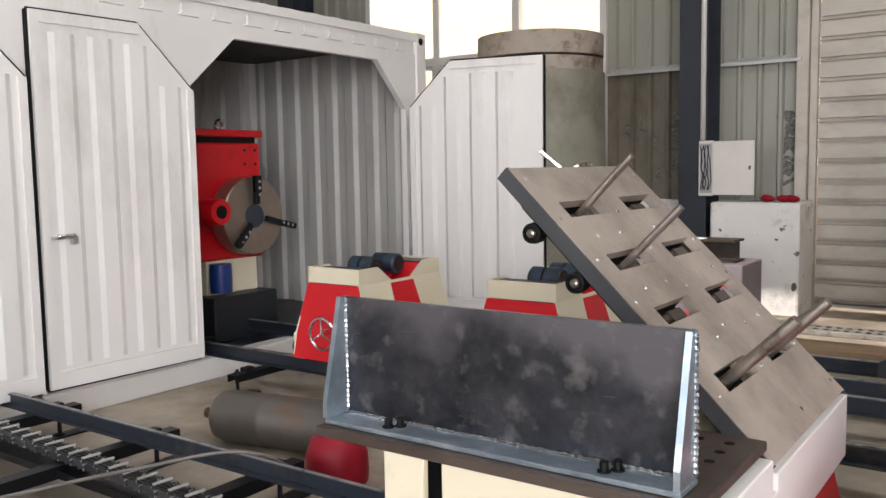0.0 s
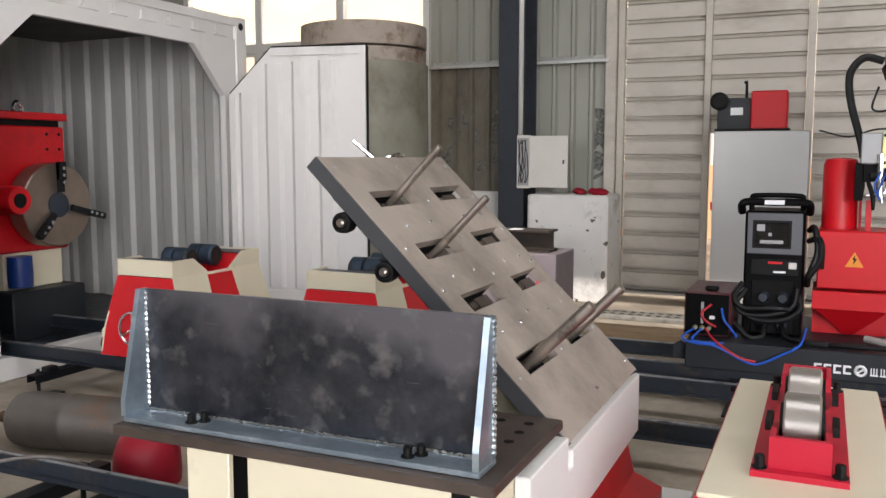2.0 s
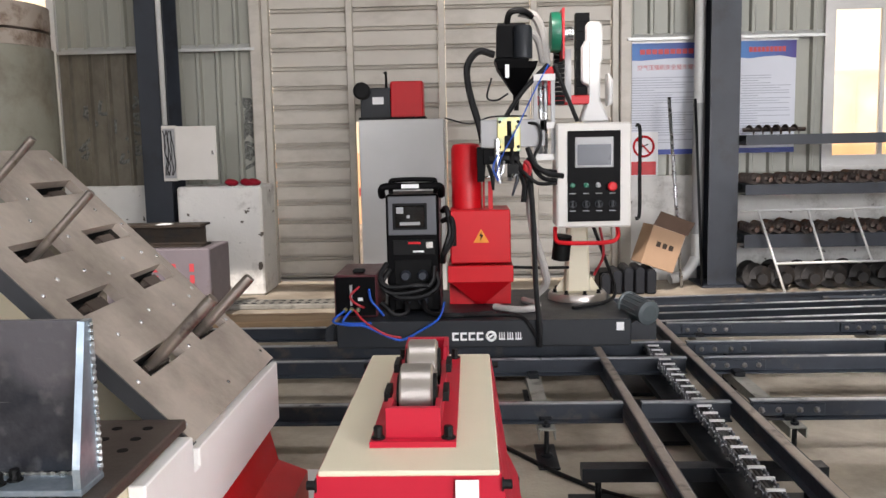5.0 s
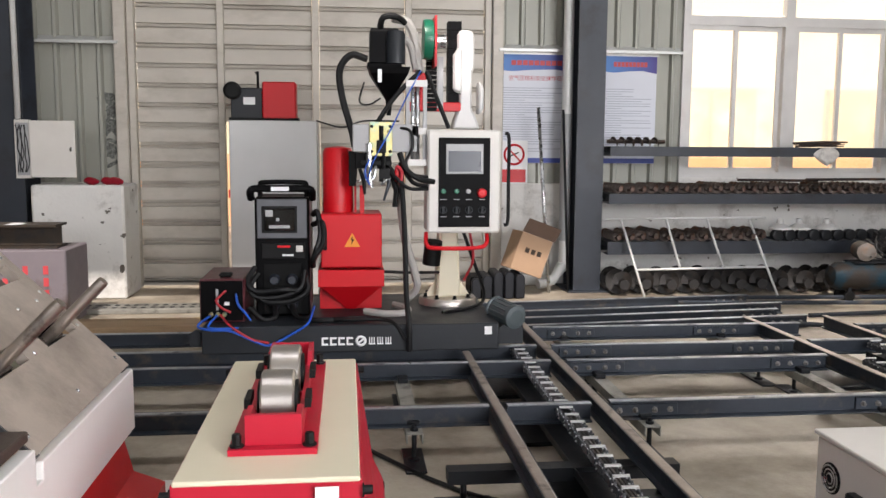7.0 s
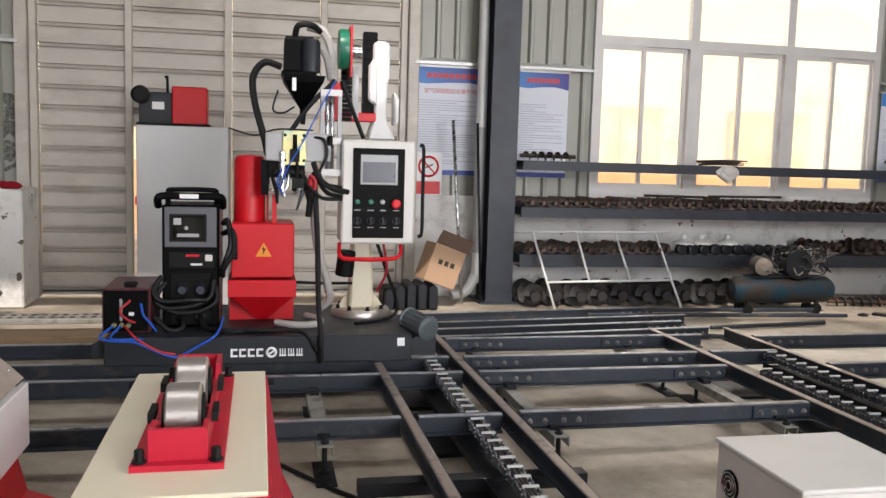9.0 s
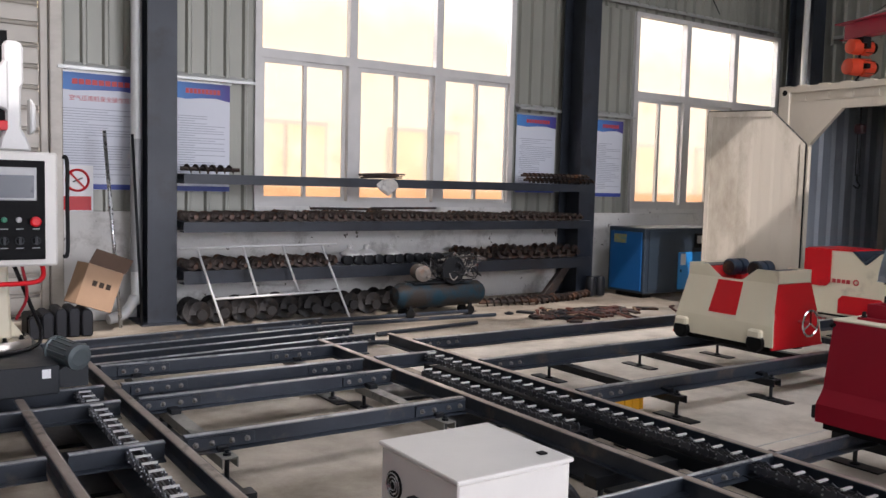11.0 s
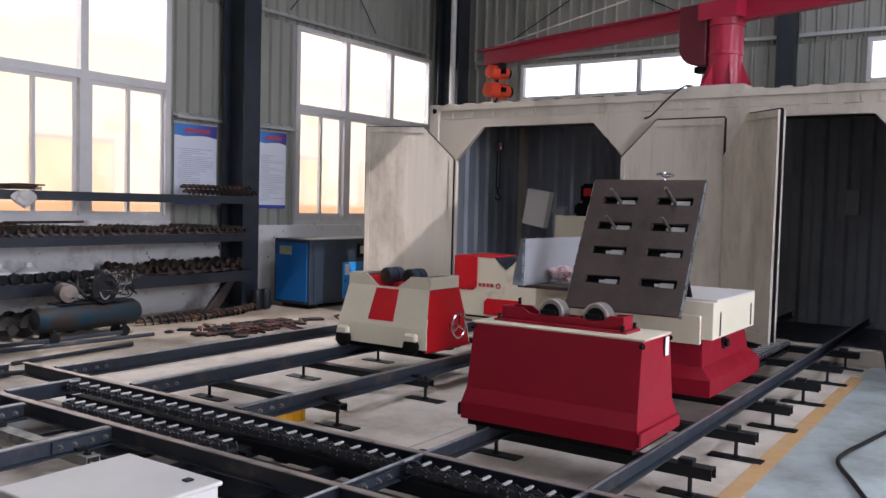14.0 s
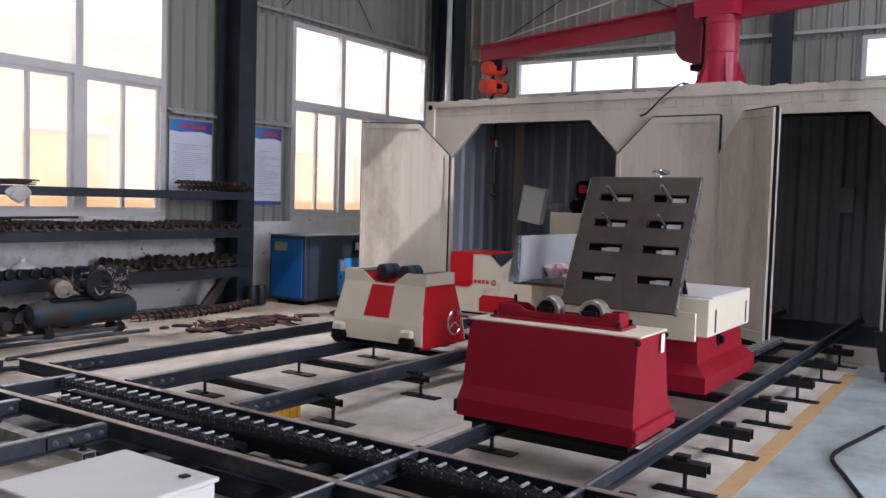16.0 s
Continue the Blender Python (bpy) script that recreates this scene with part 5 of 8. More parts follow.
M_CHARCOAL = material("charcoal_machine_paint", "222529", 0.45, 0.05, 0.08, 3, "202327", 0.2, 3, spec=0.35)

wc = thing("welding_column", (0.2, 5.75, 0.253), "red and cream welding column on a charcoal carriage", "welding machine")
base = part("carriage", B(-0.68, 1.12, 5.20, 6.32, 0.255, 0.42, bevel=0.006), M_CHARCOAL, wc, "charcoal steel carriage")
for x in (-0.76, 1.12):
    part("tow_lug", P([(x, 0.29), (x + 0.08, 0.29), (x + 0.08, 0.37), (x + 0.04, 0.395), (x, 0.37)], "y", 5.26, 5.30), M_CHARCOAL, base)
# maker's mark: plain white shapes
x = 0.03
for w in (0.05, 0.05, 0.05, 0.05):
    bm = bmesh.new()
    z0, z1 = 0.298, 0.348
    box(bm, x, x + w - 0.010, 5.1965, 5.1995, z1 - 0.012, z1)
    box(bm, x, x + w - 0.010, 5.1965, 5.1995, z0, z0 + 0.012)
    box(bm, x, x + 0.012, 5.1965, 5.1995, z0 + 0.012, z1 - 0.012)
    part("mark_block", bm, M_SIGNWHITE, base, "white painted mark")
    x += w
bm = bmesh.new()
ring(bm, (0.268, 5.198, 0.323), (0, 1, 0), 0.026, 0.008, 20, 4)
tube(bm, [(0.25, 5.198, 0.31), (0.286, 5.198, 0.336)], 0.007, 4)
part("mark_roundel", bm, M_SIGNWHITE, base, "white painted roundel")
for i in range(3):
    bm = bmesh.new()
    box(bm, 0.315 + i * 0.05, 0.355 + i * 0.05, 5.1965, 5.1995, 0.30, 0.308)
    for k in range(3):
        box(bm, 0.317 + i * 0.05 + k * 0.014, 0.323 + i * 0.05 + k * 0.014, 5.1965, 5.1995, 0.308, 0.345)
    part("mark_block", bm, M_SIGNWHITE, base, "white painted mark")
part("label", B(1.03, 1.075, 5.1965, 5.1995, 0.35, 0.40), M_SIGNWHITE, base, "small white label")

# red flux cabinet and tank
part("cabinet_door", B(0.02, 0.41, 5.55, 5.95, 0.725, 1.07, bevel=0.008), M_RED, wc, "bright red steel cabinet")
bm = bmesh.new()
loft(bm, [(0.185, 5.72, 0.425), (0.235, 5.72, 0.425), (0.235, 5.80, 0.425), (0.185, 5.80, 0.425)], [(0.02, 5.56, 0.60), (0.41, 5.56, 0.60), (0.41, 5.94, 0.60), (0.02, 5.94, 0.60)])
part("hopper_cone", bm, M_RED, wc)
part("hopper_skirt", P([(0.005, 0.423), (0.415, 0.423), (0.42, 0.71), (0.005, 0.71)], "y", 5.74, 5.95), M_RED, wc)
part("hopper_box", B(0.0, 0.425, 5.54, 5.96, 0.60, 0.71, bevel=0.004), M_RED, wc)
part("cabinet_handle", B(0.035, 0.06, 5.535, 5.55, 0.84, 0.92, bevel=0.004), M_BLACK, wc, "black door handle")
part("warning_sign", P([(0.17, 0.86), (0.27, 0.86), (0.22, 0.95)], "y", 5.546, 5.5485), M_ORANGE, wc, "orange high-voltage warning triangle")
part("warning_bolt", P([(0.222, 0.93), (0.208, 0.905), (0.218, 0.905), (0.212, 0.872), (0.234, 0.91), (0.222, 0.91)], "y", 5.543, 5.5455), M_BLACK, wc, "black lightning bolt mark")
bm = bmesh.new()
lathe(bm, [(0.10, 1.07), (0.10, 1.46), (0.085, 1.49), (0.03, 1.50)], (0.13, 5.78, 0), (0, 0, 1), 28)
part("flux_tank", bm, M_RED, wc, "red cylindrical tank")
part("tank_rib", B(0.235, 0.25, 5.70, 5.80, 1.07, 1.44), M_RED, wc)
part("tank_bracket", B(0.27, 0.30, 5.62, 5.66, 1.07, 1.25), M_RED, wc)

# welding power source
ps = thing("welding_power_source", (-0.225, 5.7, 0.421), "black and dark grey welding power source with carry handles", "welder")
bm = bmesh.new()
prism(bm, [(-0.39, 0.422), (-0.05, 0.422), (-0.05, 1.18), (-0.39, 1.18)], "y", 5.52, 5.95)
part("body", soften(bm, 0.012), M_BLACKPL, ps)
part("front_panel", B(-0.375, -0.065, 5.508, 5.52, 0.92, 1.17, bevel=0.004), M_MIDGREY, ps, "mid grey front panel")
part("display", B(-0.33, -0.14, 5.50, 5.508, 0.97, 1.11, bevel=0.008), M_GLOSS, ps, "glossy clear-covered display")
# glints on the glossy cover, put in as small grey patches
for a, b, c, d in ((-0.32, -0.275, 1.06, 1.10), (-0.255, -0.235, 1.03, 1.05), (-0.30, -0.17, 0.985, 1.005)):
    part("display_legend", B(a, b, 5.4985, 5.50, c, d), M_GREY, ps, "grey patch standing for a glint on the display")
part("display_frame", P([(-0.345, 0.955), (-0.125, 0.955), (-0.125, 1.125), (-0.345, 1.125)], "y", 5.505, 5.509, bevel=0.001), M_BLACK, ps)
part("control_strip", B(-0.35, -0.075, 5.510, 5.52, 0.79, 0.89, bevel=0.004), M_BLACK, ps)
part("model_plate", B(-0.22, -0.15, 5.507, 5.51, 0.808, 0.82), M_SIGNWHITE, ps, "white model plate")
part("red_stripe", B(-0.25, -0.17, 5.507, 5.51, 0.862, 0.876), M_RED, ps)
part("switch", B(-0.135, -0.09, 5.50, 5.51, 0.835, 0.875, bevel=0.004), M_BOXGREY, ps)
bm = bmesh.new()
for z in (1.175,):
    tube(bm, curve([(-0.41, 5.53, 1.17), (-0.41, 5.49, 1.215), (-0.38, 5.49, 1.235), (-0.225, 5.49, 1.235), (-0.06, 5.49, 1.235), (-0.03, 5.49, 1.215), (-0.03, 5.53, 1.17)], 4), 0.024, 8)
part("carry_handle", bm, M_BLACKPL, ps, "black moulded handle")
bm = T(curve([(-0.36, 5.60, 1.18), (-0.36, 5.60, 1.25), (-0.33, 5.60, 1.27), (-0.10, 5.60, 1.27), (-0.07, 5.60, 1.25), (-0.07, 5.60, 1.18)], 4), 0.016, 8)
part("carry_handle", bm, M_BLACKPL, ps, "black moulded handle")
for z0, z1 in ((0.60, 0.76), (0.435, 0.56)):
    part("socket_recess", B(-0.34, -0.10, 5.512, 5.5195, z0, z1, bevel=0.003), M_DARK, ps)
part("side_trim", B(-0.0495, -0.046, 5.54, 5.94, 0.45, 1.15), M_MAROON, ps, "dark maroon side cover")
part("label", B(-0.28, -0.17, 5.463, 5.467, 1.222, 1.248), M_SIGNWHITE, ps, "white rating label")
for x in (-0.27, -0.16):
    for z in (0.66, 0.50):
        bm = bmesh.new()
        lathe(bm, [(0.035, 0), (0.035, 0.02), (0.025, 0.035), (0.025, 0.06)], (x, 5.52, z), (0, -1, 0), 14)
        part("cable_socket", bm, M_STEEL_DK, ps)
for i, pts in enumerate((((-0.37, 5.50, 0.70), (-0.42, 5.44, 0.62), (-0.36, 5.42, 0.56), (-0.2, 5.42, 0.57), (-0.1, 5.44, 0.62), (-0.08, 5.48, 0.72)), ((-0.39, 5.5, 0.74), (-0.43, 5.43, 0.66), (-0.37, 5.41, 0.60), (-0.2, 5.40, 0.61), (-0.12, 5.43, 0.60)), ((-0.27, 5.46, 0.50), (-0.26, 5.40, 0.44), (-0.33, 5.36, 0.43), (-0.42, 5.40, 0.50)), ((-0.03, 5.60, 1.0), (0.03, 5.52, 1.02), (0.04, 5.50, 0.90), (-0.02, 5.48, 0.80), (-0.03, 5.52, 0.74)), ((-0.03, 5.66, 1.06), (0.0, 5.56, 1.08), (0.02, 5.52, 0.95), (-0.01, 5.5, 0.84), (-0.03, 5.55, 0.78)), ((-0.40, 5.44, 0.58), (-0.30, 5.41, 0.53), (-0.15, 5.41, 0.54), (-0.06, 5.44, 0.60), (-0.07, 5.48, 0.68)), ((-0.16, 5.46, 0.50), (-0.12, 5.38, 0.44), (0.02, 5.30, 0.435), (0.3, 5.35, 0.435)))):
    solo("power_cable", T(curve(pts), 0.018, 8), M_CABLE, "thick black welding cable looped over the machine", "cable", "welding cables")

fb = thing("water_cooler", (-0.575, 5.6, 0.421), "dark red and black cooling unit with hose couplings", "cooler")
part("body", B(-0.71, -0.44, 5.34, 5.88, 0.423, 0.69, bevel=0.008), M_MAROON, fb, "dark maroon painted case")
part("front_panel", B(-0.70, -0.45, 5.333, 5.34, 0.435, 0.68), M_BLACKPL, fb)
part("lid_handle", B(-0.60, -0.52, 5.40, 5.46, 0.692, 0.72, bevel=0.01), M_BLACK, fb)
part("level_gauge", B(-0.61, -0.595, 5.328, 5.333, 0.50, 0.63), M_GREY, fb)
part("label", B(-0.56, -0.53, 5.329, 5.333, 0.53, 0.55), M_SIGNWHITE, fb)
bm = bmesh.new()
for x in (-0.64, -0.60, -0.56):
    lathe(bm, [(0.014, 0), (0.014, 0.03), (0.008, 0.04)], (x, 5.333, 0.475), (0, -1, 0), 10)
part("coupling", bm, M_GOLD, fb, "brass hose coupling")
for m_, pts in ((M_REDCAB, ((-0.55, 5.33, 0.62), (-0.6, 5.28, 0.57), (-0.57, 5.29, 0.52), (-0.52, 5.31, 0.49))), (M_BLUECAB, ((-0.49, 5.33, 0.60), (-0.47, 5.28, 0.54), (-0.43, 5.28, 0.49), (-0.40, 5.3, 0.44))), (M_BLUECAB, ((-0.64, 5.30, 0.475), (-0.70, 5.2, 0.43), (-0.62, 5.17, 0.41), (-0.5, 5.17, 0.40), (-0.35, 5.17, 0.33), (-0.27, 5.17, 0.315), (-0.16, 5.17, 0.37), (-0.05, 5.19, 0.44), (-0.02, 5.4, 0.5))), (M_BLUECAB, ((-0.60, 5.30, 0.475), (-0.64, 5.2, 0.425), (-0.56, 5.18, 0.415), (-0.46, 5.18, 0.42))), (M_REDCAB, ((-0.58, 5.30, 0.475), (-0.5, 5.18, 0.425), (-0.38, 5.17, 0.35), (-0.28, 5.175, 0.325)))):
    solo("hose", T(curve(pts), 0.0075, 8), m_, "thin coloured coolant hose hanging over the carriage edge", "hose", "coolant hoses")

# pendant operating box
pb = thing("operator_panel", (0.95, 5.58, 0.95), "off-white operating panel box with black face and screen", "control panel")
part("case", B(0.70, 1.17, 5.50, 5.78, 0.95, 1.61, bevel=0.012), M_BOXGREY, pb)
part("face_plate", B(0.77, 1.10, 5.488, 5.50, 0.99, 1.56, bevel=0.004), M_BLACKPL, pb, "black control face")
part("screen_bezel", B(0.815, 1.055, 5.48, 5.488, 1.33, 1.52, bevel=0.003), M_GREY, pb)
part("screen", B(0.83, 1.04, 5.476, 5.48, 1.345, 1.475), M_SCREEN, pb, "dark operating screen")
for x, mm in ((0.80, M_GREEN), (0.885, M_GREEN), (0.96, M_GREY)):
    bm = bmesh.new()
    lathe(bm, [(0.016, 0), (0.016, 0.012), (0.011, 0.016)], (x, 5.488, 1.22), (0, -1, 0), 12)
    part("push_button", bm, mm, pb)
bm = bmesh.new()
lathe(bm, [(0.018, 0), (0.018, 0.02), (0.03, 0.022), (0.03, 0.034), (0.02, 0.04)], (1.045, 5.488, 1.21), (0, -1, 0), 16)
part("stop_button", bm, M_RED, pb, "red mushroom stop button")
for x in (0.80, 0.885, 0.965, 1.05):
    bm = bmesh.new()
    ring(bm, (x, 5.487, 1.10), (0, 1, 0), 0.022, 0.004, 16, 5)
    box(bm, x - 0.006, x + 0.006, 5.465, 5.488, 1.08, 1.12)
    part("selector_knob", bm, M_CHARCOAL, pb)
bm = bmesh.new()
for x in (0.80, 0.885, 0.965, 1.05):
    box(bm, x - 0.02, x + 0.02, 5.4855, 5.4885, 1.165, 1.170)
    box(bm, x - 0.02, x + 0.02, 5.4855, 5.4885, 1.055, 1.060)
tagged(part("legend_bars", bm, M_GREY, pb), "pale legend bars", kind="stuff")
bm = bmesh.new()
tube(bm, curve([(1.20, 5.52, 1.59), (1.225, 5.52, 1.56), (1.225, 5.52, 1.3), (1.225, 5.52, 1.03), (1.20, 5.52, 1.0)], 4), 0.012, 8)
part("side_handle", bm, M_BLACK, pb, "black grab handle")
part("yellow_tag", B(1.1705, 1.1725, 5.56, 5.62, 1.0, 1.04), M_GOLD, pb)
part("hinge_mount", B(0.78, 0.98, 5.78, 5.84, 1.1, 1.5), M_STEEL_DK, pb)
solo("panel_guard", T(curve([(0.70, 5.6, 0.945), (0.70, 5.55, 0.87), (0.76, 5.53, 0.85), (1.02, 5.53, 0.85), (1.09, 5.54, 0.88), (1.10, 5.6, 0.945)], 5), 0.014, 10), M_RED, "red bent tube guard under the operator panel", "guard rail")

# post
post = part("post", P([(0.795, 0.47), (0.965, 0.47), (0.94, 1.0), (0.93, 1.62), (0.81, 1.62), (0.815, 1.0)], "y", 5.84, 6.0, bevel=0.015), M_CREAM, wc, "cream square post")
bm = bmesh.new()
lathe(bm, [(0.20, 0.421), (0.20, 0.455), (0.19, 0.47)], (0.88, 5.92, 0), (0, 0, 1), 36)
part("post_flange", bm, M_ROLLER, post, "machined steel flange ring")
for s in (-1, 1):
    part("post_gusset", P([(0.88 + s * 0.07, 0.47), (0.88 + s * 0.16, 0.47), (0.88 + s * 0.075, 0.60)], "y", 5.91, 5.93), M_CREAM, post)
for k in range(8):
    bm = bmesh.new()
    bolt(bm, (0.88 + 0.16 * math.cos(k * math.pi / 4 + 0.2), 5.92 + 0.16 * math.sin(k * math.pi / 4 + 0.2), 0.47), 0.012, 0.025)
    part("flange_bolt", bm, M_BLACK, post)
arm = part("upper_arm", P([(0.90, 1.62), (1.09, 1.62), (1.06, 1.70), (1.03, 1.76), (1.03, 2.0), (1.045, 2.02), (1.045, 2.25), (1.02, 2.28), (0.95, 2.28), (0.93, 2.25), (0.93, 2.02), (0.945, 2.0), (0.945, 1.76), (0.92, 1.70)], "y", 5.86, 6.02, bevel=0.02), M_WHITEPL, wc, "white moulded arm")
part("arm_cover", P([(0.90, 1.88), (0.96, 1.85), (0.96, 2.16), (0.93, 2.16), (0.90, 2.11)], "y", 5.84, 6.0, bevel=0.012), M_WHITEPL, arm)
part("arm_cover", P([(1.08, 1.72), (1.115, 1.74), (1.115, 1.90), (1.08, 1.95)], "y", 5.87, 6.0, bevel=0.012), M_WHITEPL, arm)
part("cross_beam", B(0.60, 0.96, 5.86, 5.95, 1.74, 1.80, bevel=0.006), M_RED, wc, "red cross beam")
part("column_tube", B(0.64, 0.72, 5.84, 5.95, 1.74, 1.99, bevel=0.008), M_RED, wc, "red slide housing")
bm = bmesh.new()
for k in range(9):
    box(bm, 0.87, 0.96, 5.88, 5.98, 1.80 + k * 0.060, 1.80 + k * 0.060 + 0.057)
for k in range(12):
    box(bm, 0.72, 0.79, 5.84, 5.90, 1.74 + k * 0.03, 1.764 + k * 0.03)
part("cable_chain", bm, M_BLACKPL, wc, "black plastic cable chain")
part("chain_plate", B(0.795, 0.835, 5.85, 5.87, 1.76, 2.1), M_GREY, wc)
bm = bmesh.new()
lathe(bm, [(0.125, -0.03), (0.13, 0), (0.125, 0.03), (0.05, 0.035)], (0.715, 5.70, 2.19), (1, 0, 0), 26)
part("wire_reel", bm, M_GREEN, wc, "green enamelled wire reel")
part("reel_plate", B(0.758, 0.772, 5.66, 5.90, 2.02, 2.34), M_RED, wc)
bm = bmesh.new()
tube(bm, [(0.772, 5.78, 2.19), (0.84, 5.78, 2.19)], 0.045, 12)
part("reel_motor", bm, M_BRIGHT, wc)
# flux hopper
bm = bmesh.new()
lathe(bm, [(0.15, 2.00), (0.155, 2.02), (0.135, 2.03), (0.13, 2.22), (0.12, 2.24)], (0.43, 5.66, 0), (0, 0, 1), 4)
h = part("hopper_tank", bm, M_BLACKPL, wc, "black flux hopper")
bm = bmesh.new()
lathe(bm, [(0.02, 1.70), (0.03, 1.80), (0.17, 1.96), (0.185, 2.0)], (0.46, 5.66, 0), (0, 0, 1), 4)
part("hopper_cone", bm, M_BLACKPL, h)
bm = bmesh.new()
lathe(bm, [(0.06, 2.02), (0.06, 2.20), (0.05, 2.22)], (0.50, 5.56, 0), (0, 0, 1), 18)
part("suction_pot", bm, M_CHARCOAL, h)
part("hopper_label", B(0.385, 0.41, 5.508, 5.511, 1.90, 1.98), M_SIGNWHITE, h, "white label")
for m_, r, pts in ((M_CABLE, 0.02, ((0.40, 5.6, 2.22), (0.42, 5.55, 2.30), (0.50, 5.55, 2.31), (0.56, 5.6, 2.28))), (M_HOSE, 0.03, ((0.48, 5.6, 2.31), (0.58, 5.62, 2.28), (0.635, 5.66, 2.16), (0.66, 5.7, 1.98))), (M_HOSE, 0.022, ((0.52, 5.56, 2.20), (0.59, 5.58, 2.14), (0.63, 5.64, 2.0))), (M_CABLE, 0.022, ((0.32, 5.6, 2.05), (0.22, 5.58, 2.07), (0.15, 5.56, 1.98), (0.16, 5.56, 1.82), (0.22, 5.55, 1.6), (0.24, 5.55, 1.5))), (M_CABLE, 0.016, ((0.66, 5.6, 1.98), (0.50, 5.56, 1.82), (0.36, 5.54, 1.62))), (M_CABLE, 0.014, ((0.70, 5.6, 1.98), (0.76, 5.58, 1.82), (0.84, 5.56, 1.62))), (M_BLUECAB, 0.0045, ((0.66, 5.58, 1.98), (0.56, 5.52, 1.80), (0.46, 5.46, 1.6), (0.36, 5.46, 1.42), (0.32, 5.47, 1.3))), (M_CABLE, 0.018, ((0.52, 5.5, 1.46), (0.56, 5.46, 1.36), (0.64, 5.45, 1.30), (0.74, 5.5, 1.28))), (M_CABLE, 0.014, ((0.52, 5.5, 1.40), (0.60, 5.47, 1.28), (0.70, 5.5, 1.25))), (M_HOSE, 0.026, ((0.52, 5.55, 1.30), (0.55, 5.50, 0.95), (0.62, 5.55, 0.70), (0.64, 5.6, 0.58), (0.58, 5.65, 0.50))), (M_CABLE, 0.017, ((0.53, 5.48, 1.32), (0.545, 5.40, 1.0), (0.55, 5.28, 0.6), (0.56, 5.17, 0.42), (0.56, 5.165, 0.26))), (M_HOSE, 0.022, ((0.30, 5.52, 0.445), (0.42, 5.42, 0.445), (0.55, 5.45, 0.445), (0.58, 5.60, 0.445), (0.50, 5.75, 0.445))), (M_CABLE, 0.012, ((0.05, 5.32, 0.432), (0.2, 5.27, 0.44), (0.4, 5.26, 0.44), (0.48, 5.2, 0.42), (0.54, 5.18, 0.33))), (M_CABLE, 0.010, ((0.42, 5.6, 0.69), (0.6, 5.62, 0.68), (0.8, 5.75, 0.66))), (M_REDCAB, 0.009, ((1.0, 5.7, 0.95), (1.03, 5.72, 0.75), (0.98, 5.8, 0.6))), (M_CABLE, 0.012, ((0.96, 5.75, 0.95), (1.05, 5.75, 0.7), (1.12, 5.8, 0.50), (1.05, 5.7, 0.434), (0.8, 5.5, 0.434)))):
    solo("machine_hose", T(curve(pts), r, 8), m_, "flexible hose strung along the welding column", "hose", "welding hoses")
# slide head and torch
head = part("slide_head", B(0.225, 0.63, 5.50, 5.60, 1.465, 1.64, bevel=0.006), M_GREY, wc, "grey metal slide head")
part("adjuster_plate", B(0.33, 0.475, 5.485, 5.50, 1.44, 1.655, bevel=0.004), M_GOLD, head, "iridescent yellow passivated plate")
part("adjuster_block", B(0.375, 0.435, 5.462, 5.485, 1.46, 1.54, bevel=0.004), M_BLACK, head)
part("adjuster_screw", T([(0.405, 5.478, 1.63), (0.405, 5.478, 1.54)], 0.014, 10), M_BLACK, head)
for x in (0.575, 0.685):
    part("guide_rod", B(x - 0.01, x + 0.014, 5.56, 5.60, 1.40, 1.92), M_GREY, head)
for x in (0.61, 0.64):
    part("lead_screw", T([(x, 5.58, 1.42), (x, 5.58, 1.90)], 0.014, 10), M_BRIGHT, head)
for z in (1.40, 1.60, 1.90):
    part("slide_block", B(0.565, 0.70, 5.555, 5.605, z - 0.02, z + 0.02), M_ALU, head)
part("slide_motor", B(0.59, 0.64, 5.50, 5.56, 1.56, 1.64, bevel=0.01), M_BLACK, head)
bm = bmesh.new()
tube(bm, [(0.33, 5.5, 1.52), (0.33, 5.5, 1.30), (0.345, 5.5, 1.24)], [0.022, 0.02, 0.012], 10)
part("torch", bm, M_BRIGHT, head, "steel welding torch")
bm = bmesh.new()
tube(bm, [(0.42, 5.5, 1.50), (0.42, 5.48, 1.34), (0.40, 5.48, 1.28)], 0.014, 8)
box(bm, 0.39, 0.46, 5.46, 5.52, 1.30, 1.36)
tube(bm, [(0.47, 5.49, 1.34), (0.50, 5.49, 1.22), (0.49, 5.48, 1.12)], 0.018, 8)
box(bm, 0.28, 0.47, 5.485, 5.51, 1.385, 1.41)
part("torch_clamp", bm, M_BLACK, head)
part("torch_clamp_grip", B(0.49, 0.53, 5.46, 5.50, 1.28, 1.38, bevel=0.008), M_RED, head)
part("head_underplate", B(0.24, 0.47, 5.52, 5.60, 1.36, 1.463, bevel=0.004), M_BLACKPL, head)
part("side_cheek", P([(0.20, 1.25), (0.245, 1.25), (0.255, 1.34), (0.255, 1.47), (0.20, 1.47)], "y", 5.53, 5.545, bevel=0.002), M_BLACKPL, head)
for k, x in enumerate((0.345, 0.46)):
    for zz in (1.47, 1.625):
        bm = bmesh.new()
        bolt(bm, (x, 5.485, zz), 0.007, 0.008, (0, -1, 0))
        part("plate_screw", bm, M_BLACK, head)
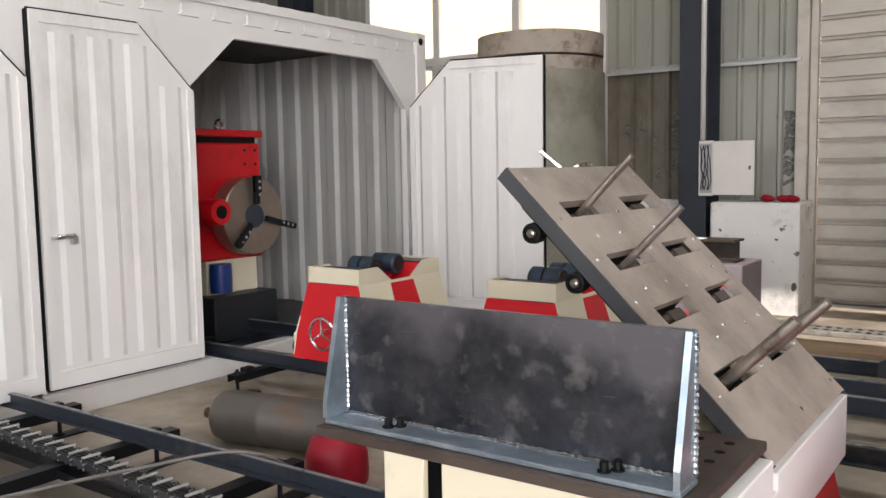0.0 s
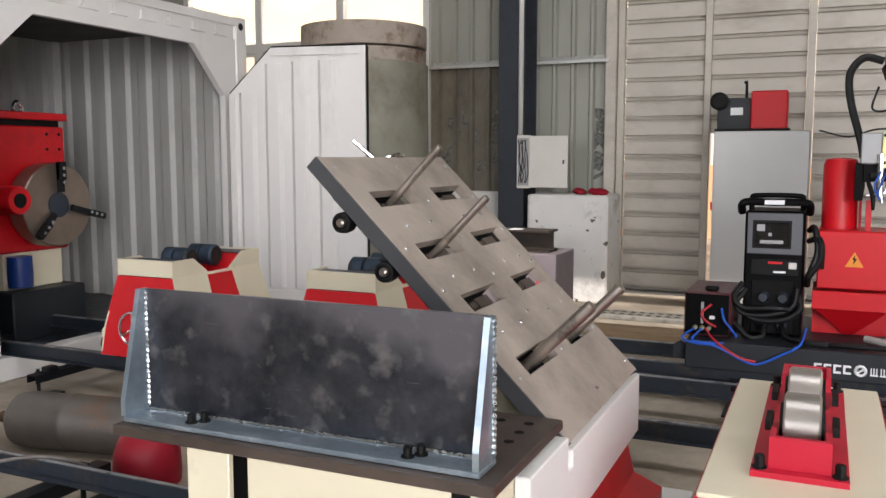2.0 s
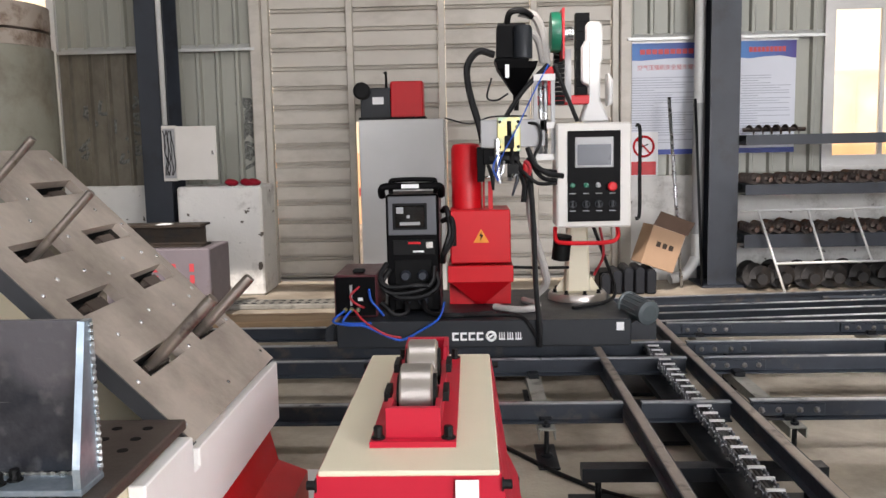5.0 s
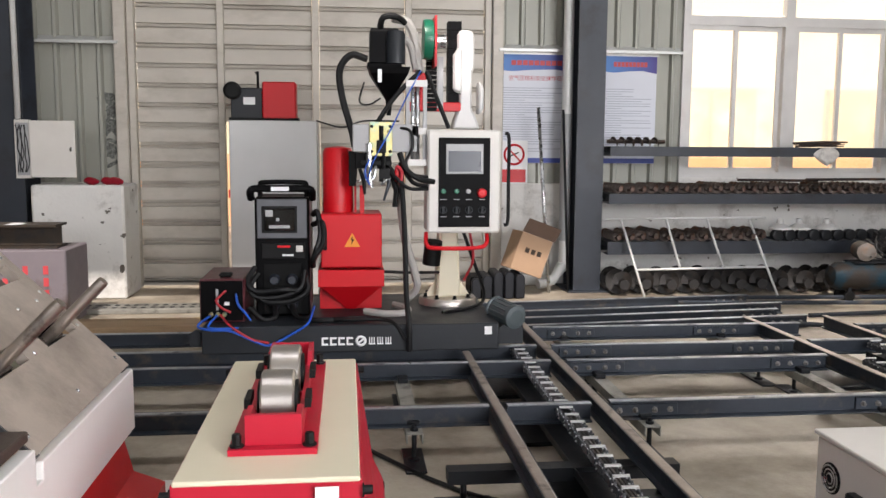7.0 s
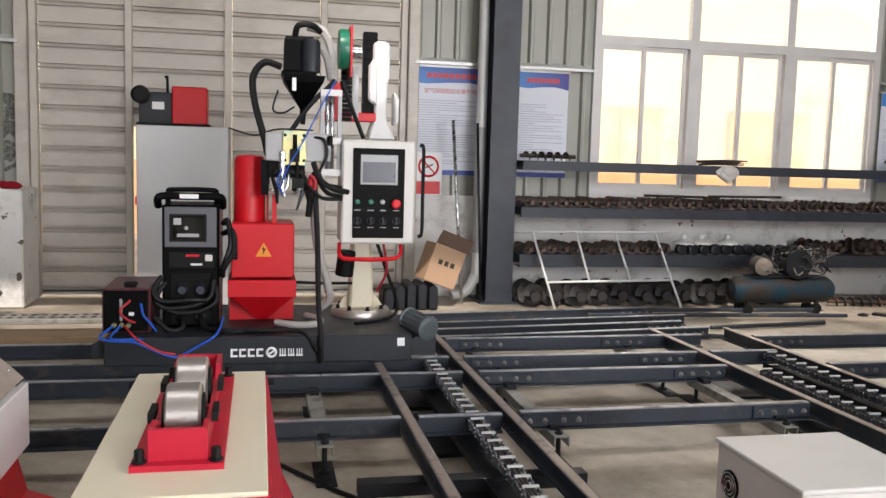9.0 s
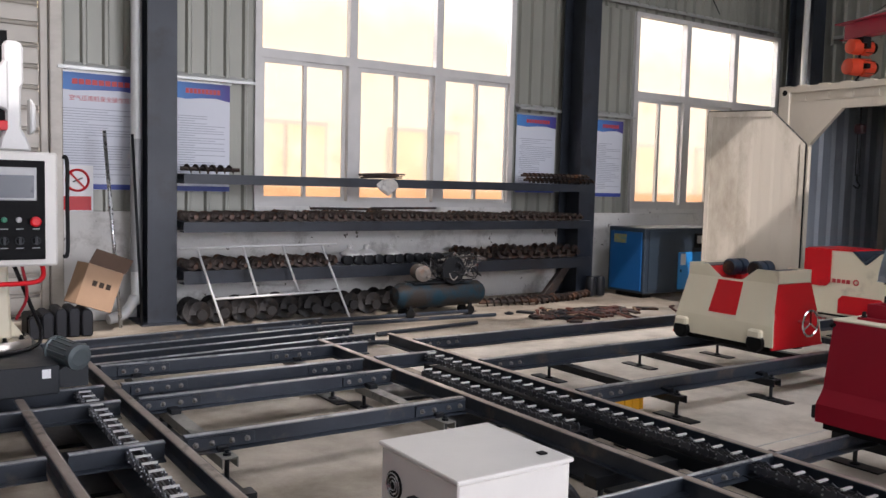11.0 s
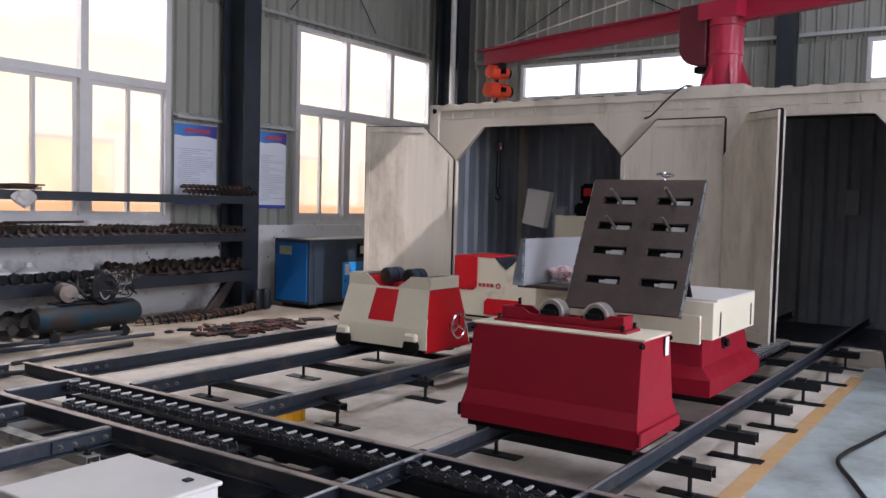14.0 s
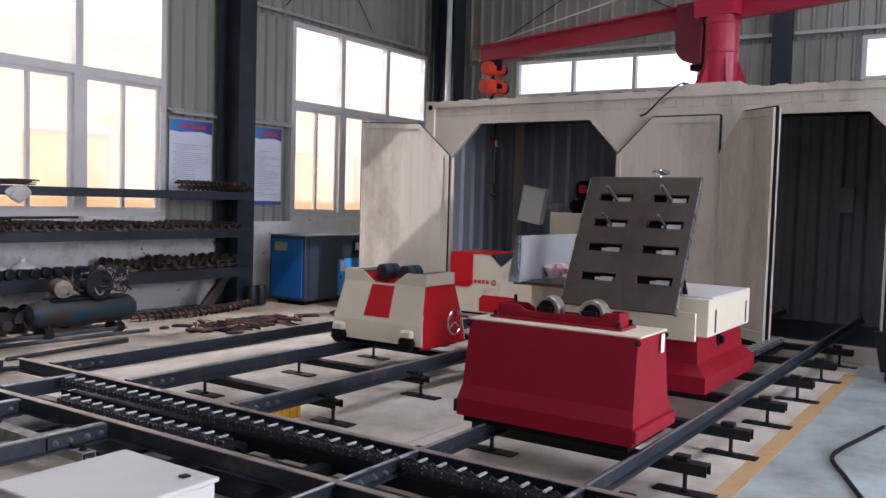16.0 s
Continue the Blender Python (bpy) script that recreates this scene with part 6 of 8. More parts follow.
for k, (xa, za, xb, zb, r) in enumerate(((0.27, 1.36, 0.30, 1.20, 0.012), (0.37, 1.38, 0.33, 1.25, 0.009), (0.44, 1.40, 0.50, 1.27, 0.013), (0.46, 1.36, 0.42, 1.16, 0.010), (0.25, 1.28, 0.36, 1.30, 0.008), (0.40, 1.26, 0.50, 1.36, 0.010))):
    part("torch_fitting", T([(xa, 5.51, za), ((xa + xb) / 2 + 0.012, 5.49, (za + zb) / 2), (xb, 5.50, zb)], [r, r * 1.25, r * 0.7], 10), (M_BLACK, M_BRIGHT, M_BLACK, M_STEEL_DK, M_CHROME, M_BRIGHT)[k], head)
for m_, r, pts in ((M_CABLE, 0.010, ((0.50, 5.52, 1.62), (0.585, 5.48, 1.60), (0.60, 5.47, 1.50), (0.56, 5.48, 1.40), (0.60, 5.46, 1.33), (0.70, 5.5, 1.31))), (M_CABLE, 0.012, ((0.44, 5.5, 1.36), (0.50, 5.44, 1.30), (0.58, 5.44, 1.24), (0.70, 5.5, 1.235))), (M_CABLE, 0.006, ((0.30, 5.54, 1.9), (0.27, 5.5, 1.78), (0.33, 5.48, 1.76), (0.40, 5.5, 1.80))), (M_CABLE, 0.005, ((0.0, 5.6, 1.66), (0.16, 5.56, 1.62), (0.30, 5.52, 1.66), (0.52, 5.52, 1.66))), (M_BLUECAB, 0.006, ((0.33, 5.46, 1.42), (0.30, 5.44, 1.34), (0.33, 5.45, 1.26))), (M_REDCAB, 0.012, ((0.50, 5.46, 1.38), (0.53, 5.44, 1.34), (0.52, 5.44, 1.27)))):
    solo("machine_hose", T(curve(pts), r, 8), m_, "flexible hose strung along the welding column", "hose", "welding hoses")
part("black_motor", T([(0.745, 5.72, 0.72), (0.76, 5.70, 0.88)], 0.06, 16), M_BLACK, wc)

# drive motor beside the carriage
mo = thing("drive_motor", (1.22, 5.55, 0.30), "grey-green finned electric drive motor", "motor")
bm = bmesh.new()
lathe(bm, [(0.05, 0), (0.076, 0.008), (0.078, 0.04), (0.069, 0.045), (0.069, 0.22), (0.08, 0.225), (0.08, 0.24)], (1.25, 5.30, 0.43), (-0.45, 1, 0.12), 22)
body = part("housing", bm, M_MOTOR, mo)
for k in range(14):
    a = 2 * math.pi * k / 14
    d = Vector((-0.45, 1, 0.12)).normalized()
    s = d.orthogonal().normalized()
    o = Vector((1.25, 5.30, 0.43)) + 0.071 * (math.cos(a) * s + math.sin(a) * d.cross(s))
    part("fin", T([o + d * 0.05, o + d * 0.23], 0.005, 4), M_MOTOR, body)
part("foot", B(1.13, 1.30, 5.34, 5.46, 0.255, 0.375), M_CHARCOAL, mo)
part("terminal_box", B(1.25, 1.32, 5.40, 5.49, 0.40, 0.48, bevel=0.008), M_MOTOR, mo)

# ---- along the long wall ----
def lettering(name, words, size, place, mat, parent, label=""):
    """Flat letters on a wall that looks south, centred on place."""
    c = bpy.data.curves.new(name, "FONT")
    c.body, c.size, c.align_x, c.extrude = words, size, "CENTER", 0.0008
    tmp = bpy.data.objects.new(name, c)
    scene.collection.objects.link(tmp)
    bpy.context.view_layer.update()
    data = bpy.data.meshes.new_from_object(tmp.evaluated_get(bpy.context.evaluated_depsgraph_get()))
    bpy.data.objects.remove(tmp)
    data.transform(pose(*place, 90, 0, 0))
    data.materials.clear()
    data.materials.append(mat)
    ob = new(name, data)
    ob.parent = parent
    ob.location = -ORIGIN[parent]
    return tagged(ob, label)


def heading_print():
    """Printed heading band that runs from sky blue to violet along the board."""
    m = material("poster_heading", "3f6fc0", 0.5, 0, 0.02, 3, bump=0)
    nt = m.node_tree
    co, sep, ramp = nt.nodes.new("ShaderNodeTexCoord"), nt.nodes.new("ShaderNodeSeparateXYZ"), nt.nodes.new("ShaderNodeValToRGB")
    nt.links.new(co.outputs["Generated"], sep.inputs[0])
    nt.links.new(sep.outputs["X"], ramp.inputs["Fac"])
    for e, (q, h) in zip(ramp.color_ramp.elements, ((0.0, "4a86c8"), (1.0, "473a86"))):
        e.position, e.color = q, srgb(h)
    nt.links.new(ramp.outputs["Color"], nt.nodes["Principled BSDF"].inputs["Base Color"])
    return m


M_POSTHEAD = heading_print()


def poster(x0, x1, z0, z1):
    p = thing("poster", ((x0 + x1) / 2, 9.25, z0), "white notice board with blue heading and rows of small print", "poster", "wall notices")
    y = NORTH - 0.045
    part("board", B(x0, x1, y, y + 0.008, z0, z1), M_POSTER, p)
    h, w = z1 - z0, x1 - x0
    part("heading", P([(x0, z1 - 0.14 * h), (x0 + w * 0.25, z1 - 0.155 * h), (x0 + w * 0.5, z1 - 0.14 * h), (x0 + w * 0.75, z1 - 0.135 * h), (x1, z1 - 0.16 * h), (x1, z1 - 0.002), (x0, z1 - 0.002)], "y", y - 0.003, y - 0.0005), M_POSTHEAD, p, "blue heading band")
    part("foot_band", B(x0, x1, y - 0.003, y - 0.0005, z0 + 0.002, z0 + 0.055), M_POSTBLUE, p)
    n = 9
    for i in range(n):
        a = x0 + w * (0.24 + 0.6 * i / n)
        part("title_bar", B(a, a + w * 0.055, y - 0.0055, y - 0.0035, z1 - 0.10 * h, z1 - 0.055 * h), M_POSTRED, p, "red title bar")
    if x0 < 2:
        lettering("subtitle", "空气压缩机安全操作规程", 0.062 * w, (x0 + w * 0.55, y - 0.002, z1 - 0.235 * h), M_POSTRED, p, "small red heading")
    bm = bmesh.new()
    rnd = random.Random(int(x0 * 100))
    z = z1 - 0.31 * h
    while z > z0 + 0.10 * h:
        ind = rnd.choice((0.08, 0.08, 0.14))
        end = rnd.choice((0.9, 0.92, 0.6, 0.75, 0.4))
        box(bm, x0 + w * ind, x0 + w * end, y - 0.003, y - 0.0005, z, z + 0.007)
        z -= 0.026
    tagged(part("small_print", bm, M_TEXT, p, "rows of grey print"), kind="stuff")
    part("rail", B(x0 - 0.02, x1 + 0.02, y - 0.004, y + 0.03, z1, z1 + 0.025), M_GIRT, p)


for a in ((1.72, 2.66, 1.34, 2.50), (2.92, 3.56, 1.34, 2.50), (7.58, 8.28, 1.40, 2.46), (9.05, 9.60, 1.36, 2.48)):
    poster(*a)

ns = thing("no_smoking_sign", (2.0, 9.25, 1.10), "white no-smoking sign with red ring and red bar", "sign")
y = NORTH - 0.05
part("board", B(1.84, 2.14, y, y + 0.006, 1.10, 1.58), M_SIGNWHITE, ns)
bm = bmesh.new()
ring(bm, (1.99, y - 0.003, 1.43), (0, 1, 0), 0.105, 0.012, 28, 4)
tube(bm, [(1.92, y - 0.003, 1.505), (2.06, y - 0.003, 1.355)], 0.011, 4)
part("ring_and_bar", bm, M_RED, ns)
part("cigarette", P([(1.945, 1.42), (2.035, 1.46), (2.04, 1.448), (1.95, 1.408)], "y", y - 0.004, y - 0.001), M_BLACK, ns)
part("caption_bar", B(1.86, 2.12, y - 0.004, y - 0.001, 1.13, 1.27), M_RED, ns, "red caption bar")

# rack of horizontal beams between two columns
for z0, z1 in ((1.425, 1.525), (0.935, 1.04), (0.41, 0.545)):
    r = thing("rack_beam", (5.57, 8.66, z0), "dark grey steel channel rack beam between columns", "rack beam", "rack beams")
    part("channel", P([(8.60, z0), (8.75, z0), (8.75, z0 + 0.008), (8.61, z0 + 0.008), (8.61, z1 - 0.008), (8.75, z1 - 0.008), (8.75, z1), (8.60, z1)], "x", 2.86, 8.42), M_STEEL_DK, r)
    r2 = thing("rack_beam", (5.57, 9.05, z0), "dark grey steel channel rack beam near the wall", "rack beam", "rack beams")
    part("channel", B(2.72, 8.42, 9.02, 9.08, z0, z1), M_STEEL_DK, r2)
    for k in range(7):
        x = 2.9 + k * 0.9
        part("cross_bar", B(x - 0.03, x + 0.03, 8.75, 9.02, z1 - 0.06, z1 - 0.002), M_STEEL_DK, r)


def auger(cx, cy, z, length, r, pitch, axis, seg=14):
    """A helical drilling auger: core tube with a twisted flight."""
    bm = bmesh.new()
    n = int(length / pitch * seg)
    prev = None
    core = r * 0.42
    for i in range(n + 1):
        t = -length / 2 + length * i / n
        a = 2 * math.pi * i / seg
        ca, sa = math.cos(a), math.sin(a)
        row = [bm.verts.new((t + dd, q * ca, q * sa)) for q, dd in ((core, -0.006), (r, -0.004), (r, 0.004), (core, 0.006))]
        if prev:
            for k in range(3):
                bm.faces.new((prev[k], row[k], row[k + 1], prev[k + 1]))
        prev = row
    tube(bm, [(-length / 2 - 0.04, 0, 0), (length / 2 + 0.04, 0, 0)], core, 8)
    if axis == "y":
        bm.transform(Matrix.Rotation(radians(90), 4, "Z"))
    elif axis != "x":
        bm.transform(Matrix.Rotation(axis, 4, "Z"))
    bm.transform(Matrix.Translation((cx, cy, z)))
    return bm


rnd = random.Random(7)
for (x0, x1, z, r, step, ys) in ((2.95, 8.2, 1.04, 0.058, 0.118, 8.80), (2.95, 4.62, 0.545, 0.062, 0.13, 8.80), (6.45, 8.25, 0.545, 0.085, 0.165, 8.80)):
    x = x0
    while x < x1:
        rr = r * rnd.uniform(0.85, 1.08)
        if rnd.random() > 0.04:
            solo("drill_auger", auger(x, ys + rnd.uniform(-0.03, 0.03), z + rr, 0.52, rr, rr * 1.6, "y", 12), M_AUGERWORN, "short rusty helical drill auger lying on the rack", "drill auger", "racked augers")
        x += step
for i, (x, yy, z, ln, ang) in enumerate(((3.0, 8.70, 1.04, 0.5, 4), (4.25, 8.64, 1.155, 0.9, -4), (5.0, 8.63, 1.16, 0.9, 3))):
    solo("drill_rod", T([(x, yy, z + 0.03), (x + ln, yy + 0.02, z + 0.03 + 0.002 * ang)], 0.014, 8), M_RUST, "thin rusty drill rod laid over the augers", "drill rod", "loose rods")
for x in (2.95, 3.12):
    solo("drill_auger", auger(x + 0.12, 8.69, 1.525 + 0.05, 0.36, 0.05, 0.09, "x", 10), M_AUGERWORN, "small dark drill auger on the top beam", "drill auger", "racked augers")
for i in range(5):
    solo("drill_auger", auger(7.75 + 0.1 * (i % 3), 8.64 + 0.055 * (i % 2), 1.525 + 0.04 + 0.06 * (i // 3), 0.95, 0.038, 0.075, "x", 10), M_AUGERWORN, "thin rusty drill auger on the top beam", "drill auger", "racked augers")
rs = random.Random(21)
for i in range(11):
    xa, xb = rs.uniform(4.85, 5.05), rs.uniform(5.25, 5.52)
    za = 1.532 + 0.004 * i
    solo("scrap_strip", T([(xa, 8.61 + rs.uniform(0, 0.1), za), ((xa + xb) / 2, 8.61 + rs.uniform(0, 0.1), za + rs.uniform(0.005, 0.02)), (xb, 8.61 + rs.uniform(0, 0.1), za + rs.uniform(-0.002, 0.012))], rs.uniform(0.005, 0.010), 6), M_RUST, "bent dark scrap strip on the top beam", "scrap metal", "scrap strips")
bag = bmesh.new()
bmesh.ops.create_icosphere(bag, subdivisions=3, radius=0.1)
for v_ in bag.verts:
    n_ = noise.noise(v_.co * 16) * 0.03
    taper = 1.35 - 1.1 * max(-0.1, -v_.co.z / 0.1)
    v_.co = Vector((v_.co.x * (1 + n_ * 6) * taper + 5.19, 8.575 + v_.co.y * 0.22 + n_ * 0.5, 1.43 + v_.co.z * 1.0))
M_BAG = material("crumpled_pale_plastic", "b9b6b0", 0.35, 0, 0.12, 14, "7d7a75", 0.3, 12, 0.5, 40)
solo("plastic_bag", bag, M_BAG, "crumpled pale plastic bag hanging from the top beam", "bag")
# large augers on the floor under the rack
for i in range(13):
    x = 2.98 + i * 0.245
    solo("large_auger", auger(x, 8.70 + 0.04 * math.sin(i * 2.1), 0.127, 0.55, 0.127, 0.20, "y", 16), M_AUGER, "large dark helical auger standing in a row on the floor", "drill auger", "floor augers")
# white lamp shades on the lowest beam
for i, x in enumerate((4.73, 4.94, 5.25)):
    bm = bmesh.new()
    lathe(bm, [(0.12, 0), (0.115, 0.02), (0.05, 0.055), (0.035, 0.06), (0.035, 0.10), (0.02, 0.115)], (x, 8.61, 0.668), (0, 0, 1), 20)
    solo("lamp_shade", bm, M_WHITEPL, "white cone lamp shade standing on the rack beam", "lamp shade", "lamp shades")
for i in range(11):
    bm = bmesh.new()
    lathe(bm, [(0.055, 0), (0.06, 0.01), (0.06, 0.08), (0.04, 0.085)], (4.70 + i * 0.135, 8.66, 0.545 + 0.0625), (0, -1, 0), 14)
    solo("pipe_coupling", bm, M_DKSTEEL, "dark round pipe coupling on the rack beam", "coupling", "pipe couplings")

# leaning frame ladder of white tube
ld = thing("white_tube_frame", (3.75, 8.32, 0), "white square-tube frame leaning on the rack", "frame")
M_TUBE = material("white_tube_paint", "cfcfcc", 0.4, 0.1, 0.06, 6)
top = 0.78


def lean_at(z):
    return 8.56 - (0.78 - z) * 0.35


for a, b in (((2.98, top), (3.16, 0.0)), ((4.36, top), (4.57, 0.0)), ((3.46, top), (3.56, 0.30)), ((3.90, top), (4.02, 0.30)), ((2.80, top), (4.54, top + 0.015)), ((3.10, 0.28), (4.49, 0.30))):
    part("tube", T([(a[0], lean_at(a[1]), a[1]), (b[0], lean_at(b[1]), max(b[1], 0.013))], 0.013, 8), M_TUBE, ld)

# piston air compressor
ac = thing("piston_compressor", (5.6, 8.05, 0), "dusty blue-green piston air compressor with tangled hoses", "air compressor")
M_TEAL = material("dusty_teal_paint", "0d2a36", 0.62, 0, 0.2, 4, "241f1b", 0.62, 4, 0.2, 40, spec=0.2)
bm = bmesh.new()
lathe(bm, [(0.02, -0.60), (0.10, -0.58), (0.14, -0.52), (0.145, 0), (0.14, 0.52), (0.10, 0.58), (0.02, 0.60)], (5.57, 8.05, 0.25), (1, 0, 0), 28)
part("tank", bm, M_TEAL, ac, "teal air tank")
for x in (5.15, 5.95):
    for yy in (7.97, 8.13):
        bm = bmesh.new()
        lathe(bm, [(0.03, -0.02), (0.055, -0.018), (0.055, 0.018), (0.03, 0.02)], (x, yy, 0.056), (0, 1, 0), 16)
        part("wheel", bm, M_BLACK, ac)
        part("leg", B(x - 0.02, x + 0.02, yy - 0.012, yy + 0.012, 0.05, 0.16), M_DKSTEEL, ac)
part("mount_plate", B(5.18, 5.85, 7.95, 8.15, 0.385, 0.40), M_DKSTEEL, ac)
bm = bmesh.new()
lathe(bm, [(0.04, -0.13), (0.09, -0.12), (0.095, 0), (0.09, 0.12), (0.05, 0.14)], (5.32, 8.05, 0.50), (0.3, 1, 0), 22)
part("motor", bm, M_CYL, ac, "grey motor")
bm = bmesh.new()
lathe(bm, [(0.15, -0.015), (0.16, 0), (0.15, 0.015)], (5.68, 7.93, 0.53), (0, 1, 0), 26)
part("flywheel", bm, M_DKSTEEL, ac)
for k in range(5):
    part("cylinder_fin", B(5.60, 5.78, 8.0, 8.14, 0.41 + 0.045 * k, 0.44 + 0.045 * k), M_DKSTEEL, ac)
rnd = random.Random(3)
for k in range(20):
    c0 = Vector((5.62 + rnd.uniform(-0.15, 0.2), 8.0, 0.62))
    pts = [c0 + Vector((rnd.uniform(-0.25, 0.3), rnd.uniform(-0.12, 0.1), rnd.uniform(-0.2, 0.10))) for _ in range(6)]
    solo("tangled_hose", T(curve(pts, 5), 0.007, 6), M_CABLEGREY if k % 5 == 0 else M_CABLE, "thin hose tangled over the compressor", "hose", "tangled hoses")

# heap of rusty parts on the floor
for k in range(110):
    x, yy = rnd.gauss(7.25, 0.42), rnd.gauss(7.45, 0.17)
    s = rnd.uniform(0.05, 0.16)
    bm = bmesh.new()
    kind = k % 3
    if kind == 0:
        bmesh.ops.create_icosphere(bm, subdivisions=1, radius=s * 0.45)
        for v_ in bm.verts:
            v_.co = Vector((v_.co.x * 1.6, v_.co.y, v_.co.z * 0.5)) * rnd.uniform(0.8, 1.2)
    elif kind == 1:
        tube(bm, [(-s * 1.6, 0, 0), (0, s * 0.4, 0.02), (s * 1.6, 0, 0)], 0.014, 6)
    else:
        box(bm, -s, s, -s * 0.5, s * 0.5, -0.012, 0.012)
        soften(bm, 0.004)
    bm.transform(pose(x, yy, 0, 0, 0, rnd.uniform(0, 180)))
    zmin = min(v_.co.z for v_ in bm.verts)
    bm.transform(Matrix.Translation((0, 0, -zmin + 0.001)))
    solo("scrap_part", bm, (M_RUST, M_HEAPRUST, M_RUST, M_HEAPRUST, M_DKSTEEL)[k % 5] if k % 19 else M_WOOD, "rusty machine part lying in a heap on the floor", "scrap part", "scrap heap")
for k in range(4):
    solo("drill_auger", auger(6.9 + 0.35 * k, 8.35 + 0.1 * (k % 2), 0.055, 0.9, 0.055, 0.1, radians(8 * (k - 1)), 10), M_RUST, "rusty drill auger lying on the floor by the column", "drill auger", "floor rods")
solo("scrap_stand", P([(7.55, 0.0), (7.75, 0.0), (8.12, 0.46), (8.02, 0.50)], "y", 8.62, 8.70, bevel=0.01), M_RUST, "leaning rusty steel wedge beside the column", "scrap part")
for x in (8.42, 8.58):
    bm = bmesh.new()
    lathe(bm, [(0.07, 0), (0.075, 0.02), (0.075, 0.22), (0.06, 0.26)], (x, 8.58, 0.02), (0, 0, 1), 14)
    solo("rubber_boot_sleeve", bm, M_DKSTEEL, "dark cylindrical sleeve standing at the column foot", "sleeve", "sleeves")

# screw compressor
sc = thing("screw_compressor", (9.75, 8.45, 0), "blue and dark grey screw compressor cabinet", "compressor")
part("frame", B(8.95, 10.55, 8.12, 8.80, 0.06, 0.96, bevel=0.012), M_NAVY, sc)
for x in (9.1, 10.4):
    part("foot", B(x - 0.08, x + 0.08, 8.2, 8.7, 0.0, 0.06), M_BLACK, sc)
part("end_panel", B(8.935, 8.95, 8.17, 8.75, 0.10, 0.90), M_BLUE, sc, "blue end panel")
part("front_panel", B(9.62, 10.50, 8.105, 8.12, 0.10, 0.62, bevel=0.004), M_BLUELT, sc, "bright blue front door")
part("front_panel", B(9.02, 9.56, 8.105, 8.12, 0.10, 0.92, bevel=0.004), M_NAVY, sc)
part("control_recess", B(9.95, 10.25, 8.10, 8.12, 0.68, 0.88), M_BLACK, sc)
part("display", B(9.98, 10.12, 8.094, 8.10, 0.74, 0.85), M_BOXGREY, sc, "pale display")
part("label", B(8.930, 8.934, 8.45, 8.68, 0.74, 0.86), M_GOLD, sc, "yellow and red warning label")
part("label", B(9.66, 9.76, 8.10, 8.104, 0.44, 0.60), M_SIGNWHITE, sc)
part("mark_block", B(10.02, 10.34, 8.10, 8.104, 0.30, 0.42), M_SIGNWHITE, sc, "white painted mark")
for x in (9.66, 10.42):
    part("latch", B(x, x + 0.02, 8.098, 8.105, 0.34, 0.38), M_BLACK, sc)

# ---- west end of the wall ----
bm = bmesh.new()
lathe(bm, [(0.67, 0.02), (0.69, 1.0), (0.68, 2.40), (0.68, 2.47)], (-4.50, 8.15, 0), (0, 0, 1), 40)
tk = thing("steel_tank", (-4.50, 8.15, 0), "large weathered steel tank with a rusty banded rim", "tank")
part("shell", bm, M_SILO, tk)
for z0, z1, r in ((2.47, 2.62, 0.66), (2.63, 2.87, 0.665)):
    bm = bmesh.new()
    lathe(bm, [(r - 0.06, z0), (r, z0 + 0.005), (r, z1 - 0.01), (r - 0.05, z1), (r - 0.06, z1 - 0.02)], (-4.50, 8.15, 0), (0, 0, 1), 40)
    part("rim_band", bm, M_RIM, tk, "rust-brown rim band")

solo("masonry_pier", B(-2.82, -1.96, 8.62, 9.215, 0, 1.12, bevel=0.02), M_PLASTER, "chipped white plastered masonry pier", "pier", kind="structure")
for x in (-2.28, -2.12, -2.05):
    bm = bmesh.new()
    bmesh.ops.create_icosphere(bm, subdivisions=2, radius=0.05)
    for v_ in bm.verts:
        v_.co = Vector((v_.co.x * 1.5 + x, v_.co.y * 1.2 + 8.72, 1.121 + 0.034 + v_.co.z * 0.7 * (1 + 0.9 * noise.noise(v_.co * 24))))
    solo("red_glove", bm, M_REDDK, "crumpled red work glove on the pier", "glove", "red gloves")

eb = thing("switch_box", (-2.7, 8.72, 1.18), "open pale grey electrical switch box with wiring", "electrical box")
part("case", B(-2.96, -2.82, 8.68, 8.74, 1.18, 1.74, bevel=0.004), M_BOXGREY, eb)
part("wiring_recess", B(-2.945, -2.83, 8.674, 8.68, 1.21, 1.71), M_GREY, eb)
rnd = random.Random(11)
for k in range(6):
    xx = -2.93 + 0.016 * k
    pts = [(xx + rnd.uniform(-0.02, 0.02), 8.668, 1.24 + 0.075 * j) for j in range(7)]
    part("wire", T(curve(pts, 3), 0.005, 5), M_CABLE, eb, "black wire")
door = part("door", B(-2.815, -2.40, 8.66, 8.675, 1.19, 1.73, bevel=0.004), M_BOXGREY, eb, "open pale door")
part("lock", B(-2.45, -2.43, 8.65, 8.66, 1.44, 1.48), M_CHROME, door)
solo("conduit", T([(-2.93, 8.71, 1.745), (-2.93, 8.71, 5.6)], 0.028, 10), M_TUBE, "white plastic cable conduit on the column", "conduit")
M_CRATE = material("mauve_grey_crate_paint", "756c70", 0.6, 0, 0.1, 3, "5a4a40", 0.3, 3)
solo("grey_crate", B(-3.05, -2.12, 7.35, 7.95, 0, 0.64, bevel=0.01), M_CRATE, "grey painted steel crate with red stencil marks", "crate")
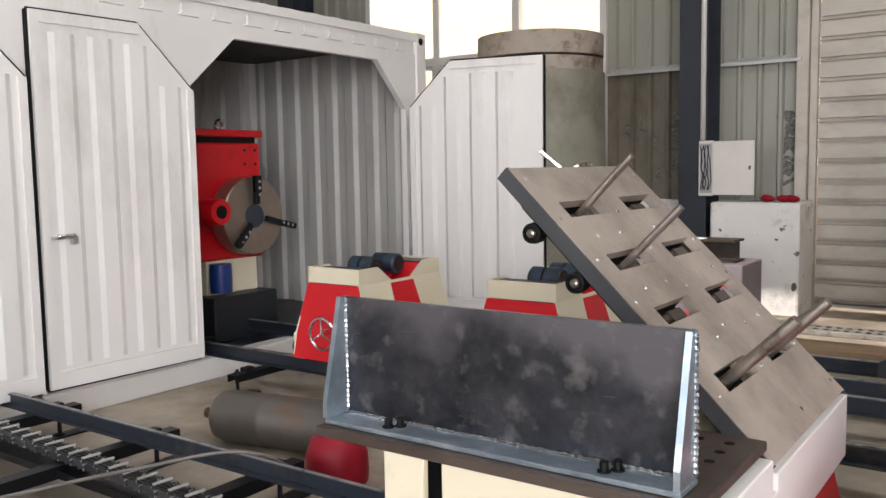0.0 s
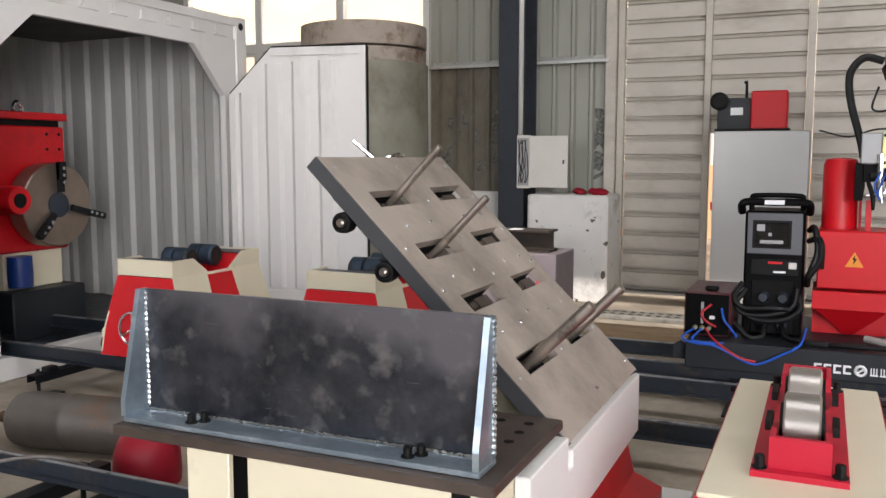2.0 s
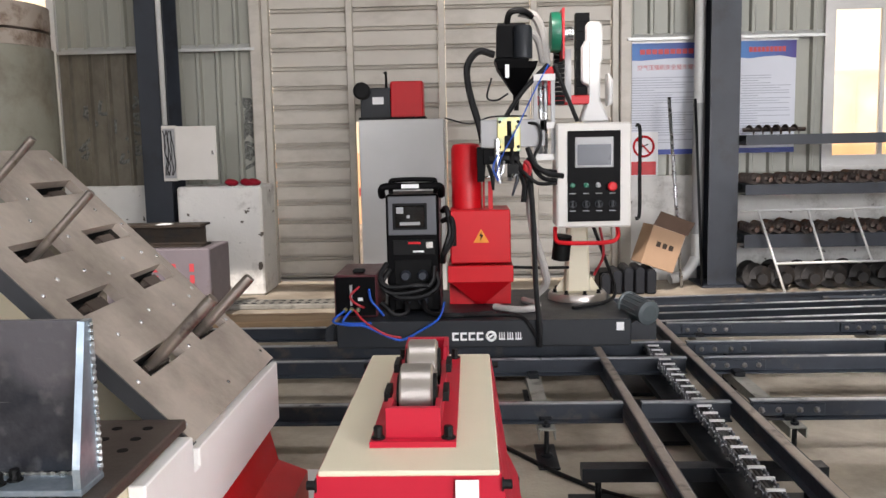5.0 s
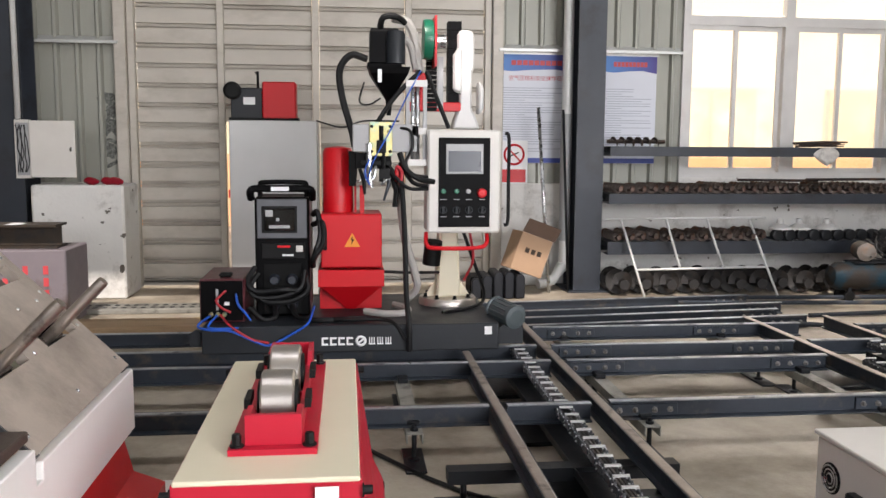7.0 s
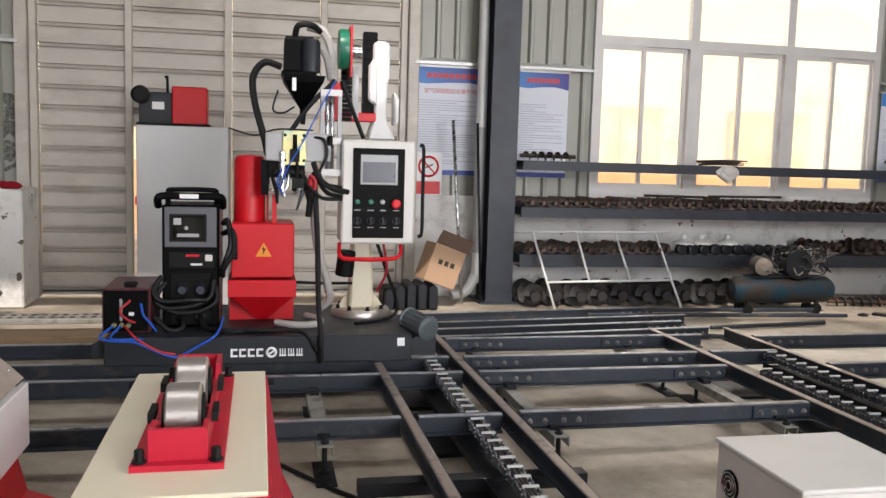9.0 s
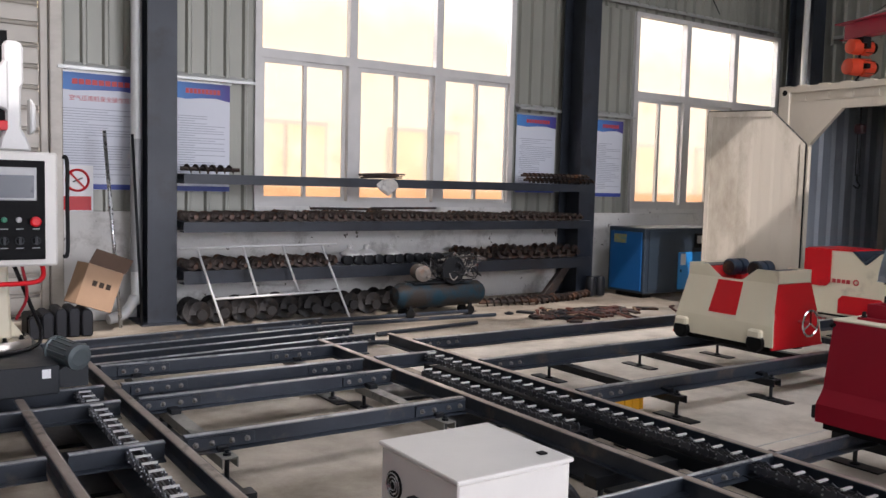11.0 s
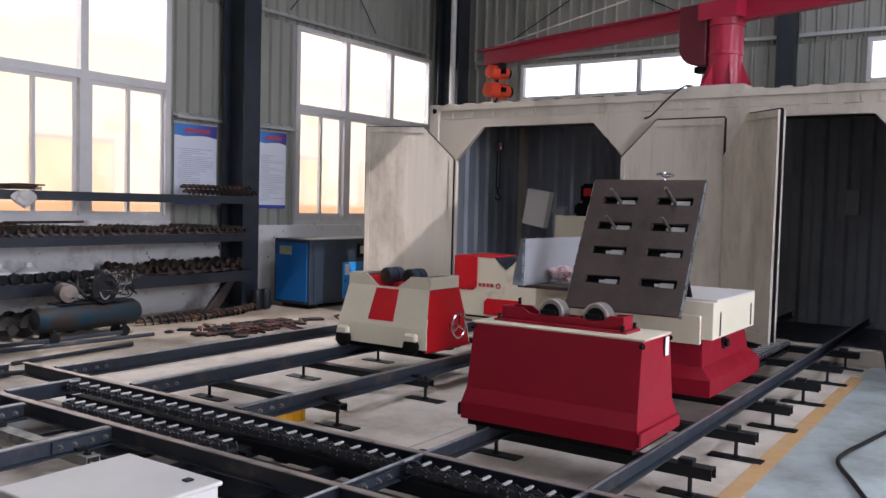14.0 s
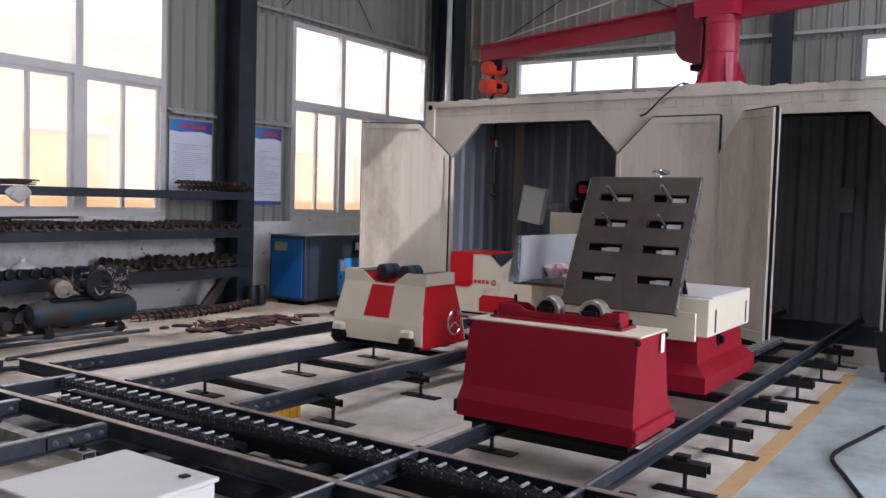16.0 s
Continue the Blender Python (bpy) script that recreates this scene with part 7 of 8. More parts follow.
for k in range(3):
    for j in range(4):
        solo("stencil_mark", B(-2.62 + k * 0.16, -2.58 + k * 0.16, 7.344, 7.348, 0.14 + j * 0.10, 0.21 + j * 0.10), M_POSTRED, "red stencil mark on the crate", "marking", "stencils")
bb = thing("steel_offcut", (-2.85, 7.6, 0.641), "short dark I-beam offcut on a crate", "beam offcut")
part("section", P([(7.46, 0.642), (7.74, 0.642), (7.74, 0.66), (7.61, 0.66), (7.61, 0.82), (7.74, 0.82), (7.74, 0.84), (7.46, 0.84), (7.46, 0.82), (7.59, 0.82), (7.59, 0.66), (7.46, 0.66)], "x", -3.5, -2.22), M_RUSTDK, bb)
solo("rag", P([(-2.62, 0.842), (-2.50, 0.842), (-2.55, 0.846), (-2.60, 0.848)], "y", 7.45, 7.60), M_SIGNWHITE, "small white rag on the beam offcut", "rag")
# boards and plates on the floor before the shutter
solo("timber_board", B(-2.7, -0.75, 7.0, 7.36, 0.0, 0.06, bevel=0.006), M_WOOD, "pale plywood board lying on the floor", "board")
pf = thing("perforated_plank", (-1.6, 8.05, 0), "grey perforated steel scaffold plank on the floor", "plank")
part("deck", B(-2.6, -0.6, 7.85, 8.15, 0.0, 0.045, bevel=0.006), M_CONCRETE2, pf)
for i in range(22):
    for j in range(2):
        bm = bmesh.new()
        lathe(bm, [(0.028, 0), (0.02, 0.004)], (-2.5 + i * 0.085, 7.94 + j * 0.12, 0.045), (0, 0, 1), 8)
        part("stud", bm, M_DKSTEEL, pf)

# grey sheet cabinet with wire feeder on top
gc = thing("tall_cabinet", (-0.53, 8.75, 0), "tall plain grey sheet metal cabinet", "cabinet")
part("body", B(-0.94, -0.10, 8.55, 8.95, 0.04, 1.75, bevel=0.006), M_GREYSH, gc)
part("plinth", B(-0.92, -0.12, 8.57, 8.93, 0.0, 0.04), M_BLACK, gc)
part("hinge_tag", B(-0.955, -0.94, 8.55, 8.57, 1.0, 1.08), M_RED, gc)
wf = thing("wire_feeder", (-0.6, 8.7, 1.751), "red and black wire feeder on the cabinet", "wire feeder")
part("motor_box", B(-0.92, -0.62, 8.58, 8.82, 1.752, 2.06, bevel=0.008), M_CHARCOAL, wf)
part("reel_cover", B(-0.62, -0.30, 8.56, 8.84, 1.752, 2.12, bevel=0.012), M_RED, wf, "bright red cover")
part("label", B(-0.80, -0.69, 8.575, 8.58, 1.90, 1.97), M_SIGNWHITE, wf, "white label")
bm = bmesh.new()
lathe(bm, [(0.08, 0), (0.085, 0.01), (0.085, 0.05), (0.06, 0.06)], (-0.90, 8.58, 2.03), (0, -1, 0), 20)
part("knob", bm, M_BLACK, wf)
part("lever", T([(-0.67, 8.68, 2.05), (-0.67, 8.68, 2.19), (-0.68, 8.68, 2.22)], [0.014, 0.012, 0.022], 8), M_BLACK, wf)
part("base", B(-0.94, -0.28, 8.56, 8.86, 1.7515, 1.775), M_BLACK, wf)

# corner behind the welding column
solo("drain_pipe", T(curve([(2.5, 9.0, 5.8), (2.5, 9.0, 3.0), (2.5, 9.0, 0.5), (2.47, 8.98, 0.25), (2.36, 8.94, 0.10), (2.2, 8.9, 0.062)], 6), 0.055, 14), M_TUBE, "white plastic drain pipe with elbow at the floor", "pipe")
solo("pipe_sleeve", T([(2.5, 9.0, 0.52), (2.5, 9.0, 1.86)], 0.0605, 16), M_GREY, "grey steel sleeve round the drain pipe", "pipe sleeve")
solo("steel_pole", T([(2.28, 8.72, 0.0), (2.17, 8.9, 1.92)], 0.018, 8), M_BRIGHT, "thin steel pole leaning on the wall", "pole", "leaning poles")
solo("steel_pole", T([(2.48, 8.70, 0.0), (2.44, 8.92, 1.9)], 0.014, 8), M_DKSTEEL, "thin dark pole leaning on the wall", "pole", "leaning poles")
rc_ = thing("ribbed_case", (1.68, 8.55, 0), "black ribbed plastic case on the floor", "case")
part("shell", B(1.40, 1.96, 8.40, 8.75, 0, 0.22, bevel=0.02), M_BLACKPL, rc_)
for k, zt in enumerate((0.21, 0.24, 0.27, 0.27, 0.25)):
    x = 1.415 + k * 0.11
    part("rib", P([(x, 0.01), (x + 0.085, 0.01), (x + 0.09, zt - 0.03), (x + 0.07, zt), (x + 0.015, zt), (x - 0.005, zt - 0.03)], "y", 8.34, 8.72, bevel=0.008), M_RIBBED, rc_, "rounded upright rib")
ct = thing("carton", (1.98, 8.55, 0.27), "open brown cardboard carton with dark printed marks", "carton")
m = pose(2.0, 8.52, 0.46, 0, 20, 14)
bm = B(-0.18, 0.18, -0.12, 0.12, -0.22, 0.17, bevel=0.004)
part("box", move(bm, m), M_CARD, ct)
bm = B(-0.18, 0.20, -0.004, 0.004, 0.0, 0.15)
part("flap", move(bm, m @ pose(0, -0.115, 0.172, 22, 0, 0)), M_CARDDK, ct, "dark lifted flap")
for k in range(3):
    bm = bmesh.new()
    box(bm, -0.09 + 0.07 * k, -0.045 + 0.07 * k, -0.1235, -0.1205, -0.02, 0.03)
    part("print_bar", move(bm, m), M_RUSTDK, ct)

M_NAVYMOTOR = material("dark_blue_enamel", "14306b", 0.4, 0, 0.1, 5)
# ---- western container: headstock with chuck ----
hs = thing("chuck_positioner", (-6.0, 4.9, 0.09), "red headstock positioner with large three-jaw chuck", "positioner")
part("foot", B(-6.5, -5.55, 4.55, 5.25, 0.09, 0.47, bevel=0.012), M_CHARCOAL, hs, "charcoal base")
part("pedestal", B(-6.4, -5.72, 4.62, 5.18, 0.47, 0.78, bevel=0.01), M_CREAM, hs, "cream pedestal")
part("gear_housing", B(-6.45, -5.70, 4.5, 5.24, 0.76, 1.75, bevel=0.015), M_RED, hs, "red gear housing")
part("top_lid", B(-6.47, -5.68, 4.48, 5.26, 1.80, 1.86, bevel=0.008), M_RED, hs)
part("lid_gap", B(-6.43, -5.73, 4.53, 5.21, 1.75, 1.80), M_BLACK, hs)
bm = bmesh.new()
ring(bm, (-6.0, 5.05, 1.90), (1, 0.3, 0), 0.055, 0.018, 20, 8)
part("lifting_eye", bm, M_CHROME, hs, "steel lifting eye")
for yy in (5.06, 5.18):
    for zz in (1.57, 1.69):
        part("screw_hole", T([(-5.699, yy, zz), (-5.696, yy, zz)], 0.014, 8), M_BLACK, hs)
bm = bmesh.new()
lathe(bm, [(0.30, -0.10), (0.33, -0.09), (0.33, 0.06), (0.32, 0.07), (0.10, 0.07), (0.09, 0.04)], (-5.57, 4.97, 1.13), (1, 0, 0), 44)
ck = part("chuck_disc", bm, M_CHUCK, hs, "turned steel chuck disc")
bm = bmesh.new()
lathe(bm, [(0.24, -0.06), (0.24, 0.04)], (-5.72, 4.97, 1.13), (1, 0, 0), 30)
part("spindle_flange", bm, M_REDDK, hs)
part("chuck_bore", T([(-5.499, 4.97, 1.13), (-5.495, 4.97, 1.13)], 0.10, 26), M_NAVY, ck, "dark chuck bore")
for k, ext in ((90, 0.0), (-15, 0.09), (225, 0.0)):
    a = radians(k)
    c = Vector((-5.48, 4.97, 1.13))
    d = Vector((0, math.cos(a), math.sin(a)))
    s = Vector((0, -math.sin(a), math.cos(a)))
    jaw = bmesh.new()
    for r0, r1, t in ((0.10, 0.33 + ext, 0.03), (0.20 + ext, 0.34 + ext, 0.055)):
        loft(jaw, [c + d * r0 - s * 0.024, c + d * r1 - s * 0.024, c + d * r1 + s * 0.024, c + d * r0 + s * 0.024], [q + Vector((t, 0, 0)) for q in (c + d * r0 - s * 0.024, c + d * r1 - s * 0.024, c + d * r1 + s * 0.024, c + d * r0 + s * 0.024)])
    j = part("jaw", jaw, M_DKSTEEL, ck, "dark toothed jaw")
    for i in range(3):
        p = c + d * (0.18 + ext + 0.055 * i) + Vector((0.056, 0, 0))
        part("jaw_screw", T([p, p + Vector((0.004, 0, 0))], 0.013, 8), M_BRIGHT, j)
bm = bmesh.new()
lathe(bm, [(0.10, -0.20), (0.11, -0.18), (0.11, 0.10), (0.10, 0.12), (0.05, 0.122), (0.05, 0.10)], (-5.60, 4.60, 1.18), (1, 0, 0), 24)
part("drive_motor", bm, M_RED, hs, "red drive motor")
part("motor_bore", T([(-5.479, 4.60, 1.18), (-5.474, 4.60, 1.18)], 0.055, 18), M_BLACK, hs)
bm = bmesh.new()
lathe(bm, [(0.09, -0.12), (0.095, 0), (0.09, 0.12)], (-5.64, 4.70, 0.62), (0, 0, 1), 18)
part("blue_motor", bm, M_NAVYMOTOR, hs, "dark blue gear motor")

# catch on the open western leaf
lt = thing("door_latch", (-4.86, 2.84, 1.10), "small galvanised door latch on the container leaf", "latch")
part("plate", B(-4.885, -4.845, 2.80, 2.95, 1.115, 1.13), M_BRIGHT, lt)
part("bolt", T([(-4.84, 2.82, 1.135), (-4.84, 2.93, 1.135)], 0.010, 8), M_CHROME, lt)
part("tab", B(-4.885, -4.84, 2.92, 2.95, 1.08, 1.115), M_BRIGHT, lt)

# floor between the western rails
cy = thing("steel_cylinder", (-3.45, 3.14, 0), "rusty grey steel cylinder lying on the floor", "cylinder")
bm = bmesh.new()
lathe(bm, [(0.02, -0.36), (0.10, -0.355), (0.135, -0.32), (0.145, -0.26), (0.145, -0.02), (0.148, -0.015), (0.148, 0.015), (0.145, 0.02), (0.145, 0.40), (0.14, 0.43), (0.12, 0.44)], (-3.42, 3.16, 0.146), (1, 0.18, 0), 30)
part("barrel", bm, M_CYL, cy)
part("neck", T([(-3.765, 3.095, 0.146), (-3.86, 3.08, 0.146)], 0.03, 12), M_RUST, cy, "rusty neck")
hm = bmesh.new()
lathe(hm, [(0.15, 0.0), (0.155, 0.05), (0.15, 0.14), (0.125, 0.21), (0.08, 0.25), (0.02, 0.262)], (-2.78, 2.98, 0.0), (0, 0, 1), 64)
hd = thing("red_hood", (-2.78, 2.98, 0), "red domed steel hood standing on the floor", "hood")
part("dome", hm, M_REDDK, hd)
part("slot", B(-2.86, -2.76, 2.815, 2.84, 0.03, 0.07), M_BLACK, hd)
solo("floor_cable", T(curve([(-3.3, 1.5, 0.262), (-3.1, 2.1, 0.262), (-2.85, 2.5, 0.262), (-2.6, 2.75, 0.05), (-2.3, 2.7, 0.02)], 8), 0.008, 8), M_CABLEGREY, "grey cable lying over the rail", "cable")
solo("floor_cable", T(curve([(0.26, 4.2, 0.012), (0.42, 3.95, 0.012), (0.58, 3.72, 0.012), (0.80, 3.5, 0.012), (1.2, 3.35, 0.012)], 8), 0.011, 8), M_CABLE, "thin black cable on the floor", "cable")
wp = thing("sheet_cover", (-0.56, 3.3, 0), "white folded sheet cover lying on the floor", "cover")
part("top", B(-0.68, -0.40, 3.05, 3.55, 0.12, 0.13, bevel=0.003), M_WHITEPL, wp)
part("skirt", B(-0.66, -0.42, 3.07, 3.53, 0.0, 0.12), M_BOXGREY, wp)

# control box between the transfer tracks
cb = thing("control_box", (2.11, 2.6, 0), "light grey steel control box with fan grille", "control box")
part("case", B(1.86, 2.36, 2.35, 2.86, 0.06, 0.485, bevel=0.006), M_BOXGREY, cb)
part("lid", B(1.85, 2.37, 2.34, 2.87, 0.487, 0.503, bevel=0.004), M_BOXGREY, cb)
for x in (1.90, 2.32):
    for yy in (2.40, 2.80):
        part("foot", T([(x, yy, 0), (x, yy, 0.06)], 0.02, 8), M_BLACK, cb)
bm = bmesh.new()
lathe(bm, [(0.055, 0), (0.055, 0.004), (0.045, 0.006)], (1.859, 2.76, 0.36), (-1, 0, 0), 22)
fan = part("fan_opening", bm, M_BLACK, cb, "round black fan opening")
for r in (0.018, 0.032, 0.046):
    bm = bmesh.new()
    ring(bm, (1.851, 2.76, 0.36), (1, 0, 0), r, 0.003, 20, 4)
    part("grille_ring", bm, M_BRIGHT, fan)
part("socket_block", B(1.82, 1.86, 2.52, 2.62, 0.30, 0.37, bevel=0.006), M_DKSTEEL, cb)
part("lid_lock", B(2.28, 2.31, 2.42, 2.45, 0.503, 0.509), M_BLACK, cb)
solo("box_cable", T(curve([(2.36, 2.45, 0.36), (2.44, 2.44, 0.34), (2.50, 2.42, 0.22), (2.52, 2.40, 0.05), (2.6, 2.3, 0.02)], 6), 0.02, 8), M_CABLE, "thick black cable from the control box", "cable")

# yellow floor bin
yb = thing("yellow_tray", (4.45, 4.2, 0), "small yellow plastic tray on the floor", "tray")
bm = bmesh.new()
for a in ((4.26, 4.58, 4.04, 4.05), (4.26, 4.58, 4.33, 4.34), (4.26, 4.27, 4.05, 4.33), (4.57, 4.58, 4.05, 4.33)):
    box(bm, *a, 0.006, 0.115)
part("side_wall", bm, M_YBIN, yb)
part("tray_floor", B(4.26, 4.58, 4.04, 4.34, 0.0, 0.006), M_YBIN, yb)
for k in range(4):
    part("rib", B(4.33 + 0.07 * k, 4.345 + 0.07 * k, 4.033, 4.04, 0.0, 0.11), M_YBIN, yb)

# painted line, black hose, dark trolley
solo("floor_line", B(3.9, 8.9, 1.225, 1.335, 0.0032, 0.0065), M_YELLOW, "worn yellow-orange painted floor line", "floor marking", kind="structure")
for k, (yy, x0, x1) in enumerate(((3.1, 4.3, 9.0), (0.2, 3.0, 9.0))):
    solo("floor_joint_%d" % k, B(x0, x1, yy, yy + 0.012, 0.0005, 0.0055), M_JOINT, "pale joint line in the concrete", "floor joint", kind="structure")
solo("rubber_hose", T(curve([(6.9, 0.78, 0.018), (6.4, 0.87, 0.018), (6.13, 0.92, 0.018), (5.85, 0.93, 0.018), (5.5, 0.80, 0.018), (5.0, 0.60, 0.018), (4.4, 0.3, 0.018)], 10), 0.013, 10), M_CABLE, "black rubber hose curving over the floor", "hose")
tr = thing("waste_trolley", (9.0, 0.75, 0), "dark steel tilting trolley on small wheels", "trolley")
bm = bmesh.new()
loft(bm, [(8.66, 0.55, 0.10), (9.35, 0.55, 0.10), (9.35, 1.02, 0.10), (8.66, 1.02, 0.10)], [(8.60, 0.48, 0.46), (9.42, 0.48, 0.46), (9.42, 1.08, 0.46), (8.60, 1.08, 0.46)])
part("bucket", bm, M_DKSTEEL, tr)
for x in (8.75, 9.25):
    for yy in (0.6, 0.97):
        bm = bmesh.new()
        lathe(bm, [(0.03, -0.02), (0.05, -0.018), (0.05, 0.018), (0.03, 0.02)], (x, yy, 0.051), (0, 1, 0), 14)
        part("wheel", bm, M_BLACK, tr)

# ---- eastern container contents ----
vs = thing("vee_support", (8.5, 4.75, 0.25), "cream support stand with red rounded patches and V notch", "support stand")
bm = P([(4.2, 0.28), (5.3, 0.28), (5.3, 0.92), (4.80, 0.92), (4.66, 0.80), (4.52, 0.92), (4.2, 0.92)], "x", 8.30, 8.85, bevel=0.006)
part("body", bm, M_CREAM, vs)
rc = [(5.02, 0.60), (5.06, 0.56), (5.12, 0.555), (5.31, 0.555), (5.31, 0.925), (5.02, 0.925)]
part("red_patch", P(rc, "x", 8.285, 8.298), M_RED, vs, "red rounded corner patch")
rc = [(4.45, 0.30), (4.92, 0.30), (4.92, 0.44), (4.88, 0.48), (4.49, 0.48), (4.45, 0.44)]
part("red_patch", P(rc, "x", 8.285, 8.298), M_RED, vs, "red rounded lower patch")
part("red_top", B(8.30, 8.85, 4.82, 5.29, 0.922, 0.935), M_RED, vs)
part("notch_plate", P([(4.80, 0.925), (4.66, 0.805), (4.52, 0.925), (4.56, 0.925), (4.66, 0.84), (4.76, 0.925)], "x", 8.29, 8.86), M_NAVY, vs)
yy = 5.0
for w in (0.05, 0.05, 0.05, 0.05):
    part("mark_block", B(8.296, 8.299, yy - w + 0.012, yy, 0.60, 0.64), M_POSTRED, vs, "red painted mark")
    yy -= w
bm = bmesh.new()
ring(bm, (8.297, 4.75, 0.62), (1, 0, 0), 0.024, 0.007, 18, 4)
part("mark_roundel", bm, M_POSTRED, vs, "dark red roundel")
part("underframe", B(8.35, 8.80, 4.25, 5.25, 0.253, 0.28), M_DARK, vs)

er = thing("welding_robot_stand", (10.7, 4.95, 0.09), "cream cabinet with dark welding head and tilted box", "welding stand")
part("cabinet", B(10.5, 11.0, 4.55, 5.22, 0.09, 1.38, bevel=0.01), M_CREAM, er)
part("arm", B(10.6, 10.72, 5.22, 5.36, 1.42, 1.48), M_GREY, er)
part("arm_post", B(10.6, 10.72, 5.14, 5.24, 1.38, 1.50), M_GREY, er)
bm = B(-0.06, 0.06, -0.17, 0.17, -0.24, 0.24, bevel=0.008)
part("tilted_box", move(bm, pose(10.55, 5.50, 1.47, 10, 0, 0)), M_BOXGREY, er, "pale grey tilted terminal box")
bm = bmesh.new()
box(bm, 10.5, 10.85, 4.6, 4.95, 1.38, 1.55)
box(bm, 10.48, 10.8, 4.62, 4.86, 1.55, 1.80)
part("head", soften(bm, 0.03, 2), M_BLACKPL, er, "black welding head")
part("head_lamp", B(10.466, 10.48, 4.70, 4.80, 1.64, 1.74), M_RED, er)
solo("work_bag", move(bag_bm(0.1), pose(6.1, 2.9, 0.998)), M_REDBAG, "crumpled red and white plastic bag on the bench", "bag")
hk = thing("hoist_chain", (10.5, 6.1, 1.2), "thin hoist chain with hook inside the container", "chain hoist")
part("block", move(B(-0.05, 0.05, -0.06, 0.06, -0.06, 0.06, bevel=0.02), pose(10.5, 6.1, 2.30)), M_MAROON, hk)
part("suspension", T([(10.5, 6.1, 2.35), (10.5, 6.1, 2.712)], 0.012, 6), M_DKSTEEL, hk)
for d in (-0.025, 0.025):
    part("chain", T([(10.5, 6.1 + d, 2.25), (10.5, 6.1 + d, 1.72)], 0.008, 6), M_DKSTEEL, hk)
part("hook", T(curve([(10.5, 6.1, 1.74), (10.5, 6.1, 1.66), (10.5, 6.06, 1.60), (10.5, 6.09, 1.565), (10.5, 6.14, 1.60)], 5), 0.012, 8), M_DKSTEEL, hk)
wbx = thing("wall_box", (11.9, 1.85, 1.55), "pale grey junction box on the container back wall", "junction box")
part("case", B(11.90, 11.985, 1.78, 1.95, 1.48, 1.80, bevel=0.006), M_INNER_E, wbx)
part("lid", B(11.892, 11.90, 1.79, 1.94, 1.49, 1.79), M_GREY, wbx)
for x, yy in ((10.1, 4.4), (10.1, 1.5)):
    fl = thing("flood_lamp", (x, yy, 2.5), "small black flood lamp under the container roof", "lamp", "flood lamps")
    part("housing", B(x - 0.06, x + 0.06, yy - 0.09, yy + 0.09, 2.50, 2.66, bevel=0.01), M_BLACK, fl)
    part("bracket", B(x - 0.02, x + 0.02, yy - 0.02, yy + 0.02, 2.66, 2.712), M_BLACK, fl)

# ---- jib crane on the container roof ----
jc = thing("jib_crane", (10.02, 2.93, 2.785), "red slewing jib crane mounted on the container roof", "jib crane")
o = Vector((10.02, 2.93, 0))
part("base_plate", B(o.x - 0.33, o.x + 0.33, o.y - 0.31, o.y + 0.31, 2.785, 2.85), M_BEIGE, jc, "beige base pad")
bm = bmesh.new()
lathe(bm, [(0.24, 2.85), (0.24, 2.87), (0.185, 2.88), (0.185, 3.20), (0.195, 3.205), (0.195, 3.235), (0.185, 3.24), (0.185, 3.52), (0.20, 3.525), (0.20, 3.60)], o, (0, 0, 1), 30)
part("column", bm, M_JIB, jc, "red round column")
for k in range(6):
    a = radians(60 * k + 30)
    d = Vector((math.cos(a), math.sin(a), 0))
    s = Vector((-d.y, d.x, 0)) * 0.008
    q = [o + d * 0.18 + Vector((0, 0, 2.87)), o + d * 0.29 + Vector((0, 0, 2.87)), o + d * 0.18 + Vector((0, 0, 3.14))]
    bm = bmesh.new()
    loft(bm, [p - s for p in q], [p + s for p in q])
    part("gusset", bm, M_JIB, jc)
way = Vector((1.15, 3.92, 0)).normalized()
side = Vector((way.y, -way.x, 0))


def jib_box(a, b, w, z0, z1, z0b=None, z1b=None):
    z0b, z1b = z0 if z0b is None else z0b, z1 if z1b is None else z1b
    bm = bmesh.new()
    p, q = o + way * a, o + way * b
    loft(bm, [p - side * w + Vector((0, 0, z0)), p + side * w + Vector((0, 0, z0)), p + side * w + Vector((0, 0, z1)), p - side * w + Vector((0, 0, z1))],
         [q - side * w + Vector((0, 0, z0b)), q + side * w + Vector((0, 0, z0b)), q + side * w + Vector((0, 0, z1b)), q - side * w + Vector((0, 0, z1b))])
    return bm


part("boom_web", jib_box(-1.6, 4.0, 0.01, 3.60, 3.80, 3.54, 3.74), M_JIB, jc)
part("boom_top_flange", jib_box(-1.6, 4.08, 0.11, 3.80, 3.815, 3.74, 3.755), M_JIB, jc)
part("boom_bottom_flange", jib_box(-1.6, 4.0, 0.075, 3.585, 3.60, 3.525, 3.54), M_JIB, jc)
bm = bmesh.new()
arc = [(0.16, 3.80), (0.52, 3.80), (0.52, 3.45)] + [(0.28 + 0.24 * math.cos(radians(q)), 3.36 + 0.24 * math.sin(radians(q))) for q in (20, 0, -20, -40, -60, -80)] + [(0.16, 3.10)]
loft(bm, [o + way * q - side * 0.15 + Vector((0, 0, zz)) for q, zz in arc], [o + way * q + side * 0.15 + Vector((0, 0, zz)) for q, zz in arc])
part("slewing_head", soften(bm, 0.012), M_JIBDK, jc, "dark red slewing bracket")
part("slew_motor", jib_box(0.20, 0.36, 0.06, 3.05, 3.12), M_BLACK, jc)
part("head_cap", jib_box(-0.24, 0.24, 0.2, 3.60, 3.79), M_JIB, jc)
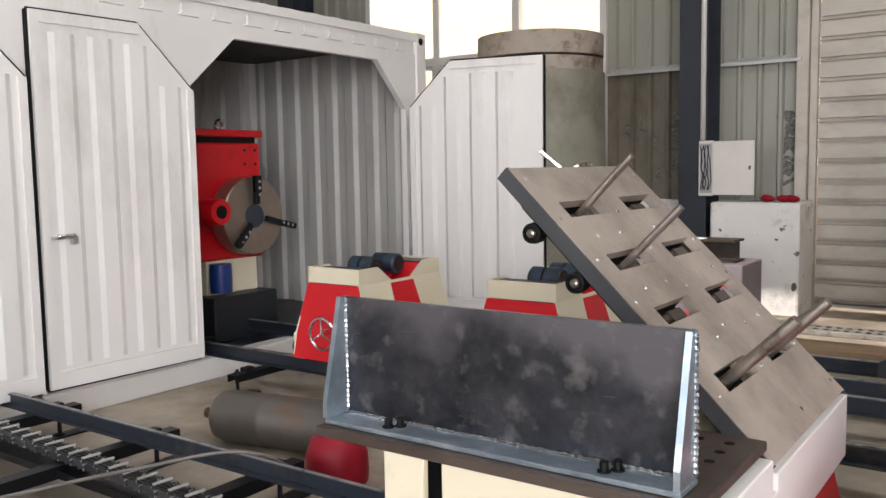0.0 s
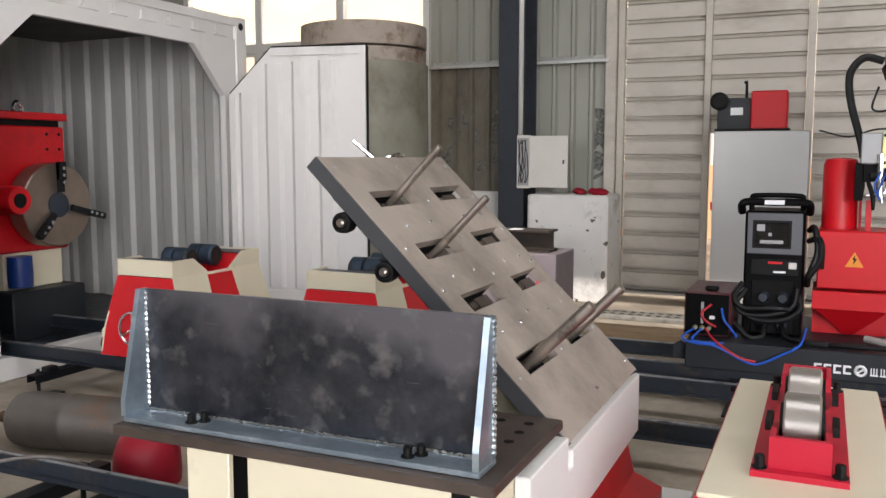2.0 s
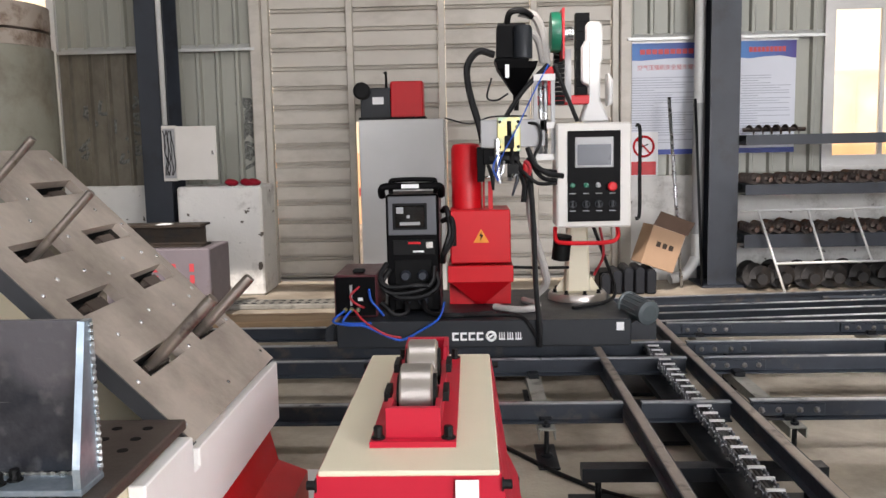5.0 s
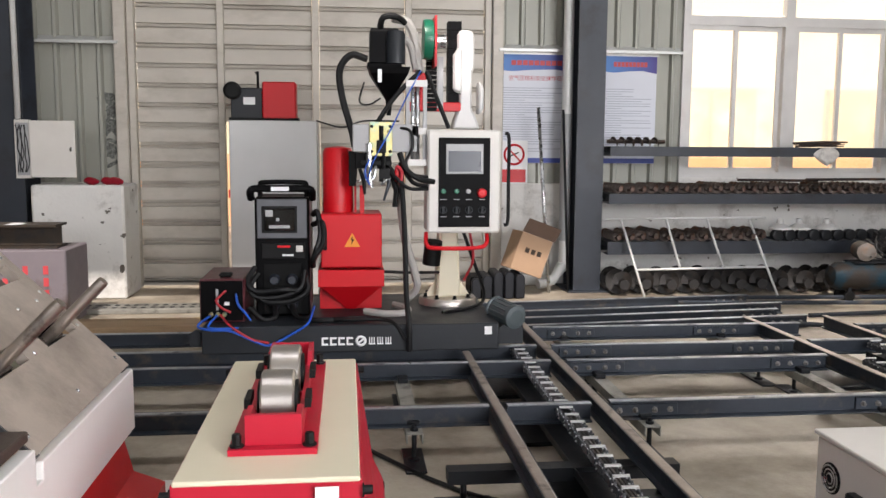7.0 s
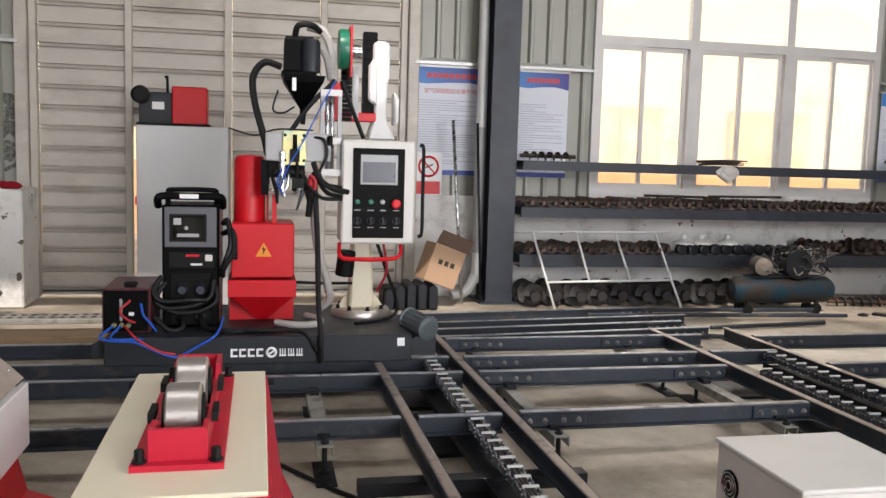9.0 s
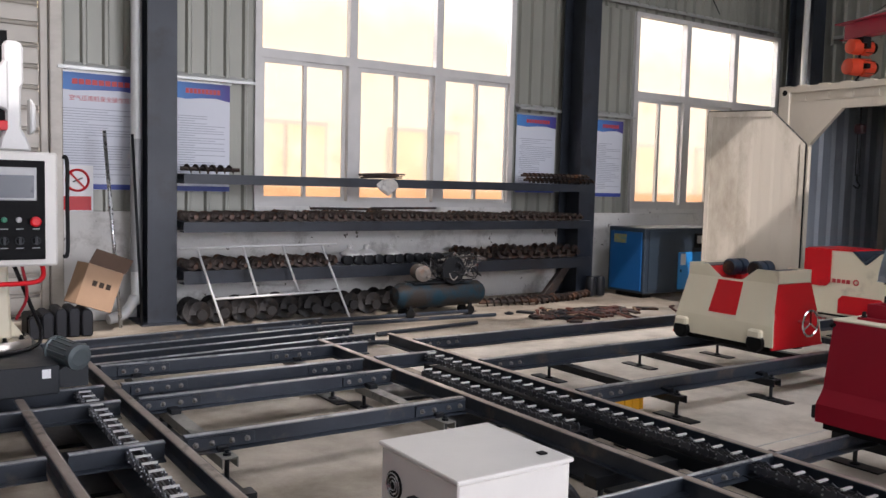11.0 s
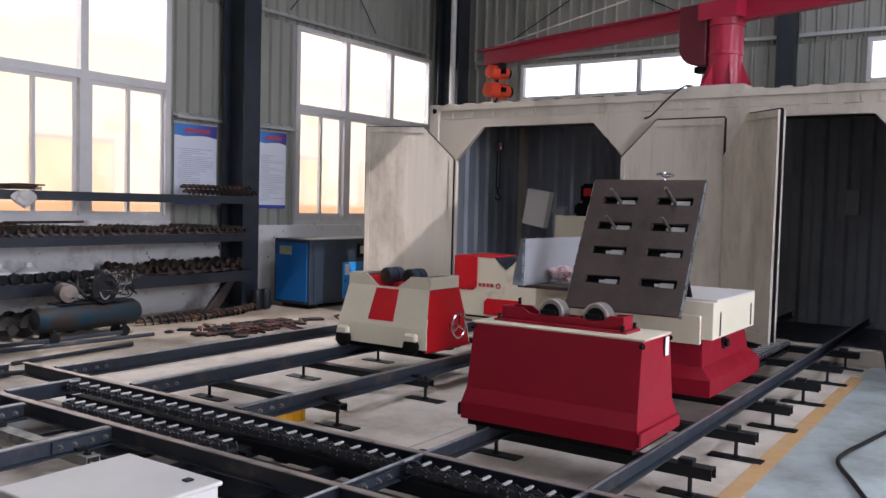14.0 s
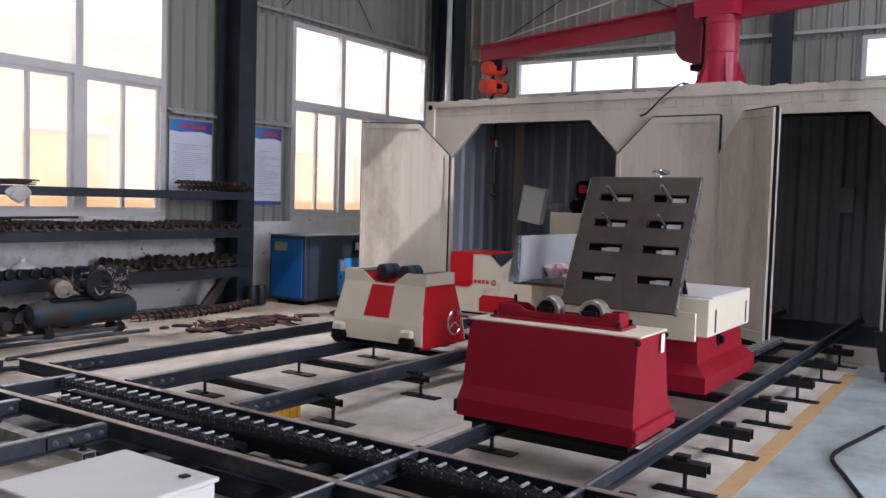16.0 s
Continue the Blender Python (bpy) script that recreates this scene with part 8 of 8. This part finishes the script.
solo("stay_wire", T([o + way * -0.4 + Vector((0, 0, 4.25)), o + way * 0.3 + Vector((0, 0, 4.18)), o + way * 3.9 + Vector((0, 0, 3.765))], 0.010, 6), M_TUBE, "thin pale supply wire above the boom", "wire")
ho = thing("electric_hoist", tuple(o + way * 3.72 + Vector((0, 0, 3.06))), "orange electric chain hoist hanging from the boom", "hoist")
p = o + way * 3.72
for z, r, ln in ((3.41, 0.105, 0.17), (3.15, 0.115, 0.20)):
    bm = bmesh.new()
    lathe(bm, [(0.03, -ln), (r * 0.9, -ln + 0.01), (r, -0.02), (r * 0.8, 0), (r, 0.02), (r * 0.9, ln - 0.01), (0.03, ln)], p + Vector((0, 0, z)), side, 20)
    hb = part("hoist_body", bm, M_HOIST, ho, "orange hoist body")
    part("end_cap", T([p + Vector((0, 0, z)) + side * (ln - 0.005), p + Vector((0, 0, z)) + side * (ln + 0.05)], r * 0.7, 14), M_BLACK, hb)
    part("junction_box", T([p + Vector((0, 0, z)) - way * (r * 0.8), p + Vector((0, 0, z)) - way * (r + 0.05)], 0.045, 4), M_BLACK, hb)
    for k in range(8):
        a = 2 * math.pi * k / 8
        rib = p + Vector((0, 0, z)) + (way * math.cos(a) + Vector((0, 0, math.sin(a)))) * r * 0.98
        part("cooling_rib", T([rib + side * 0.03, rib + side * (ln - 0.02)], 0.006, 4), M_DKSTEEL if k % 2 else M_HOIST, hb)
part("trolley", jib_box(3.6, 3.84, 0.06, 3.45, 3.53), M_DKSTEEL, ho)
part("load_chain", T([p + Vector((0, 0, 3.40)), p + Vector((0, 0, 3.10))], 0.018, 6), M_DKSTEEL, ho)
part("pendant_cable", T([p + way * 0.1 + Vector((0, 0, 3.4)), p + way * 0.1 + Vector((0, 0, 3.0))], 0.010, 6), M_GOLD, ho)
part("hook", T(curve([p + Vector((0, 0, 3.10)), p + Vector((0, 0, 3.03)), p + way * 0.04 + Vector((0, 0, 2.99)), p + way * -0.02 + Vector((0, 0, 2.965))], 4), 0.014, 6), M_DKSTEEL, ho)
solo("jib_cable", T(curve([(9.75, 3.2, 2.86), (9.56, 3.23, 2.83), (9.54, 3.40, 2.70), (9.54, 3.58, 2.53), (9.54, 3.66, 2.50)], 6), 0.010, 6), M_CABLE, "black cable hanging over the container edge", "cable")
# wall pipe in the corner and thin braces
solo("corner_pipe", T([(13.05, 8.62, 0.0), (13.05, 8.62, 6.9)], 0.05, 12), M_TUBE, "pale downpipe in the hall corner", "pipe")
for k, (a, b) in enumerate((((9.6, 9.2, 4.3), (11.6, 9.2, 6.6)), ((11.6, 9.2, 4.3), (9.6, 9.2, 6.6)), ((13.66, 8.2, 4.2), (13.66, 4.0, 6.4)), ((13.66, 4.0, 4.2), (13.66, 8.2, 6.4)))):
    solo("brace_rod", T([a, b], 0.009, 6), M_DKSTEEL, "thin dark wall bracing rod", "brace", "bracing rods")

# thin slab whose paler colour stands for window light on the floor
solo("floor_bay", B(3.85, 9.45, 1.26, 6.3, 0.0, 0.003), M_BAY, "worn concrete under the eastern track, paled for the window light", "floor", kind="structure")
solo("walkway", B(3.85, 13.6, -5.9, 1.258, 0.0, 0.003), M_WALK, "worn grey-green painted walkway floor", "walkway", kind="structure")

# dark spray scribbles on the cladding beside the west column
rnd = random.Random(21)
for x0, x1, z0, z1 in ((-4.15, -3.3, 1.35, 2.0), (-2.38, -2.12, 1.25, 2.0)):
    for k in range(16):
        c = Vector((rnd.uniform(x0 + 0.1, x1 - 0.05), NORTH - 0.032, rnd.uniform(z0, z1)))
        pts = [c + Vector((rnd.uniform(-0.08, 0.08), 0, rnd.uniform(-0.09, 0.09))) for _ in range(4)]
        bm = T(curve(pts, 5), 0.02, 6)
        for v_ in bm.verts:
            v_.co.y = NORTH - 0.004 + (v_.co.y - (NORTH - 0.032)) * 0.12
        solo("spray_mark", bm, M_SPRAY, "faded dark spray scribble on the wall cladding", "graffiti", "spray marks")
